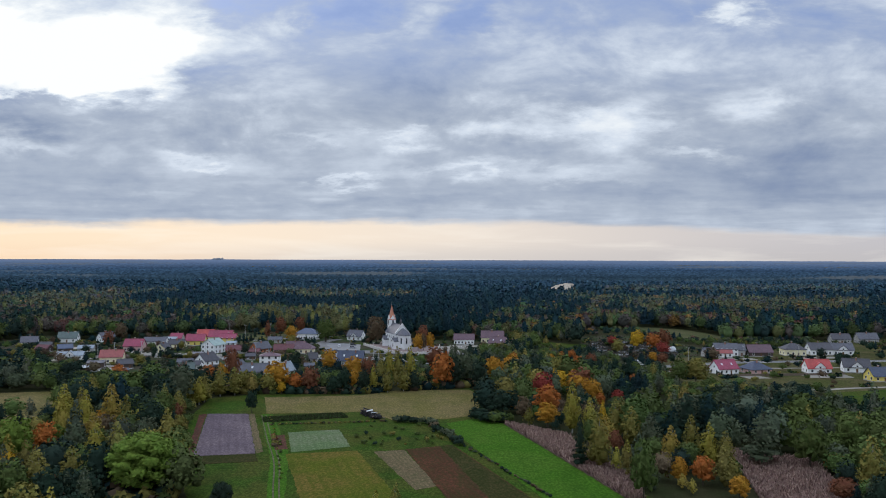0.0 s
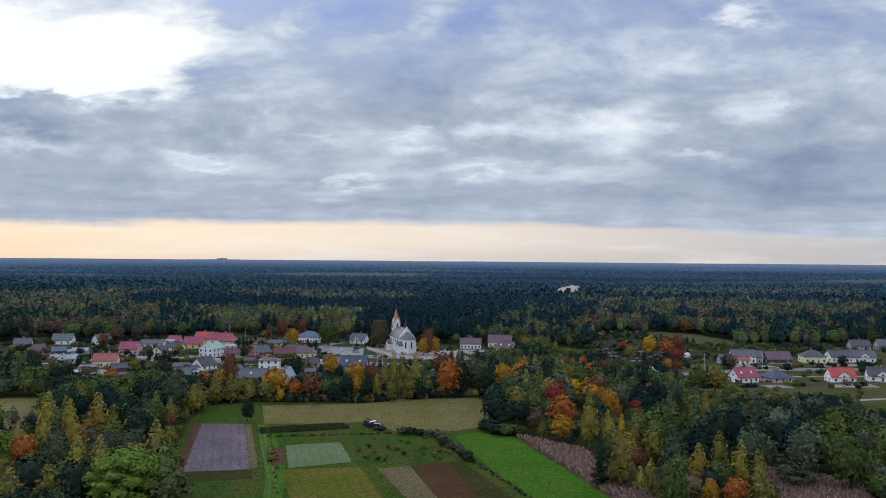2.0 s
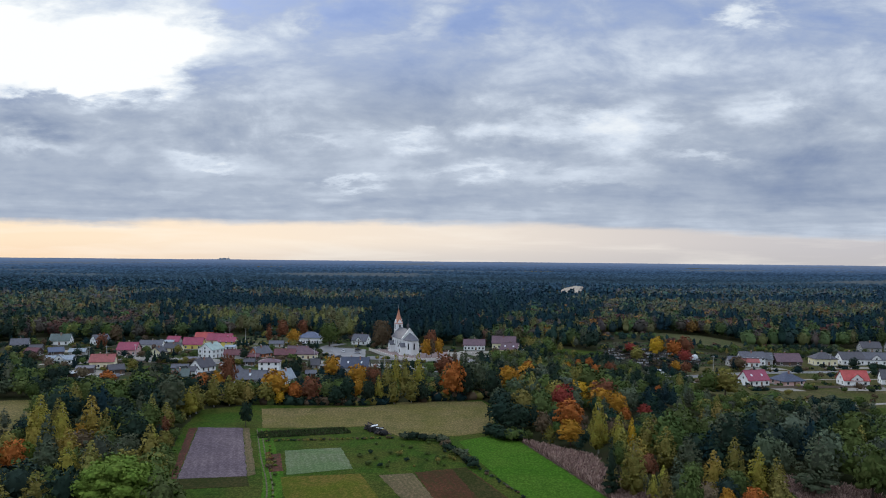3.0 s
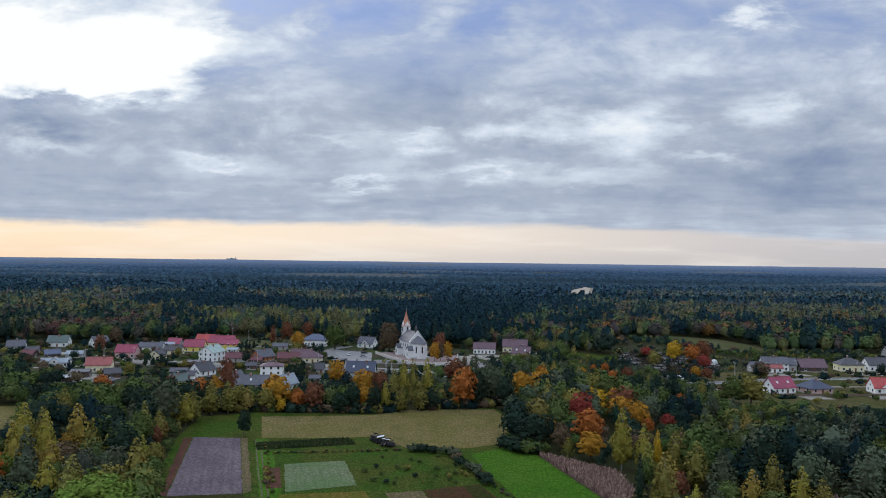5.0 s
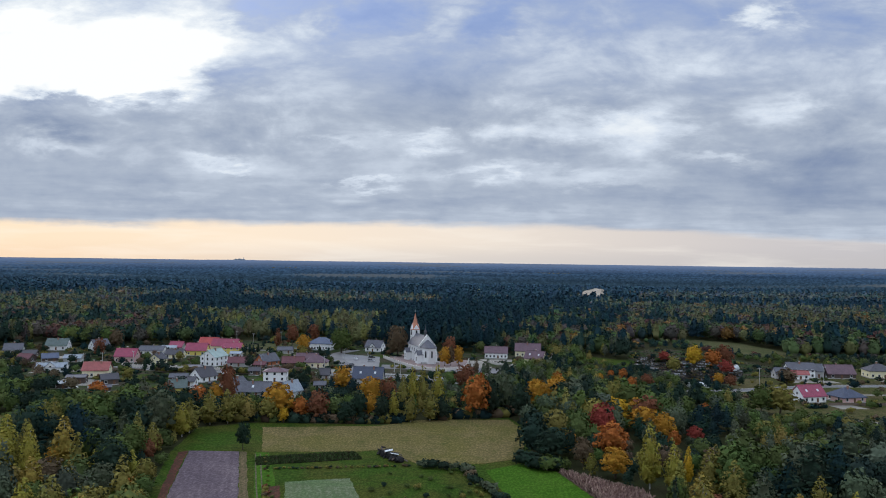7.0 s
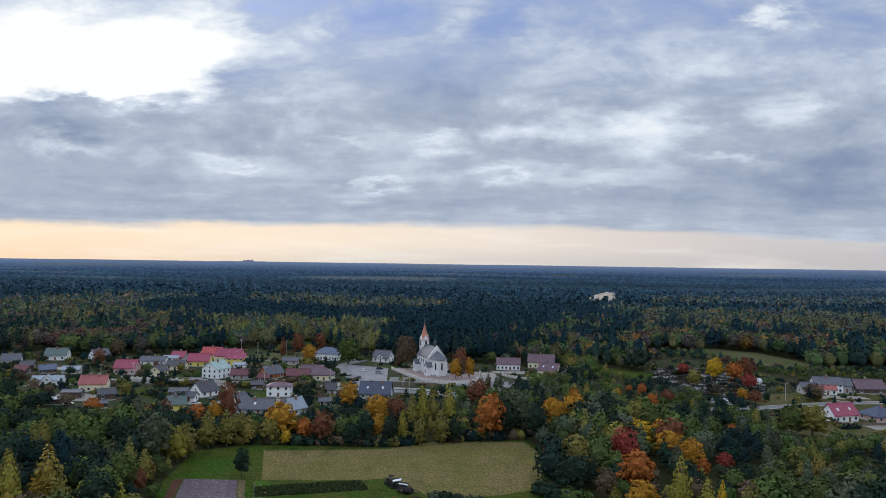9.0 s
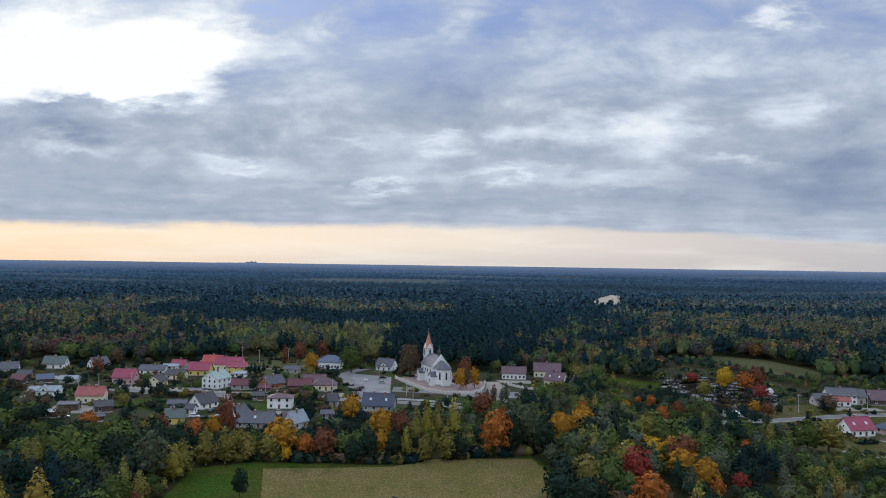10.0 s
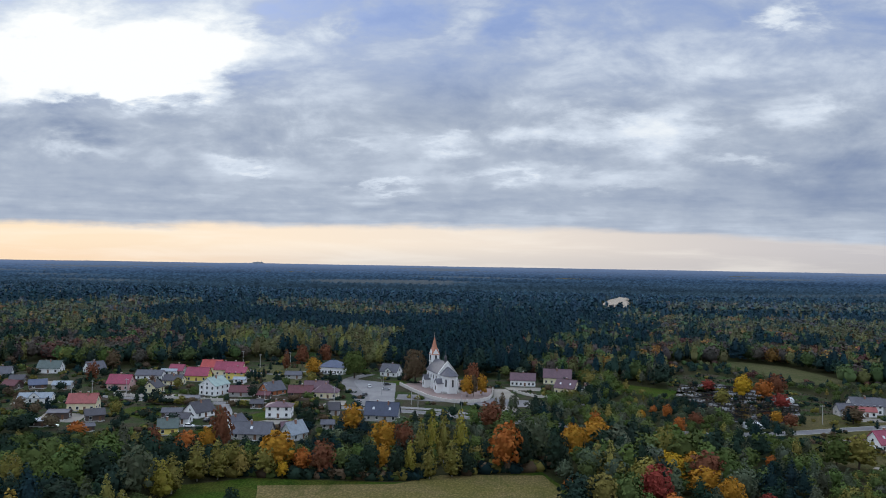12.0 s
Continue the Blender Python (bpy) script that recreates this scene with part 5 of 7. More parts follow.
def crown_lobes(kind, rng):
    """The masses that make up one crown: centre and half-axes of each, the core first."""
    lobes = []
    turn = rng.uniform(0, 6.28)
    if kind == "broad":
        high = rng.uniform(0.92, 1.08)
        lobes.append((np.array([0, 0, 6.5 * high]), np.array([3.2, 3.2, 4.9 * high])))
        for i in range(24):
            e = -0.80 + 1.77 * (i + 0.5) / 24
            a, c = turn + 2.4 * i, math.sqrt(max(0.0, 1 - e * e))
            d = np.array([c * math.cos(a), c * math.sin(a), e]) * (3.75, 3.75, 5.3 * high) * rng.uniform(0.74, 1.06)
            k = rng.uniform(0.8, 1.5) * (1.0 if e < 0.6 else 0.85)
            lobes.append((lobes[0][0] + d, np.array([k, k, k * 0.82])))
    elif kind == "oak":
        lobes.append((np.array([0, 0, 6.8]), np.array([3.7, 3.7, 5.2])))
        for i in range(40):
            e = -0.85 + 1.82 * (i + 0.5) / 40
            a, c = 2.4 * i, math.sqrt(max(0.0, 1 - e * e))
            d = np.array([c * math.cos(a), c * math.sin(a), e]) * (3.9, 3.9, 5.4) * rng.uniform(0.82, 1.02)
            k = rng.uniform(0.85, 1.5)
            lobes.append((lobes[0][0] + d, np.array([k, k, k * 0.8])))
    elif kind == "birch":
        lobes.append((np.array([0, 0, 7.2]), np.array([1.45, 1.45, 5.3])))
        for i in range(22):
            z = 1.7 + 12.2 * i / 21
            w = 2.35 * min(1.0, z / 3.4) * max(0.06, 1 - (max(0.0, z - 4.2) / 10.6) ** 2.0)
            a, k = turn + 2.4 * i, 0.36 + 0.40 * w * rng.uniform(0.6, 1.3)
            d = max(0.0, w - k * 0.6) * rng.uniform(0.6, 1.2)
            lobes.append((np.array([d * math.cos(a), d * math.sin(a), z]), np.array([k, k, k * 1.5])))
    elif kind in ("pine", "spruce"):
        low, top, reach, power, tiers = (3.4, 16.6, 3.6, 1.7, 26) if kind == "pine" else (1.6, 16.2, 3.1, 1.0, 24)
        lobes.append((np.array([0, 0, low + 0.47 * (top - low)]), np.array([reach * 0.42, reach * 0.42, (top - low) * 0.47])))
        for i in range(tiers):
            t = i / (tiers - 1)
            w = reach * (1 - t ** power) * rng.uniform(0.82, 1.12) + 0.35
            a = turn + 2.4 * i
            lobes.append((np.array([0.52 * w * math.cos(a), 0.52 * w * math.sin(a), low + (top - low) * t - 0.3]), np.array([0.52 * w + 0.25, 0.52 * w + 0.25, 0.62 if kind == "pine" else 0.5])))
    else:
        for i in range(4):
            a = 1.7 * i
            lobes.append((np.array([0.55 * math.cos(a), 0.55 * math.sin(a), 0.85 + 0.12 * i]), np.array([0.8, 0.8, 0.75]) * rng.uniform(0.8, 1.1)))
    return lobes


def crown(kind, seed, sprays, size, lumps=99, tilt=0.50, foot=0.0):
    """Foliage of one tree about its foot: leaf sprays on the outside of its masses, over rough inner lumps."""
    rng = np.random.default_rng(seed)
    lobes = crown_lobes(kind, rng)
    lo, hi = min(c[2] - r[2] for c, r in lobes), max(c[2] + r[2] for c, r in lobes)
    heart = np.array([0, 0, lo + 0.40 * (hi - lo)])
    area = np.array([r[0] * (r[0] + r[2]) for _, r in lobes])
    area[0] *= 0.5
    places, ways = [], []
    for i, (c, r) in enumerate(lobes):
        p = sphere_points(rng, max(4, int((3.0 + 6.0 * foot) * sprays * area[i] / area.sum())))
        p = p[p[:, 2] > -0.62]
        at = c + p * r * rng.uniform(0.80, 1.16, (len(p), 1))
        free = np.ones(len(p), bool)
        for j, (c2, r2) in enumerate(lobes):
            if j != i:
                free &= (((at - c2) / r2) ** 2).sum(1) > 0.66
        out = (at - heart) / (1.0, 1.0, 0.5 * (hi - lo) / max(1.0, lobes[0][1][0]))
        out /= np.linalg.norm(out, axis=1, keepdims=True) + 1e-9
        free &= at[:, 2] > lo + foot * (hi - lo)
        places.append(at[free])
        ways.append((0.62 * p + 0.38 * out)[free])
    at, way = np.concatenate(places), np.concatenate(ways)
    way[:, 2] += 0.12
    way /= np.linalg.norm(way, axis=1, keepdims=True) + 1e-9
    pick = rng.permutation(len(at))[:sprays]
    pieces = [cards(rng, at[pick], way[pick], size, 0.30 if kind in ("birch", "spruce", "pine") else 0.0, tilt)]
    for c, r in lobes[:lumps]:
        v, q, m = ball(rng, c, r * 0.76)
        out = v - heart
        out /= np.linalg.norm(out, axis=1, keepdims=True) + 1e-9
        m = 0.65 * m + 0.35 * out
        pieces.append((v, q, m / (np.linalg.norm(m, axis=1, keepdims=True) + 1e-9)))
    return join(pieces)


def dome(rng, lo, hi, wide):
    """The plainest lump: a blunt four-sided cap."""
    low = np.array([(-1, -1), (1, -1), (1, 1), (-1, 1)]) * wide * rng.uniform(0.7, 1.0, (4, 1))
    mid = lo + (hi - lo) * rng.uniform(0.35, 0.6, 4)
    v = np.r_[np.c_[low, mid], np.c_[low * 0.42, np.full(4, hi) + rng.uniform(-0.5, 0.3, 4)], np.c_[low * 0.7, np.full(4, lo)]]
    m = v - (0, 0, lo + 0.3 * (hi - lo))
    return (v, np.array([(0, 1, 5, 4), (1, 2, 6, 5), (2, 3, 7, 6), (3, 0, 4, 7), (4, 5, 6, 7), (8, 9, 1, 0), (9, 10, 2, 1), (10, 11, 3, 2), (11, 8, 0, 3)]),
            m / (np.linalg.norm(m, axis=1, keepdims=True) + 1e-9))


def plain_crown(kind, seed, sprays, size, foot=0.45):
    """A far tree: leaf sprays over one blunt lump."""
    rng = np.random.default_rng(seed + 5000)
    lobes = crown_lobes(kind, rng)
    lo, hi = min(c[2] - r[2] for c, r in lobes), max(c[2] + r[2] for c, r in lobes)
    wide = {"broad": 3.6, "birch": 1.8, "pine": 2.3, "spruce": 1.8}[kind]
    return join([crown(kind, seed, sprays, size, 0, 0.45, foot), dome(rng, lo + 0.05 * (hi - lo), lo + 0.84 * (hi - lo), wide * 0.86)])


wood_pile(-32.8, 290.7, -52)


def trunk_mesh(kind, seed):
    rng = random.Random(seed)
    bm = bmesh.new()
    h, r = {"oak": (9.5, 0.42), "broad": (9.5, 0.32), "birch": (13, 0.20), "pine": (16.5, 0.26), "spruce": (15.5, 0.26), "bush": (0.7, 0.07)}[kind]
    sway = [(rng.uniform(-0.15, 0.15) * i, rng.uniform(-0.15, 0.15) * i, h * i / 4 - (0.3 if i == 0 else 0)) for i in range(5)]
    add_tube(bm, sway, r, r * 0.25, 6)
    for i in range(0 if kind == "bush" else 5):
        z = h * (0.35 + 0.11 * i)
        a = 2.4 * i
        d = {"oak": 3.0, "broad": 3.0, "birch": 1.3, "pine": 1.8, "spruce": 1.6}[kind]
        base = Vector(sway[min(4, int(z / h * 4))])
        add_tube(bm, [(base.x, base.y, z), (base.x + d * 0.5 * math.cos(a), base.y + d * 0.5 * math.sin(a), z + 0.7), (base.x + d * math.cos(a), base.y + d * math.sin(a), z + 1.7)], r * 0.4, r * 0.1, 4)
    return mesh_of("trunk", bm, M_BIRCH if kind == "birch" else M_BARK)


FINE = {(k, i): crown(k, 10 * i + len(k), {"broad": 1000, "birch": 800, "pine": 850, "spruce": 800, "bush": 70}[k], {"broad": 0.58, "birch": 0.44, "pine": 0.54, "spruce": 0.54, "bush": 0.42}[k], 6)
        for k in ("broad", "birch", "pine", "spruce", "bush") for i in range(3)}
FINE |= {("oak", i): crown("oak", 77 + i, 4600, 0.34) for i in range(3)}
KINDS = ("broad", "birch", "pine", "spruce")
LIGHT = {(k, i): crown(k, 40 + i, {"oak": 900}.get(k, 560), {"broad": 0.72, "birch": 0.54, "pine": 0.66, "spruce": 0.64, "oak": 0.66}[k], 5) for k in KINDS + ("oak",) for i in range(3)}
TRUNKS = {(k, i): trunk_mesh(k, i) for k in ("broad", "birch", "pine", "spruce", "bush", "oak") for i in range(3)}
CROWNS = {}
TREE_WORDS = {"oak": "wide spreading oak", "broad": "broad-crowned tree", "birch": "slender birch", "pine": "tall pine", "spruce": "conical spruce", "bush": "low rounded shrub"}
COLOUR_WORDS = {"leaf_green": "fresh green", "pine": "dark green", "dark": "dark green", "green": "green", "grey": "grey-green", "olive": "olive", "ygreen": "yellow-green", "yellow": "golden yellow", "amber": "amber", "gold": "pale gold", "orange": "orange",
                "rust": "rust-brown", "red": "crimson", "brown": "brown"}


def tree(kind, x, y, colour, scale=1.0, wide=1.0, seed=0, where="in the mixed wood", group=""):
    """A single tree: trunk with limbs, and a crown of leaf sprays."""
    key = (kind, seed % 3, colour, y > 320)
    if key not in CROWNS:
        v, q, m = (LIGHT if y > 320 and kind != "bush" else FINE)[key[:2]]
        CROWNS[key] = fast_mesh("crown", v, q, [M_LEAF[colour]], normals=m)
    t = thing("shrub" if kind == "bush" else "tree", x, y, 0, (seed * 67) % 360, f"{COLOUR_WORDS[colour]} {TREE_WORDS[kind]} {where}", "shrub" if kind == "bush" else "tree", group)
    t.scale = (scale * wide, scale * wide, scale)
    part("trunk", TRUNKS[key[:2]], None, t)
    part("crown", CROWNS[key], None, t)
    return t


# notable trees by place: kind, place, leaf colour, size and width
TREE_LINE = [
    ("broad", -105.8, 362.3, "rust", 1.33, 0.65), ("broad", -114.2, 352.2, "orange", 0.85, 1.2), ("broad", -109.7, 360.7, "amber", 0.78, 1.06), ("birch", -101.1, 329.1, "olive", 0.84, 1.7),
    ("birch", -95.8, 332.0, "olive", 0.84, 1.47), ("broad", -93.9, 338.8, "olive", 0.79, 0.96), ("broad", -80.7, 343.2, "amber", 1.1, 1.28), ("broad", -82.8, 337.0, "olive", 0.75, 1.08),
    ("broad", -76.6, 335.8, "yellow", 0.46, 0.96), ("broad", -71.9, 341.4, "orange", 0.7, 1.06), ("broad", -65.1, 339.3, "rust", 0.91, 1.0), ("broad", -54.4, 337.9, "dark", 0.67, 1.2),
    ("broad", -50.3, 341.5, "dark", 0.91, 0.9), ("broad", -46.9, 346.2, "amber", 0.77, 0.86), ("broad", -42.0, 340.7, "dark", 0.75, 0.84), ("birch", -37.9, 343.2, "ygreen", 0.79, 1.02),
    ("birch", -35.6, 355.6, "olive", 1.04, 1.01), ("birch", -32.2, 358.4, "ygreen", 1.2, 0.88), ("birch", -28.6, 361.6, "olive", 1.21, 0.88), ("birch", -31.4, 341.6, "olive", 0.7, 1.32),
    ("birch", -24.6, 345.1, "olive", 0.79, 1.57), ("birch", -23.0, 363.1, "ygreen", 1.22, 0.88), ("broad", -19.7, 346.9, "dark", 0.67, 0.98), ("broad", -7.8, 352.0, "orange", 1.31, 0.93),
    ("broad", -2.2, 354.4, "dark", 1.18, 0.8), ("broad", 2.7, 362.9, "grey", 1.31, 0.75), ("broad", 8.6, 351.4, "dark", 1.09, 0.85), ("broad", 11.6, 334.9, "orange", 0.34, 1.2),
]
POND_TREES = [
    ("broad", 114.5, 511.3, "yellow", 1.02, 1.13), ("broad", 124.0, 508.2, "orange", 0.86, 1.34), ("broad", 133.7, 517.9, "rust", 0.99, 1.13), ("broad", 124.3, 483.7, "red", 0.61, 1.59),
    ("broad", 102.7, 534.2, "red", 0.5, 1.7), ("broad", 96.2, 483.9, "olive", 0.75, 1.12), ("broad", 108.8, 444.2, "amber", 0.5, 1.2), ("broad", 112.3, 437.5, "rust", 0.54, 1.29),
    ("broad", 119.4, 444.5, "dark", 0.41, 1.06), ("broad", 144.1, 452.8, "brown", 0.67, 1.7),
]
TURNING_TREES = [
    ("broad", -126.2, 353.7, "rust", 0.87, 0.6), ("birch", -103.5, 316.0, "olive", 0.81, 1.7), ("birch", -108.6, 316.3, "ygreen", 0.69, 1.7), ("broad", -49.6, 366.8, "amber", 1.01, 1.1),
    ("broad", -42.9, 367.8, "rust", 1.01, 0.88), ("broad", -13.7, 415.7, "rust", 0.98, 1.2), ("broad", 16.8, 383.5, "amber", 0.88, 1.08), ("broad", 24.6, 389.7, "amber", 0.82, 1.33),
    ("broad", 30.5, 388.2, "amber", 0.72, 1.2), ("broad", 28.2, 415.9, "orange", 0.71, 0.86), ("broad", 51.5, 444.9, "amber", 0.39, 1.29), ("broad", 58.6, 455.6, "orange", 0.4, 0.92),
    ("broad", 63.0, 422.6, "orange", 0.56, 1.08), ("broad", 72.7, 435.7, "rust", 0.5, 1.41), ("broad", 43.2, 346.4, "yellow", 0.78, 1.49), ("broad", 50.5, 348.4, "amber", 0.79, 1.2),
    ("broad", 53.2, 340.5, "rust", 0.96, 1.43), ("broad", 80.9, 367.3, "orange", 0.42, 1.1), ("broad", 111.0, 371.8, "olive", 1.02, 1.3), ("broad", 103.5, 371.2, "green", 1.0, 1.09),
    ("broad", 16.1, 370.6, "amber", 0.99, 0.96), ("broad", 26.4, 396.9, "amber", 0.86, 1.34), ("broad", 64.0, 451.8, "orange", 0.52, 1.04), ("broad", 45.7, 353.9, "yellow", 0.65, 1.7),
    ("broad", 33.8, 318.0, "red", 1.04, 1.08), ("broad", 33.2, 293.7, "orange", 0.95, 1.2), ("broad", 50.2, 329.9, "amber", 0.79, 1.49), ("broad", 53.7, 317.1, "amber", 0.84, 1.08),
    ("broad", 55.6, 310.3, "orange", 0.49, 1.0), ("broad", 64.2, 318.9, "red", 0.48, 1.28), ("broad", 31.2, 274.9, "amber", 0.7, 1.37), ("broad", 23.7, 285.2, "brown", 0.72, 0.96),
    ("broad", 24.8, 286.6, "yellow", 0.38, 1.18), ("broad", 21.5, 300.7, "amber", 0.58, 0.88), ("broad", 14.8, 289.9, "dark", 0.86, 1.24), ("birch", 38.6, 265.9, "ygreen", 1.19, 0.97),
    ("birch", 43.9, 262.3, "ygreen", 0.87, 1.13), ("birch", 49.6, 270.1, "yellow", 0.72, 0.79), ("birch", 51.2, 256.1, "olive", 0.91, 1.47), ("birch", 54.4, 247.3, "olive", 0.87, 1.47),
    ("birch", 46.5, 246.2, "gold", 0.69, 1.7), ("broad", 40.7, 244.7, "green", 0.73, 0.8), ("broad", -78.6, 295, "dark", 0.81, 0.64), ("birch", -103.7, 310.2, "ygreen", 0.77, 1.47),
    ("broad", -109.2, 305.7, "grey", 1.33, 0.92), ("birch", -103.1, 286.1, "olive", 0.67, 1.63), ("broad", -101.2, 277.8, "rust", 0.55, 1.13), ("broad", -90.6, 253.4, "olive", 0.62, 1.04),
    ("broad", -93.2, 249.3, "orange", 0.35, 1.2), ("birch", -148.3, 336.1, "ygreen", 0.55, 1.61), ("birch", -118.3, 264.9, "gold", 1.06, 1.33), ("birch", -123.0, 256.2, "ygreen", 1.03, 0.98),
    ("birch", -153.2, 315.6, "olive", 0.7, 1.7), ("birch", -132.2, 259.7, "ygreen", 0.84, 1.61), ("broad", -112.9, 247.9, "brown", 0.69, 1.43), ("broad", -123.9, 271.2, "amber", 0.46, 1.59),
    ("birch", -112.6, 239.8, "gold", 0.75, 1.7), ("birch", -95.3, 232.7, "grey", 0.7, 1.7), ("broad", -100.6, 255.1, "dark", 0.97, 1.2), ("broad", -104.7, 276.0, "green", 0.91, 1.2),
    ("broad", -121.4, 289.1, "dark", 0.98, 1.39), ("broad", -124.2, 314.4, "dark", 1.07, 1.2), ("broad", -121.4, 228.3, "orange", 0.83, 1.06), ("broad", -126.1, 219.8, "leaf_green", 1.25, 0.93),
    ("broad", -110.7, 224.8, "grey", 0.85, 0.98), ("broad", -120.6, 207.5, "yellow", 0.65, 0.87), ("birch", -136.0, 267.3, "ygreen", 1.03, 1.32), ("birch", -128.3, 263.8, "olive", 1.01, 1.1),
    ("birch", -101.7, 218.7, "ygreen", 0.83, 1.47), ("birch", -96.8, 220.9, "olive", 0.83, 1.61), ("birch", -97.7, 197.3, "olive", 0.75, 1.7), ("birch", -100.8, 187.0, "olive", 0.85, 1.7),
    ("broad", -97.6, 244.3, "grey", 0.71, 1.2), ("broad", -87.2, 219.4, "olive", 0.86, 1.2), ("broad", -104.0, 289.8, "rust", 0.53, 1.11), ("broad", -103.9, 263.7, "green", 0.87, 1.43),
    ("birch", -146.0, 308.7, "olive", 0.87, 1.3), ("broad", 45.4, 191.0, "green", 1.25, 0.6), ("birch", 60.9, 225.1, "gold", 0.79, 1.32), ("broad", 64.2, 206.4, "orange", 0.71, 1.02),
    ("birch", 70.4, 221.1, "ygreen", 0.92, 1.07), ("birch", 74.5, 219.5, "olive", 0.79, 1.32), ("birch", 70.0, 237.1, "olive", 0.84, 1.25), ("broad", 58.5, 207.3, "amber", 0.58, 0.87),
    ("broad", 69.6, 194.7, "amber", 0.55, 1.09), ("broad", 105.0, 220.7, "orange", 0.39, 1.7), ("broad", 94.8, 194.1, "rust", 0.52, 1.7), ("birch", 102.3, 195.6, "olive", 1.05, 1.31),
    ("spruce", 34.8, 222.9, "dark", 0.91, 0.78), ("birch", 40.2, 221.5, "olive", 1.07, 1.21), ("broad", 47.5, 238.1, "rust", 0.59, 0.96), ("birch", 58.9, 240.4, "grey", 0.84, 1.61),
    ("pine", 92.8, 273.3, "grey", 1.06, 1.7), ("pine", 86.6, 225.3, "grey", 0.93, 1.55), ("pine", 71.4, 245.3, "dark", 1.06, 1.69), ("broad", 98.6, 222.1, "green", 1.18, 0.96),
    ("broad", 117.4, 234.8, "green", 1.12, 1.02),
]
# stands of the back woods
RUSTY = [(-475, 788), (-280, 748), (-182, 525), (-300, 480), (-420, 560)]
BIRCHES = [(-273, 780), (-177, 789), (-88, 734), (-69, 596), (-114, 629), (-139, 634), (-157, 543), (-179, 538)]
OLIVE_LEFT = [(-633, 982), (-518, 1177), (-346, 837), (-251, 794), (-215, 690), (-278, 708), (-522, 756)]
STREAK_MID = [(-387, 1256), (-160, 1181), (-53, 1086), (-48, 969), (-178, 891), (-308, 1016)]
STREAK_LEFT = [(-597, 1216), (-431, 1147), (-365, 983), (-482, 998)]
MIXED_RIGHT = [(-5, 695), (65, 870), (140, 960), (237, 952), (249, 771), (420, 799), (300, 559), (179, 587), (137, 605), (88, 568), (45, 478), (-6, 526)]
OLIVE_RIGHT = [(139, 1052), (497, 963), (386, 726), (249, 771), (196, 809), (127, 838)]
FAR_RIGHT = [(206, 1364), (754, 1511), (559, 1095), (212, 1109)]
NOTABLE = np.array([t[1:3] for t in itertools.chain(TREE_LINE, POND_TREES, TURNING_TREES)])


def pick_colours(rng, px, py):
    """Leaf colours of woods by place: turning groups first, then mixed stands, then dark pine woods."""
    n = len(px)
    names = np.array(list(LEAF))
    idx = {k: i for i, k in enumerate(names)}
    out = np.full(n, idx["dark"])

    def field(sx, sy, z):
        return np.array([noise.noise(Vector((x * sx, y * sy, z))) for x, y in zip(px, py)])
    patch = field(0.028, 0.022, 5.1)
    # neighbours tend to be alike
    grove = np.argsort(np.argsort(field(0.045, 0.03, 8.7))) / max(1, n)
    roll = np.where(py > 560, 0.30, 0.5) * rng.random(n) + np.where(py > 560, 0.70, 0.5) * grove

    def spread(mask, table):
        if not mask.any():
            return
        r = np.argsort(np.argsort(roll[mask])) / mask.sum()
        which = np.searchsorted(np.cumsum([s for _, s in table])[:-1], r)
        out[mask] = np.array([idx[k] for k, _ in table])[which]
    near = py < 560
    right = near & (px >= -70)
    left = near & (px < -70)
    spread(right, [("olive", 0.07), ("green", 0.36), ("grey", 0.29), ("dark", 0.22), ("pine", 0.06)])
    spread(left, [("ygreen", 0.20), ("olive", 0.29), ("leaf_green", 0.06), ("grey", 0.09), ("green", 0.22), ("dark", 0.14)])
    spread(left & (py > 262), [("olive", 0.05), ("green", 0.34), ("dark", 0.38), ("grey", 0.15), ("pine", 0.08)])
    back = ~near
    az = np.degrees(np.arctan2(px, py - 50))
    spread(back, [("pine", 0.80), ("dark", 0.20)])
    olives = [("dark", 0.14), ("green", 0.12), ("olive", 0.42), ("ygreen", 0.06), ("amber", 0.06), ("grey", 0.06), ("brown", 0.14)]
    mixed = [("pine", 0.14), ("dark", 0.28), ("green", 0.22), ("olive", 0.16), ("brown", 0.12), ("rust", 0.05), ("amber", 0.03)]
    rusty = [("dark", 0.32), ("green", 0.17), ("olive", 0.15), ("brown", 0.26), ("rust", 0.10)]
    birches = [("olive", 0.40), ("ygreen", 0.22), ("grey", 0.16), ("green", 0.12), ("brown", 0.10)]
    # stands wander at their edges
    wx, wy = px + 28 * field(0.02, 0.02, 3.3), py + 70 * patch
    spread(back & (az > 8) & (py < 600), mixed)
    for table, poly in ((mixed, MIXED_RIGHT), (olives, OLIVE_RIGHT), (rusty, RUSTY), (olives, OLIVE_LEFT), (birches, BIRCHES), (olives, STREAK_MID), (olives, STREAK_LEFT), (olives, FAR_RIGHT)):
        spread(back & inside(wx, wy, poly), table)
    spread(back & (py > 950) & (patch > 0.30), olives)
    spread(inside(px, py, BIRCH_EDGE), [("olive", 0.4), ("ygreen", 0.2), ("grey", 0.25), ("brown", 0.15)])
    spread(inside(px, py, TURNING_GROVE), [("dark", 0.35), ("green", 0.2), ("brown", 0.25), ("olive", 0.2)])
    return names[out]


HOUSES = [(o.location.x, o.location.y) for o in scene.objects if o.get("category") in ("house", "shed", "church", "greenhouse")]


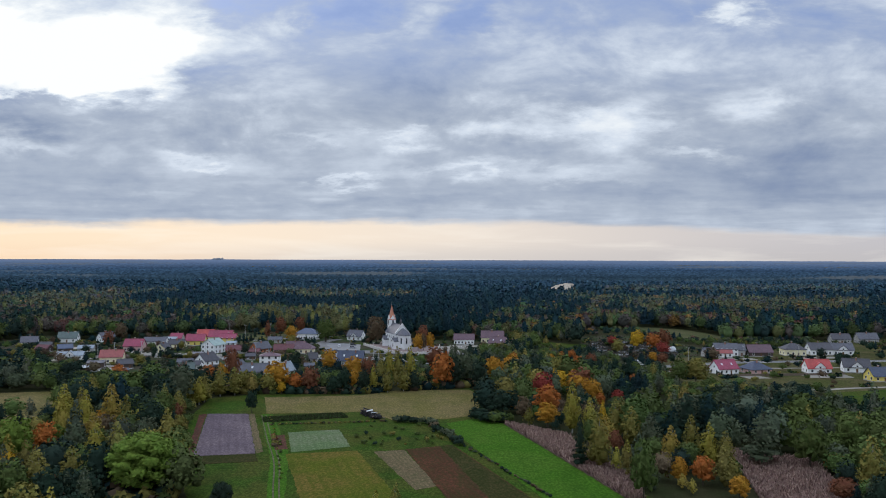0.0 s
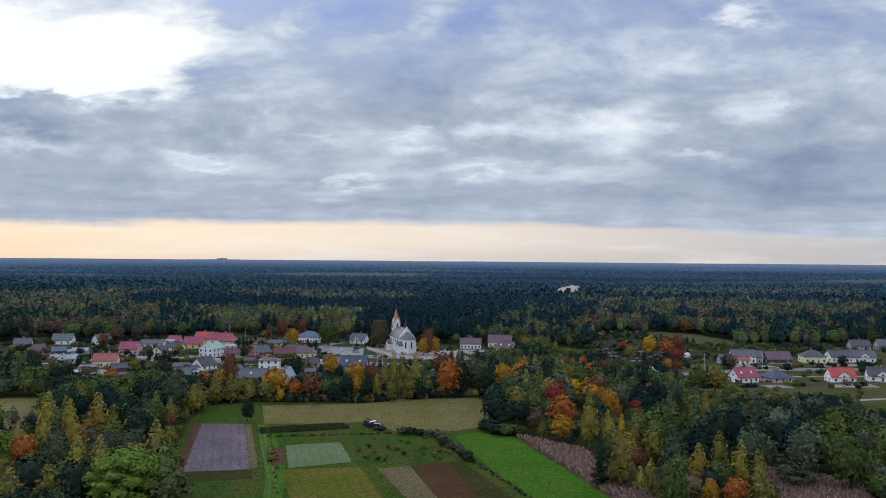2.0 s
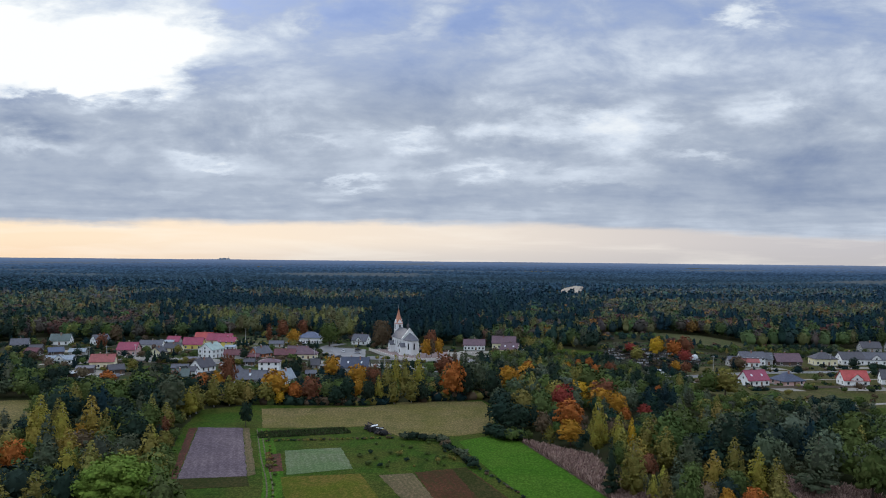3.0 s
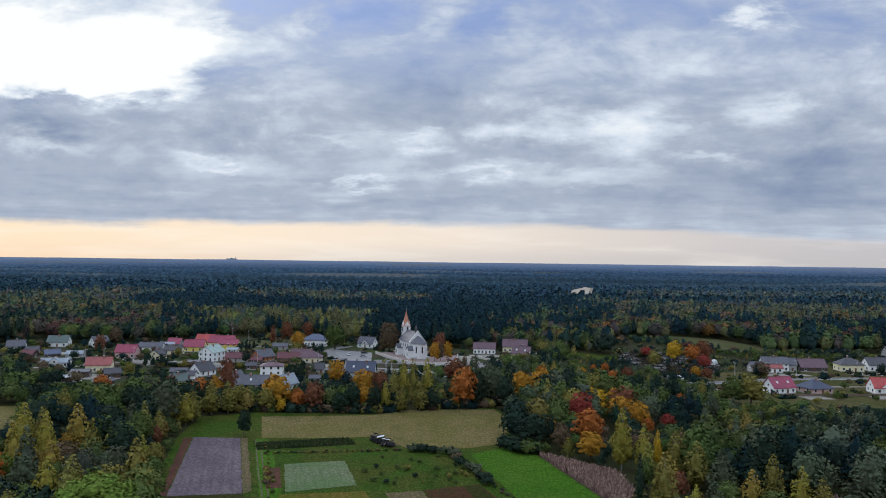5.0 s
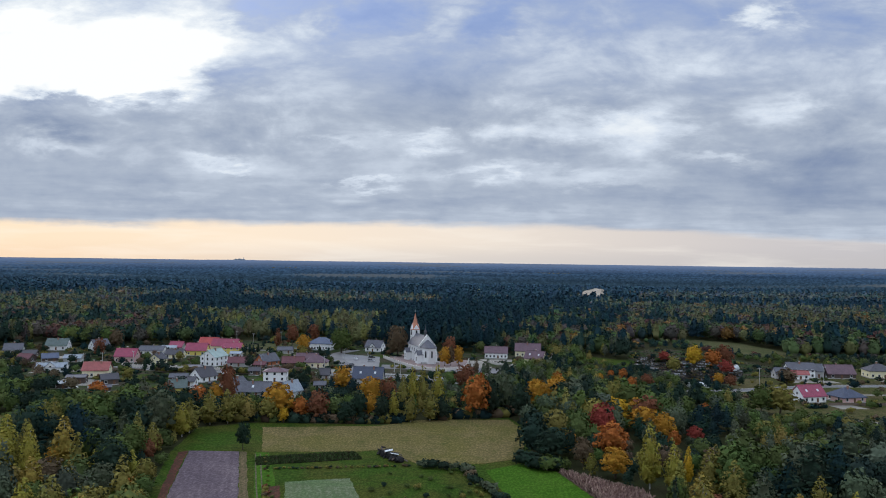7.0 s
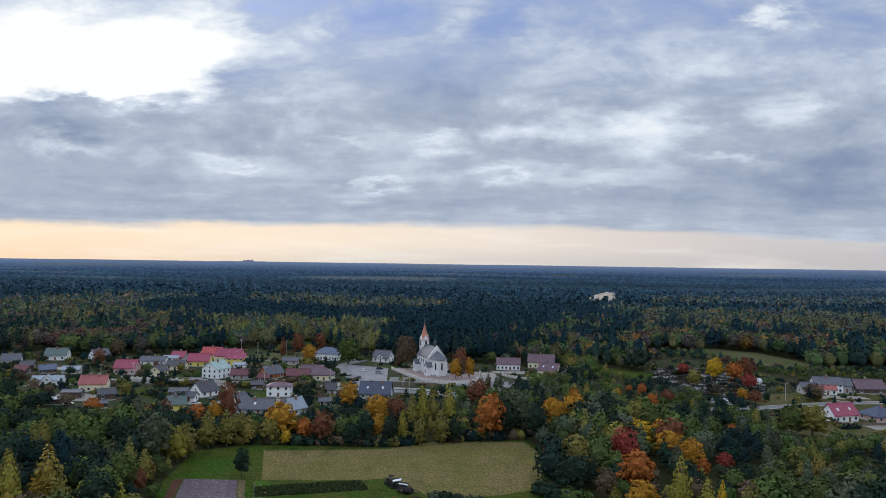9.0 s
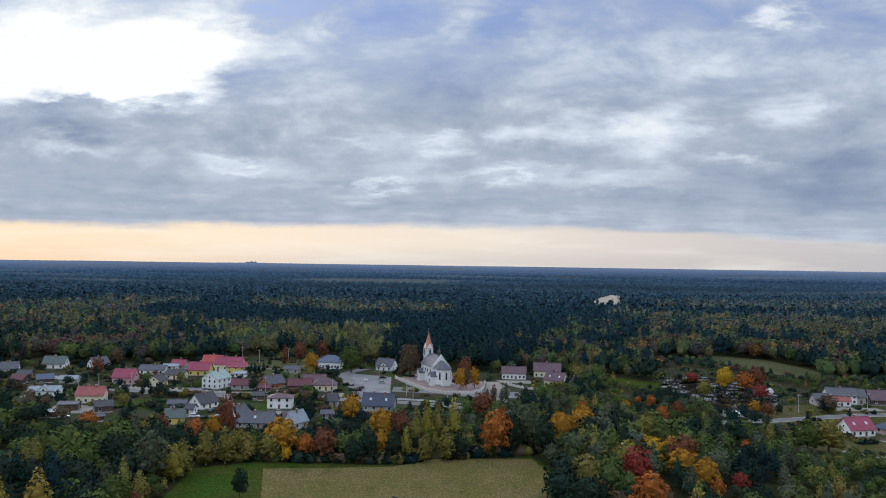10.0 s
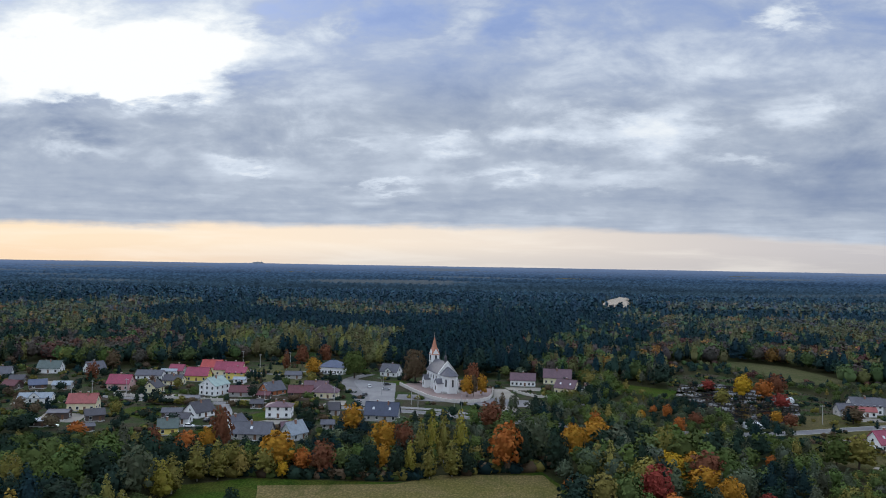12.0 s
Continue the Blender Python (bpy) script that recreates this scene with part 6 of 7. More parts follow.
def wood_places(rng, y0, y1, step, spread=36.0):
    """A jittered grid of trees in the wedge ahead, outside the clearings."""
    wide = y1 * math.tan(radians(spread + 5)) + 40
    gx, gy = np.meshgrid(np.arange(-wide, wide, step), np.arange(y0, y1, step))
    px = gx.ravel() + rng.uniform(-0.42, 0.42, gx.size) * step
    py = gy.ravel() + rng.uniform(-0.42, 0.42, gx.size) * step
    ok = (px > -np.maximum(0.625 * py + 14, 24 + 0.70 * (py - 98))) & (px < 0.56 * py + 14)
    for poly in CLEARINGS:
        ok &= ~inside(px, py, poly)
    # the big oak at the field edge stands free, its strip towards the camera cleared
    ok &= (np.hypot(px + 78, py - 194) > 11.0) & ~((py < 190) & (np.abs(px + 76 - 0.35 * (190 - py)) < 12))
    # room round the notable trees
    for x, y in NOTABLE:
        ok &= np.hypot(px - x, py - y) > 4.2
    return px[ok], py[ok]


def species(rng, colours):
    """A kind of tree that suits a leaf colour."""
    roll = rng.random(len(colours))
    out = np.full(len(colours), "broad", dtype=object)
    out[(colours == "pine")] = "pine"
    out[(colours == "pine") & (roll > 0.92)] = "spruce"
    out[(colours == "dark") & (roll > 0.80)] = "pine"
    out[np.isin(colours, ["ygreen"])] = "birch"
    out[np.isin(colours, ["olive", "yellow", "grey"]) & (roll > 0.45)] = "birch"
    return out


# blue haze tone that far foliage colours are painted towards
FAR_HAZE = np.array((0.052, 0.092, 0.116))


def woods(name, label, rng, px, py, templates, base=0.0, grow=(0.75, 1.15), category="trees", colours=None, kinds=None, sizes=None):
    """Many trees joined: each its own place, turn, size and leaf colour."""
    colours = pick_colours(rng, px, py) if colours is None else colours
    kinds = species(rng, colours) if kinds is None else kinds
    sizes = low_wood(px, py) if sizes is None else sizes
    vs, qs, cs, ns, at = [], [], [], [], 0
    zs = rise(np.hypot(px, py - 50)) + base
    for x, y, z, colour, kind, k in zip(px, py, zs, colours, kinds, sizes):
        v, q, m = templates[kind][rng.integers(len(templates[kind]))]
        a, s, w = rng.uniform(0, 6.283), rng.uniform(*grow) * k, rng.uniform(0.90, 1.20) / k ** 0.35
        ca, sa = math.cos(a) * s * w, math.sin(a) * s * w
        vs.append(np.c_[v[:, 0] * ca - v[:, 1] * sa + x, v[:, 0] * sa + v[:, 1] * ca + y, v[:, 2] * s + z])
        ns.append(np.c_[m[:, 0] * math.cos(a) - m[:, 1] * math.sin(a), m[:, 0] * math.sin(a) + m[:, 1] * math.cos(a), m[:, 2]])
        qs.append(q + at)
        at += len(v)
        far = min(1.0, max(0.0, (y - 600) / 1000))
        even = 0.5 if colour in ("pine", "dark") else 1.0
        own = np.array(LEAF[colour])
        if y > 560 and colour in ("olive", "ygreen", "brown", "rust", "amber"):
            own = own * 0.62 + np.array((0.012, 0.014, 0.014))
        # distance haze is painted into the leaf colour, bluer and paler farther off
        own = own * (1 - 0.74 * far) + FAR_HAZE * 0.74 * far
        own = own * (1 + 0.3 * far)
        # a further touch of haze blue for all the back woods
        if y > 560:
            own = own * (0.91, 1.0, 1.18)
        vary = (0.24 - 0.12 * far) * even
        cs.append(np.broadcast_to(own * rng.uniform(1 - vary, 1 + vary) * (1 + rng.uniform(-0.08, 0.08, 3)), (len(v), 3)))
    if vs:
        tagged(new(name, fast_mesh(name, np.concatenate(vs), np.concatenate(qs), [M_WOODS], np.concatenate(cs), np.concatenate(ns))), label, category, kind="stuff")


def low_wood(px, py):
    """Tree size by place: cut down where trees would hide houses, tracks or the pond from the camera, tapered far off,
    full elsewhere.
    """
    k = np.ones(len(px))
    k[(py > 344) & (py < 470) & (px < 12)] = 0.45
    k[(py > 344) & (py < 366) & (px < -122)] = 0.88
    k[(py >= 366) & (py < 390) & (px < -122)] = 0.62
    k[(py >= 385) & (py < 425) & (px < -185)] = 0.56
    k[(py > 215) & (py < 282) & (px < -126)] = 0.46
    k[(py > 335) & (py < 390) & (px < -78) & (px > -118)] = 0.38
    k[(py > 372) & (py < 560) & (px >= -10) & (px < 75)] = 0.58
    k[(py > 280) & (py < 470) & (px >= 60)] = 0.60
    k[(py > 290) & (py < 345) & (px >= 95)] = 0.48
    k[(py > 390) & (py < 470) & (px >= 55)] = 0.46
    k[(py > 330) & (py < 385) & (px >= 95)] = 0.40
    k[(py > 500) & (py < 565) & (px >= 100)] = 0.32
    k[(py > 342) & (py < 374) & (px < -112) & (px > -190)] = 0.42
    k[(py >= 374) & (py < 402) & (px < -112) & (px > -190)] = 0.18
    k[(py > 392) & (py < 450) & (px >= 50) & (px < 112)] = 0.40
    k[(py > 440) & (py < 472) & (px >= 38) & (px < 92)] = 0.42
    k[(py > 470) & (py < 515) & (px >= 45) & (px < 92)] = 0.27
    k[(py > 270) & (py < 345) & (px < -150)] = 0.70
    k *= np.clip(1 - (py - 1300) / 1200, 0.68, 1.0)
    k[(py > 500) & (py < 650) & (px >= 92) & (px < 172)] = 0.30
    k[inside(px, py, BIRCH_EDGE)] = 0.72
    k[inside(px, py, TURNING_GROVE)] = 0.60
    # trees on the camera's side of a notable tree are shrunk so it shows
    for x, y in NOTABLE:
        ux, uy = x + 4, y - 50
        d = math.hypot(ux, uy)
        along, off = ((x - px) * ux + (y - py) * uy) / d, np.abs((x - px) * uy - (y - py) * ux) / d
        k[(along > 0) & (along < 16) & (off < 5)] *= 0.64
    return k


rng = np.random.default_rng(7)
MIDDLE = {k: [crown(k, 100 + i, 230, {"broad": 0.92, "birch": 0.66, "pine": 0.82, "spruce": 0.80}[k], 2, 0.45, 0.30) for i in range(5)] for k in KINDS}
NEARER = {k: [crown(k, 150 + i, 460, {"broad": 0.70, "birch": 0.52, "pine": 0.64, "spruce": 0.62}[k], 3, 0.45, 0.22) for i in range(5)] for k in KINDS}
COARSE = {k: [plain_crown(k, 200 + i, 74, {"broad": 1.25, "birch": 0.85, "pine": 1.05, "spruce": 0.95}[k]) for i in range(7)] for k in KINDS}
DEEP = {k: [plain_crown(k, 250 + i, 36, {"broad": 1.7, "birch": 1.15, "pine": 1.45, "spruce": 1.3}[k]) for i in range(7)] for k in KINDS}
FAR = {k: [plain_crown(k, 300 + i, 11, {"broad": 3.2, "birch": 2.3, "pine": 2.8, "spruce": 2.5}[k]) for i in range(6)] for k in KINDS}

# trees of the woods beside the fields, one by one
px, py = wood_places(rng, 134, 345, 7.0)
cols = pick_colours(rng, px, py)
kinds = species(rng, cols)
order = np.argsort(py)
view_size = low_wood(px, py)
single = order[:95]
for i in single:
    tree(kinds[i], px[i], py[i], cols[i], rng.uniform(0.72, 1.08) * view_size[i], rng.uniform(0.85, 1.15), int(rng.integers(1000)), "in the wood beside the fields", "trees of the near wood")
rest = order[95:]
woods("near_woods", "dense mixed autumn wood beside the fields", rng, px[rest], py[rest], NEARER)
px, py = wood_places(rng, 345, 560, 6.2)
woods("middle_woods", "dense mixed autumn wood round the village", rng, px, py, MIDDLE)
px, py = wood_places(rng, 556, 1000, 7.2)
edge = np.zeros(len(px), bool)
for poly in CLEARINGS:
    for step in (6, 13):
        edge |= inside(px - step * px / np.hypot(px, py - 50), py - step * (py - 50) / np.hypot(px, py - 50), poly)
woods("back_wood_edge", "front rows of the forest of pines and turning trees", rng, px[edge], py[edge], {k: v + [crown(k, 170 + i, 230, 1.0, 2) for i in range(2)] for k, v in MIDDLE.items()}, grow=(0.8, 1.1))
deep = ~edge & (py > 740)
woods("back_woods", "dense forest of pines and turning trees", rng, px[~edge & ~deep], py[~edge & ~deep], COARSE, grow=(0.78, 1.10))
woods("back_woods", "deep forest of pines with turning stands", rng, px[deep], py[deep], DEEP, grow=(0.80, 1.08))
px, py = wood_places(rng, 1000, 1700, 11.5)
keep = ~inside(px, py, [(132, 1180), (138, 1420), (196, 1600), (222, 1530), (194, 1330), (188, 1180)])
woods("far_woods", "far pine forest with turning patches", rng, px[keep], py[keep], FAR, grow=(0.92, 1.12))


def horizon_canopy():
    """The closed forest canopy from far off to the horizon, an uneven sheet of crowns with haze in its colours."""
    local = np.random.default_rng(21)
    az = np.radians(np.arange(-39, 35.01, 0.13))
    radii = [960.0]
    while radii[-1] < 4790:
        radii.append(radii[-1] * 1.0075)
    radii = np.array(radii)
    rr, aa = np.meshgrid(radii, az, indexing="ij")
    rr = rr + local.uniform(-4, 4, rr.shape)
    x, y = rr * np.sin(aa), 50 + rr * np.cos(aa)
    z = rise(rr) + 10.5 + local.uniform(-4.0, 4.0, rr.shape) * np.clip(1.3 - (rr - 1500) / 2100, 0.15, 1.3)
    stand = np.array([noise.noise(Vector((a * 0.0016, b * 0.0045, 2.0))) for a, b in zip(x.ravel(), y.ravel())]).reshape(rr.shape)
    z += 5 * stand
    # under the single trees the sheet lies low and fills the gaps between them
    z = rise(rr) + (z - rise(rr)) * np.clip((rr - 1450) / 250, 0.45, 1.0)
    pit = inside(x.ravel(), y.ravel(), [(125, 1180), (132, 1420), (190, 1620), (228, 1560), (202, 1330), (196, 1180)]).reshape(rr.shape)
    z = np.where(pit, rise(rr) - 1.0, z)
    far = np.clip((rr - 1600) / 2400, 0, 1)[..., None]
    # 0.48 paints the crowns' own shade into the near part; haze blue follows
    col = 0.48 * FAR_HAZE * (1 - far) + np.array((0.042, 0.078, 0.138)) * far
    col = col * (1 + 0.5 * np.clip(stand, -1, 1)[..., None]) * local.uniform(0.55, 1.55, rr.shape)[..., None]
    # paler haze is painted over the last stretch before the horizon
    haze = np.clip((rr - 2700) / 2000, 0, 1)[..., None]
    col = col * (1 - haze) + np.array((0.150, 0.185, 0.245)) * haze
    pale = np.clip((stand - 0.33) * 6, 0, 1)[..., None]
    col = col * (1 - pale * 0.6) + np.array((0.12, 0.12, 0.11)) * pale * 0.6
    n, m = rr.shape
    ids = np.arange(n * m).reshape(n, m)
    quads = np.stack([ids[:-1, :-1], ids[:-1, 1:], ids[1:, 1:], ids[1:, :-1]], -1).reshape(-1, 4)
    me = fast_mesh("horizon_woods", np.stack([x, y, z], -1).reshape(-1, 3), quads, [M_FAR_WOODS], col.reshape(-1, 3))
    tagged(new("backdrop_woods", me), "endless forest tinted with painted blue haze to the horizon", "forest", kind="stuff")


horizon_canopy()

# ---------------------------------------------------------------- single trees of note
big = "beside the village houses"
for kind, x, y, colour, s, w, where in (
        ("oak", -78, 194, "leaf_green", 1.25, 1.50, "at the edge of the field strips"), ("oak", -51, 171, "dark", 0.78, 0.72, "standing alone in the grass"), ("birch", -13, 172, "olive", 0.68, 1.0, "on the field margin"),
        ("birch", -17, 169, "ygreen", 0.62, 1.0, "on the field margin"), ("broad", -9, 168, "green", 0.62, 0.9, "on the field margin"),
        ("oak", -94.2, 542.4, "green", 1.3, 1.1, "beside the white hall"), ("broad", -117.9, 542.2, "amber", 0.98, 1.0, "beside the white hall"), ("birch", -141.4, 568.5, "rust", 0.9, 1.1, "on the lawn behind the houses"),
        ("broad", -135.3, 582.8, "rust", 1.2, 0.85, "on the lawn behind the houses"), ("broad", -124.1, 598.9, "rust", 1.05, 0.9, "on the lawn behind the houses"), ("oak", -57.5, 530, "brown", 1.5, 0.95, "beside the church tower"),
        ("broad", -25, 512.4, "rust", 1.25, 0.75, "in the churchyard"), ("broad", -26.8, 490.5, "amber", 0.95, 0.78, "in the churchyard"), ("broad", -19.3, 493.7, "amber", 0.95, 0.7, "in the churchyard"),
        ("broad", -23.5, 491.5, "brown", 0.9, 0.5, "in the churchyard"), ("broad", -66.8, 397.7, "amber", 1.05, 1.0, big), ("broad", -164.9, 373.9, "orange", 0.6, 1.5, big),
        ("spruce", -85.0, 432.7, "grey", 0.38, 1.2, big), ("broad", -85.2, 400.8, "dark", 0.8, 1.0, big), ("broad", -110.0, 505.0, "olive", 0.68, 1.1, big), ("broad", -176, 489, "olive", 0.5, 1.2, big),
        ("broad", -173.8, 420.5, "olive", 0.5, 1.3, big), ("broad", -130.2, 469.8, "dark", 0.52, 1.2, big), ("broad", -228, 500, "rust", 0.9, 0.9, big), ("broad", -240, 545, "brown", 1.0, 1.0, big),
        ("birch", -9, 456, "brown", 0.62, 1.2, "beside the gravel yard"), ("birch", -5, 449, "grey", 0.6, 1.2, "beside the gravel yard"), ("birch", -12, 447, "brown", 0.55, 1.2, "beside the gravel yard"), ("birch", -3, 462, "grey", 0.6, 1.1, "beside the gravel yard")):
    tree(kind, x, y, colour, s, w, int(abs(x * 3 + y)), where)


for kind, x, y, colour, s, w in TREE_LINE:
    tree(kind, x, y, colour, s, w, int(abs(x * 5 + y)), "in the tree line beyond the meadow", "tree line beyond the meadow")
for kind, x, y, colour, s, w in POND_TREES:
    tree(kind, x, y, colour, s, w, int(abs(x * 5 + y)), "beside the pond", "trees by the pond")
for kind, x, y, colour, s, w in TURNING_TREES:
    tree(kind, x, y, colour, s, w, int(abs(x * 5 + y)), "at the wood edge by the fields", "turning trees")
edge_rng = random.Random(12)
# lower, darker growth behind the tree line
behind = [(x + edge_rng.uniform(-1, 1), (335 + (x + 86) * 0.09 if x < -42 else 340 + (x + 42) * 0.38) + edge_rng.uniform(9, 16)) for x in np.arange(-112, 10, 2.6)]
bx, by = np.array(behind).T
woods("line_growth", "dark lower trees behind the tree line beyond the meadow", np.random.default_rng(44), bx, by, NEARER, colours=np.array([edge_rng.choice(("dark", "dark", "green", "olive")) for _ in bx]),
      kinds=[edge_rng.choice(("broad", "broad", "birch")) for _ in bx], sizes=np.array([edge_rng.uniform(0.5, 0.72) for _ in bx]))


def off_line(x, y, points):
    """Distance from a place to a broken line."""
    best = 1e9
    for (x0, y0), (x1, y1) in zip(points, points[1:]):
        t = max(0, min(1, ((x - x0) * (x1 - x0) + (y - y0) * (y1 - y0)) / ((x1 - x0) ** 2 + (y1 - y0) ** 2)))
        best = min(best, math.hypot(x - x0 - t * (x1 - x0), y - y0 - t * (y1 - y0)))
    return best


MAIN_ROAD = [(-330, 470), (-201.6, 460.7), (-137.5, 454.6), (-84.5, 453), (-42, 446.5), (-4, 433), (75, 421), (141.7, 441.9), (300, 463)]
KEEP_CLEAR = [[(-75, 462), (-40, 458), (-8, 446), (6, 450)], [(-20, 476), (-4, 470)], [(-95, 545), (-65, 470)], [(-80, 530), (-62, 475)], [(-60, 515), (-20, 490)], [(-64, 520), (-35, 478)], [(-5, 515), (0, 445)], [(-137, 452), (-126, 408)], [(-170, 570), (-116, 566)]]
gardens = random.Random(31)
JOINED = []
for poly, count in ((VILLAGE, 430), (RIGHT_VILLAGE, 120)):
    made = 0
    while made < count:
        x, y = gardens.uniform(-310, 40) if poly is VILLAGE else gardens.uniform(105, 320), gardens.uniform(372, 620)
        if not inside(np.array([x]), np.array([y]), poly)[0]:
            continue
        made += 1
        if off_line(x, y, MAIN_ROAD) < 5.5 or min(math.hypot(x - a, y - b) for a, b in HOUSES) < 8.0 or min(off_line(x, y, l) for l in KEEP_CLEAR) < 11:
            continue
        kind = gardens.choice(("broad", "broad", "bush", "bush", "bush", "spruce"))
        colour = gardens.choice({"broad": ("green", "dark", "dark", "dark", "brown", "pine"), "bush": ("green", "dark", "dark", "olive", "brown"), "spruce": ("pine", "dark"), "birch": ("olive", "ygreen")}[kind])
        s = {"broad": gardens.uniform(0.3, 0.52), "bush": gardens.uniform(0.9, 1.9), "spruce": gardens.uniform(0.25, 0.45), "birch": gardens.uniform(0.35, 0.5)}[kind]
        if kind != "bush":
            JOINED.append((x, y, colour, kind, s))
        else:
            tree(kind, x, y, colour, s, gardens.uniform(0.9, 1.3), gardens.randrange(999), "in a village garden", "garden trees and shrubs")
jx, jy, jc, jk, js = zip(*JOINED)
woods("garden_trees", "small dark trees in the gardens among the houses", np.random.default_rng(33), np.array(jx), np.array(jy), MIDDLE, grow=(0.9, 1.2), colours=np.array(jc), kinds=jk, sizes=js)


def undergrowth(name, label, poly, count, seed, tall=1.0):
    """Beds, hedges and weeds among the houses: many low shrubs."""
    local = np.random.default_rng(seed)
    low = [join([dome(local, 0.0, 1.3, 0.95), cards(local, sphere_points(local, 14) * (1.0, 1.0, 0.6) + (0, 0, 0.8), sphere_points(local, 14), 0.6)]) for _ in range(6)]
    p = np.array(poly)
    vs, qs, cs, ns, at, made = [], [], [], [], 0, 0
    while made < count:
        x, y = local.uniform(p[:, 0].min(), p[:, 0].max()), local.uniform(p[:, 1].min(), p[:, 1].max())
        if not inside(np.array([x]), np.array([y]), poly)[0]:
            continue
        made += 1
        if off_line(x, y, MAIN_ROAD) < 5 or min(math.hypot(x - a, y - b) for a, b in HOUSES) < 7.0 or min(off_line(x, y, l) for l in KEEP_CLEAR) < 9 or noise.noise(Vector((x * 0.05, y * 0.05, 3.0))) < -0.12:
            continue
        heading = (0.15, 1.45)[int(local.integers(2))] + local.normal(0, 0.1)
        for i in range(int(local.integers(1, 5))):
            v, q, m = low[local.integers(6)]
            s, w = local.uniform(0.5, 1.35) * tall, local.uniform(0.9, 1.4)
            vs.append(v * (s * w, s * w, s) + (x + 1.5 * i * math.cos(heading), y + 1.5 * i * math.sin(heading), 0))
            qs.append(q + at)
            ns.append(m)
            at += len(v)
            tone = LEAF[("dark", "dark", "green", "brown", "olive", "pine")[local.integers(6)]]
            cs.append(np.broadcast_to(np.array(tone) * local.uniform(0.5, 1.0), (len(v), 3)))
    tagged(new(name, fast_mesh(name, np.concatenate(vs), np.concatenate(qs), [M_WOODS], np.concatenate(cs), np.concatenate(ns))), label, "shrubs", kind="stuff")


# hedges and small trees along the village road
for (x0, y0), (x1, y1) in (((-300, 459), (-262, 457)), ((-258, 458), (-196, 455)), ((-170, 449), (-142, 449)), ((-132, 448), (-118, 450)), ((-116, 450), (-90, 447))):
    n = int((x1 - x0) / 2.6)
    for i in range(n):
        x, y = x0 + (x1 - x0) * (i + gardens.uniform(-0.3, 0.3)) / n, y0 + (y1 - y0) * i / n - gardens.uniform(0, 2.5)
        kind = gardens.choice(("bush", "bush", "broad"))
        tree(kind, x, y, gardens.choice(("dark", "dark", "green", "brown", "olive")), gardens.uniform(1.2, 1.9) if kind == "bush" else gardens.uniform(0.26, 0.42), gardens.uniform(0.9, 1.3), gardens.randrange(999),
             "in a hedge along the village road", "hedges along the village road")
undergrowth("garden_shrubs", "dark hedges and beds among the village houses", VILLAGE, 900, 61)
undergrowth("garden_shrubs", "hedges and beds among scattered houses", RIGHT_VILLAGE, 330, 62)
undergrowth("wood_edge_shrubs", "dark shrubs under the tree line beyond the meadow", [(-116, 336), (-84, 336), (-42, 338), (10, 360), (10, 370), (-42, 348), (-84, 344), (-116, 344)], 260, 64, 1.7)
undergrowth("wood_edge_shrubs", "rough shrubs round the oak at the field edge", [(-112, 150), (-62, 150), (-69, 190), (-84, 206), (-114, 200)], 190, 65, 2.0)
undergrowth("marsh_shrubs", "low scrub on boggy ground round the pond", MARSH, 70, 63)


def shrub_row(points, step, colours, size, where):
    for (x0, y0), (x1, y1) in zip(points, points[1:]):
        n = max(1, int(math.hypot(x1 - x0, y1 - y0) / step))
        for i in range(n):
            t = (i + gardens.uniform(-0.3, 0.3)) / n
            tree("bush", x0 + (x1 - x0) * t + gardens.uniform(-0.5, 0.5), y0 + (y1 - y0) * t + gardens.uniform(-0.5, 0.5), gardens.choice(colours), gardens.uniform(*size), gardens.uniform(0.9, 1.4), gardens.randrange(999), where, "shrubs between the fields")


shrub_row([(-66, 274), (-25, 281.5)], 1.1, ("brown", "dark", "olive"), (0.25, 0.42), "in a row beside the crop plot")
shrub_row([(-22, 281), (-10, 279), (-8, 270), (-2.5, 258), (1, 246)], 1.7, ("dark", "grey", "brown", "dark"), (0.7, 1.3), "in a hedge beside the green field")
shrub_row([(7, 287), (12, 281), (20, 283)], 1.6, ("dark", "dark", "green"), (1.5, 2.3), "under trees at the meadow corner")
shrub_row([(2, 247), (12, 222), (24, 193)], 1.6, ("brown", "dark", "grey"), (0.25, 0.45), "on the edge of ploughed soil")
shrub_row([(-70, 290), (-57, 248), (-46, 205)], 4.4, ("leaf_green", "green", "olive"), (0.25, 0.45), "along the field track")
shrub_row([(-61, 258), (-56, 240)], 1.6, ("brown", "rust", "olive"), (0.3, 0.6), "on the bare plot")
for _ in range(34):
    u, v = gardens.random(), gardens.random()
    x, y = -38 + 30 * u + 8 * (1 - v), 243 + 29 * v + 6 * u
    tree("bush", x, y, gardens.choice(("green", "green", "dark", "olive", "green")), gardens.uniform(0.25, 0.7), gardens.uniform(0.7, 1.2), gardens.randrange(999), "in a small orchard garden", "orchard shrubs")


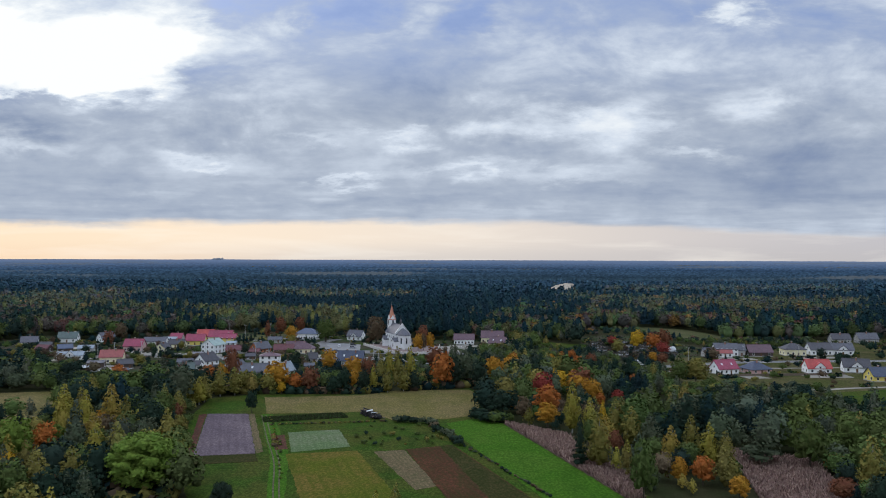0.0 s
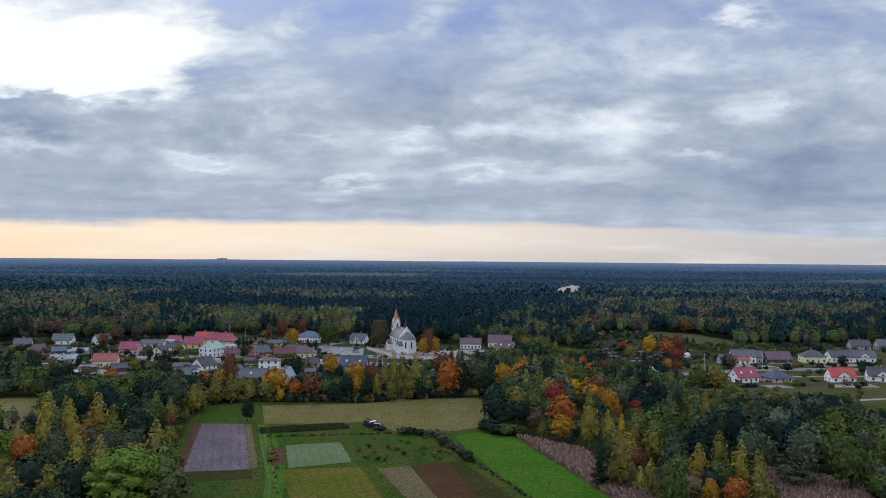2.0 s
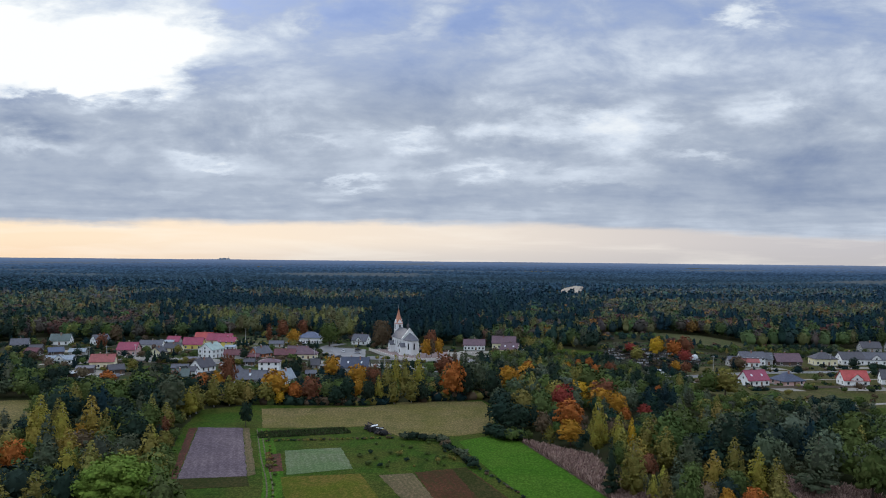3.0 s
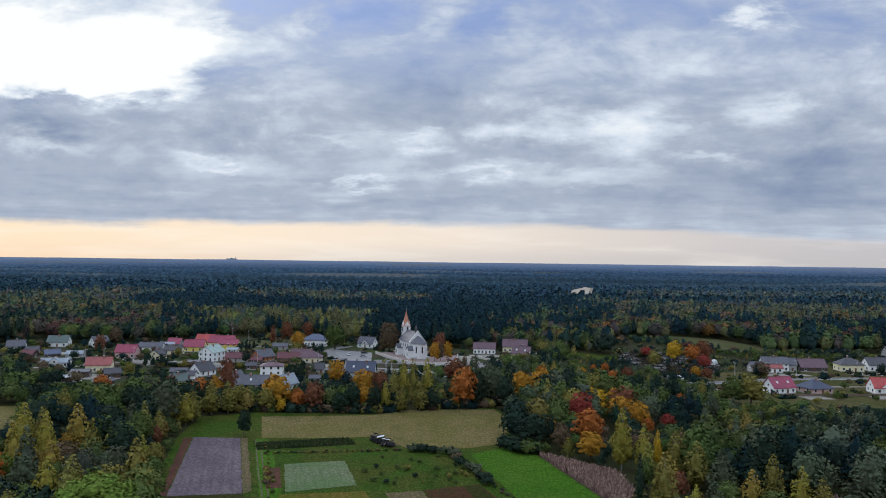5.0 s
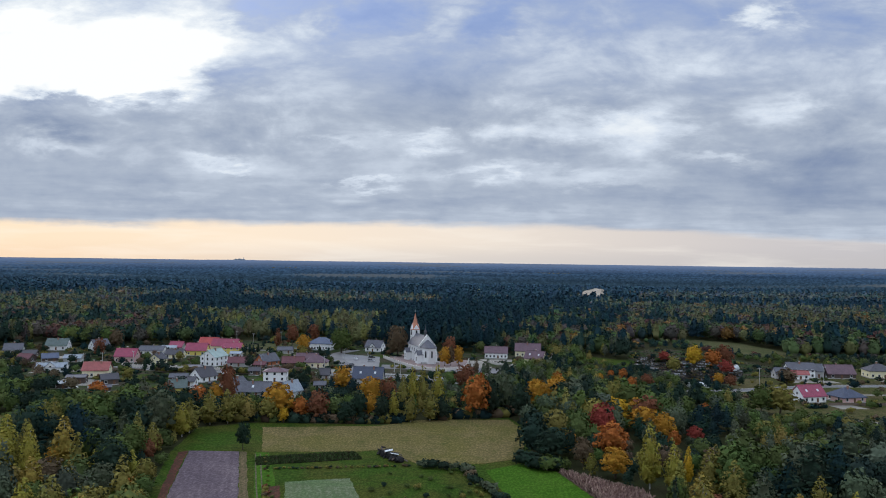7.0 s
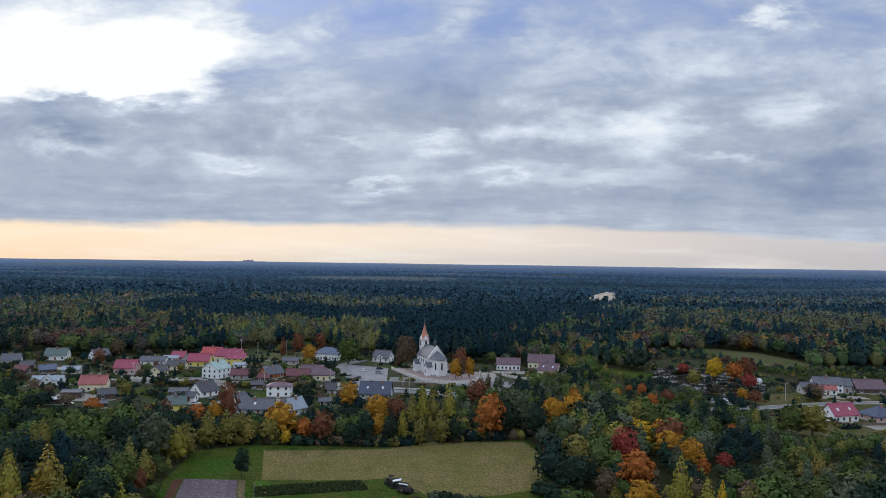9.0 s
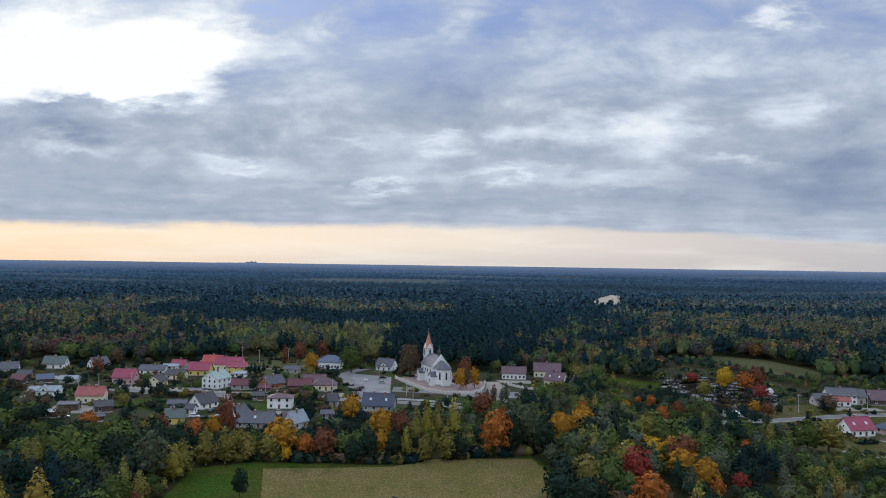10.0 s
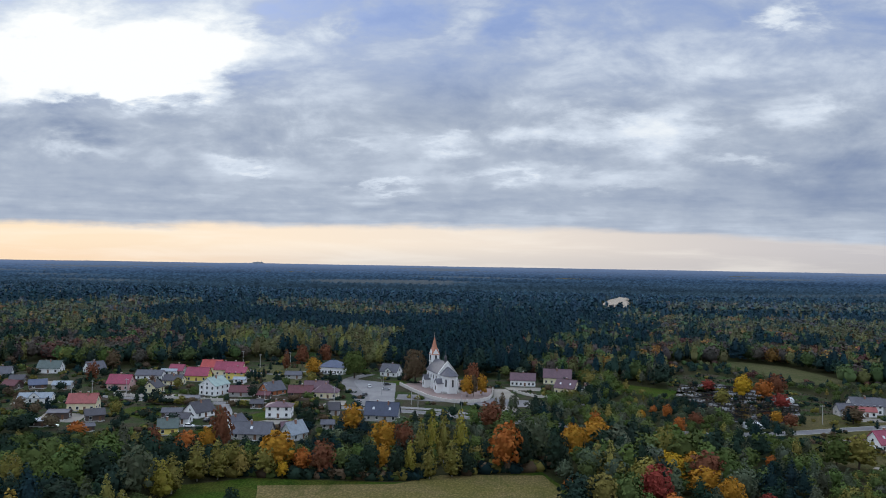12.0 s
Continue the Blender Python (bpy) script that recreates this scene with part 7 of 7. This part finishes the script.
def grass_stuff(name, label, poly, count, height, width, colours, mat, seed):
    """Upright blades scattered over a plot."""
    local = np.random.default_rng(seed)
    p = np.array(poly)
    x, y = local.uniform(p[:, 0].min(), p[:, 0].max(), count * 3), local.uniform(p[:, 1].min(), p[:, 1].max(), count * 3)
    ok = inside(x, y, poly)
    x, y = x[ok][:count], y[ok][:count]
    n = len(x)
    a, h, w = local.uniform(0, np.pi, n), local.uniform(0.5, 1.1, n) * height, local.uniform(0.6, 1.3, n) * width
    dx, dy = np.cos(a) * w / 2, np.sin(a) * w / 2
    lean = local.normal(0, 0.34, (2, n)) * h
    zero = np.zeros(n)
    v = np.stack([np.c_[x - dx, y - dy, zero], np.c_[x + dx, y + dy, zero], np.c_[x + dx * 0.6 + lean[0], y + dy * 0.6 + lean[1], h], np.c_[x - dx * 0.6 + lean[0], y - dy * 0.6 + lean[1], h * 0.9]], 1)
    c = np.array(colours)[local.integers(len(colours), size=n)] * local.uniform(0.7, 1.3, (n, 1))
    tagged(new(name, fast_mesh(name, v, np.arange(4 * n).reshape(-1, 4), [mat], np.repeat(c, 4, 0))), label, "grass", kind="stuff")


REED_COLOURS = [(0.29, 0.190, 0.155), (0.24, 0.150, 0.125), (0.34, 0.24, 0.19), (0.17, 0.105, 0.092)]
grass_stuff("reeds", "dry pinkish-brown reeds beside the green field", [(16.4, 279.9), (36.0, 262), (38.5, 240), (43, 228), (48, 208), (46, 192), (42, 195), (32, 230)], 15000, 1.5, 0.30, REED_COLOURS, M_FAR_WOODS, 3)
grass_stuff("reeds", "dry pinkish-brown reeds in the wood", REED_2, 18000, 1.7, 0.32, REED_COLOURS, M_FAR_WOODS, 4)
grass_stuff("reeds", "pond reeds in dark water", MARSH, 1700, 0.6, 0.8, [(0.060, 0.050, 0.032), (0.035, 0.042, 0.018), (0.11, 0.085, 0.065)], M_FAR_WOODS, 5)
grass_stuff("bed_plants", "dense dark green plants in the vegetable bed", VEGETABLE_BED, 4200, 0.6, 0.45, [(0.036, 0.060, 0.022), (0.055, 0.078, 0.028), (0.045, 0.042, 0.024)], M_FAR_WOODS, 6)
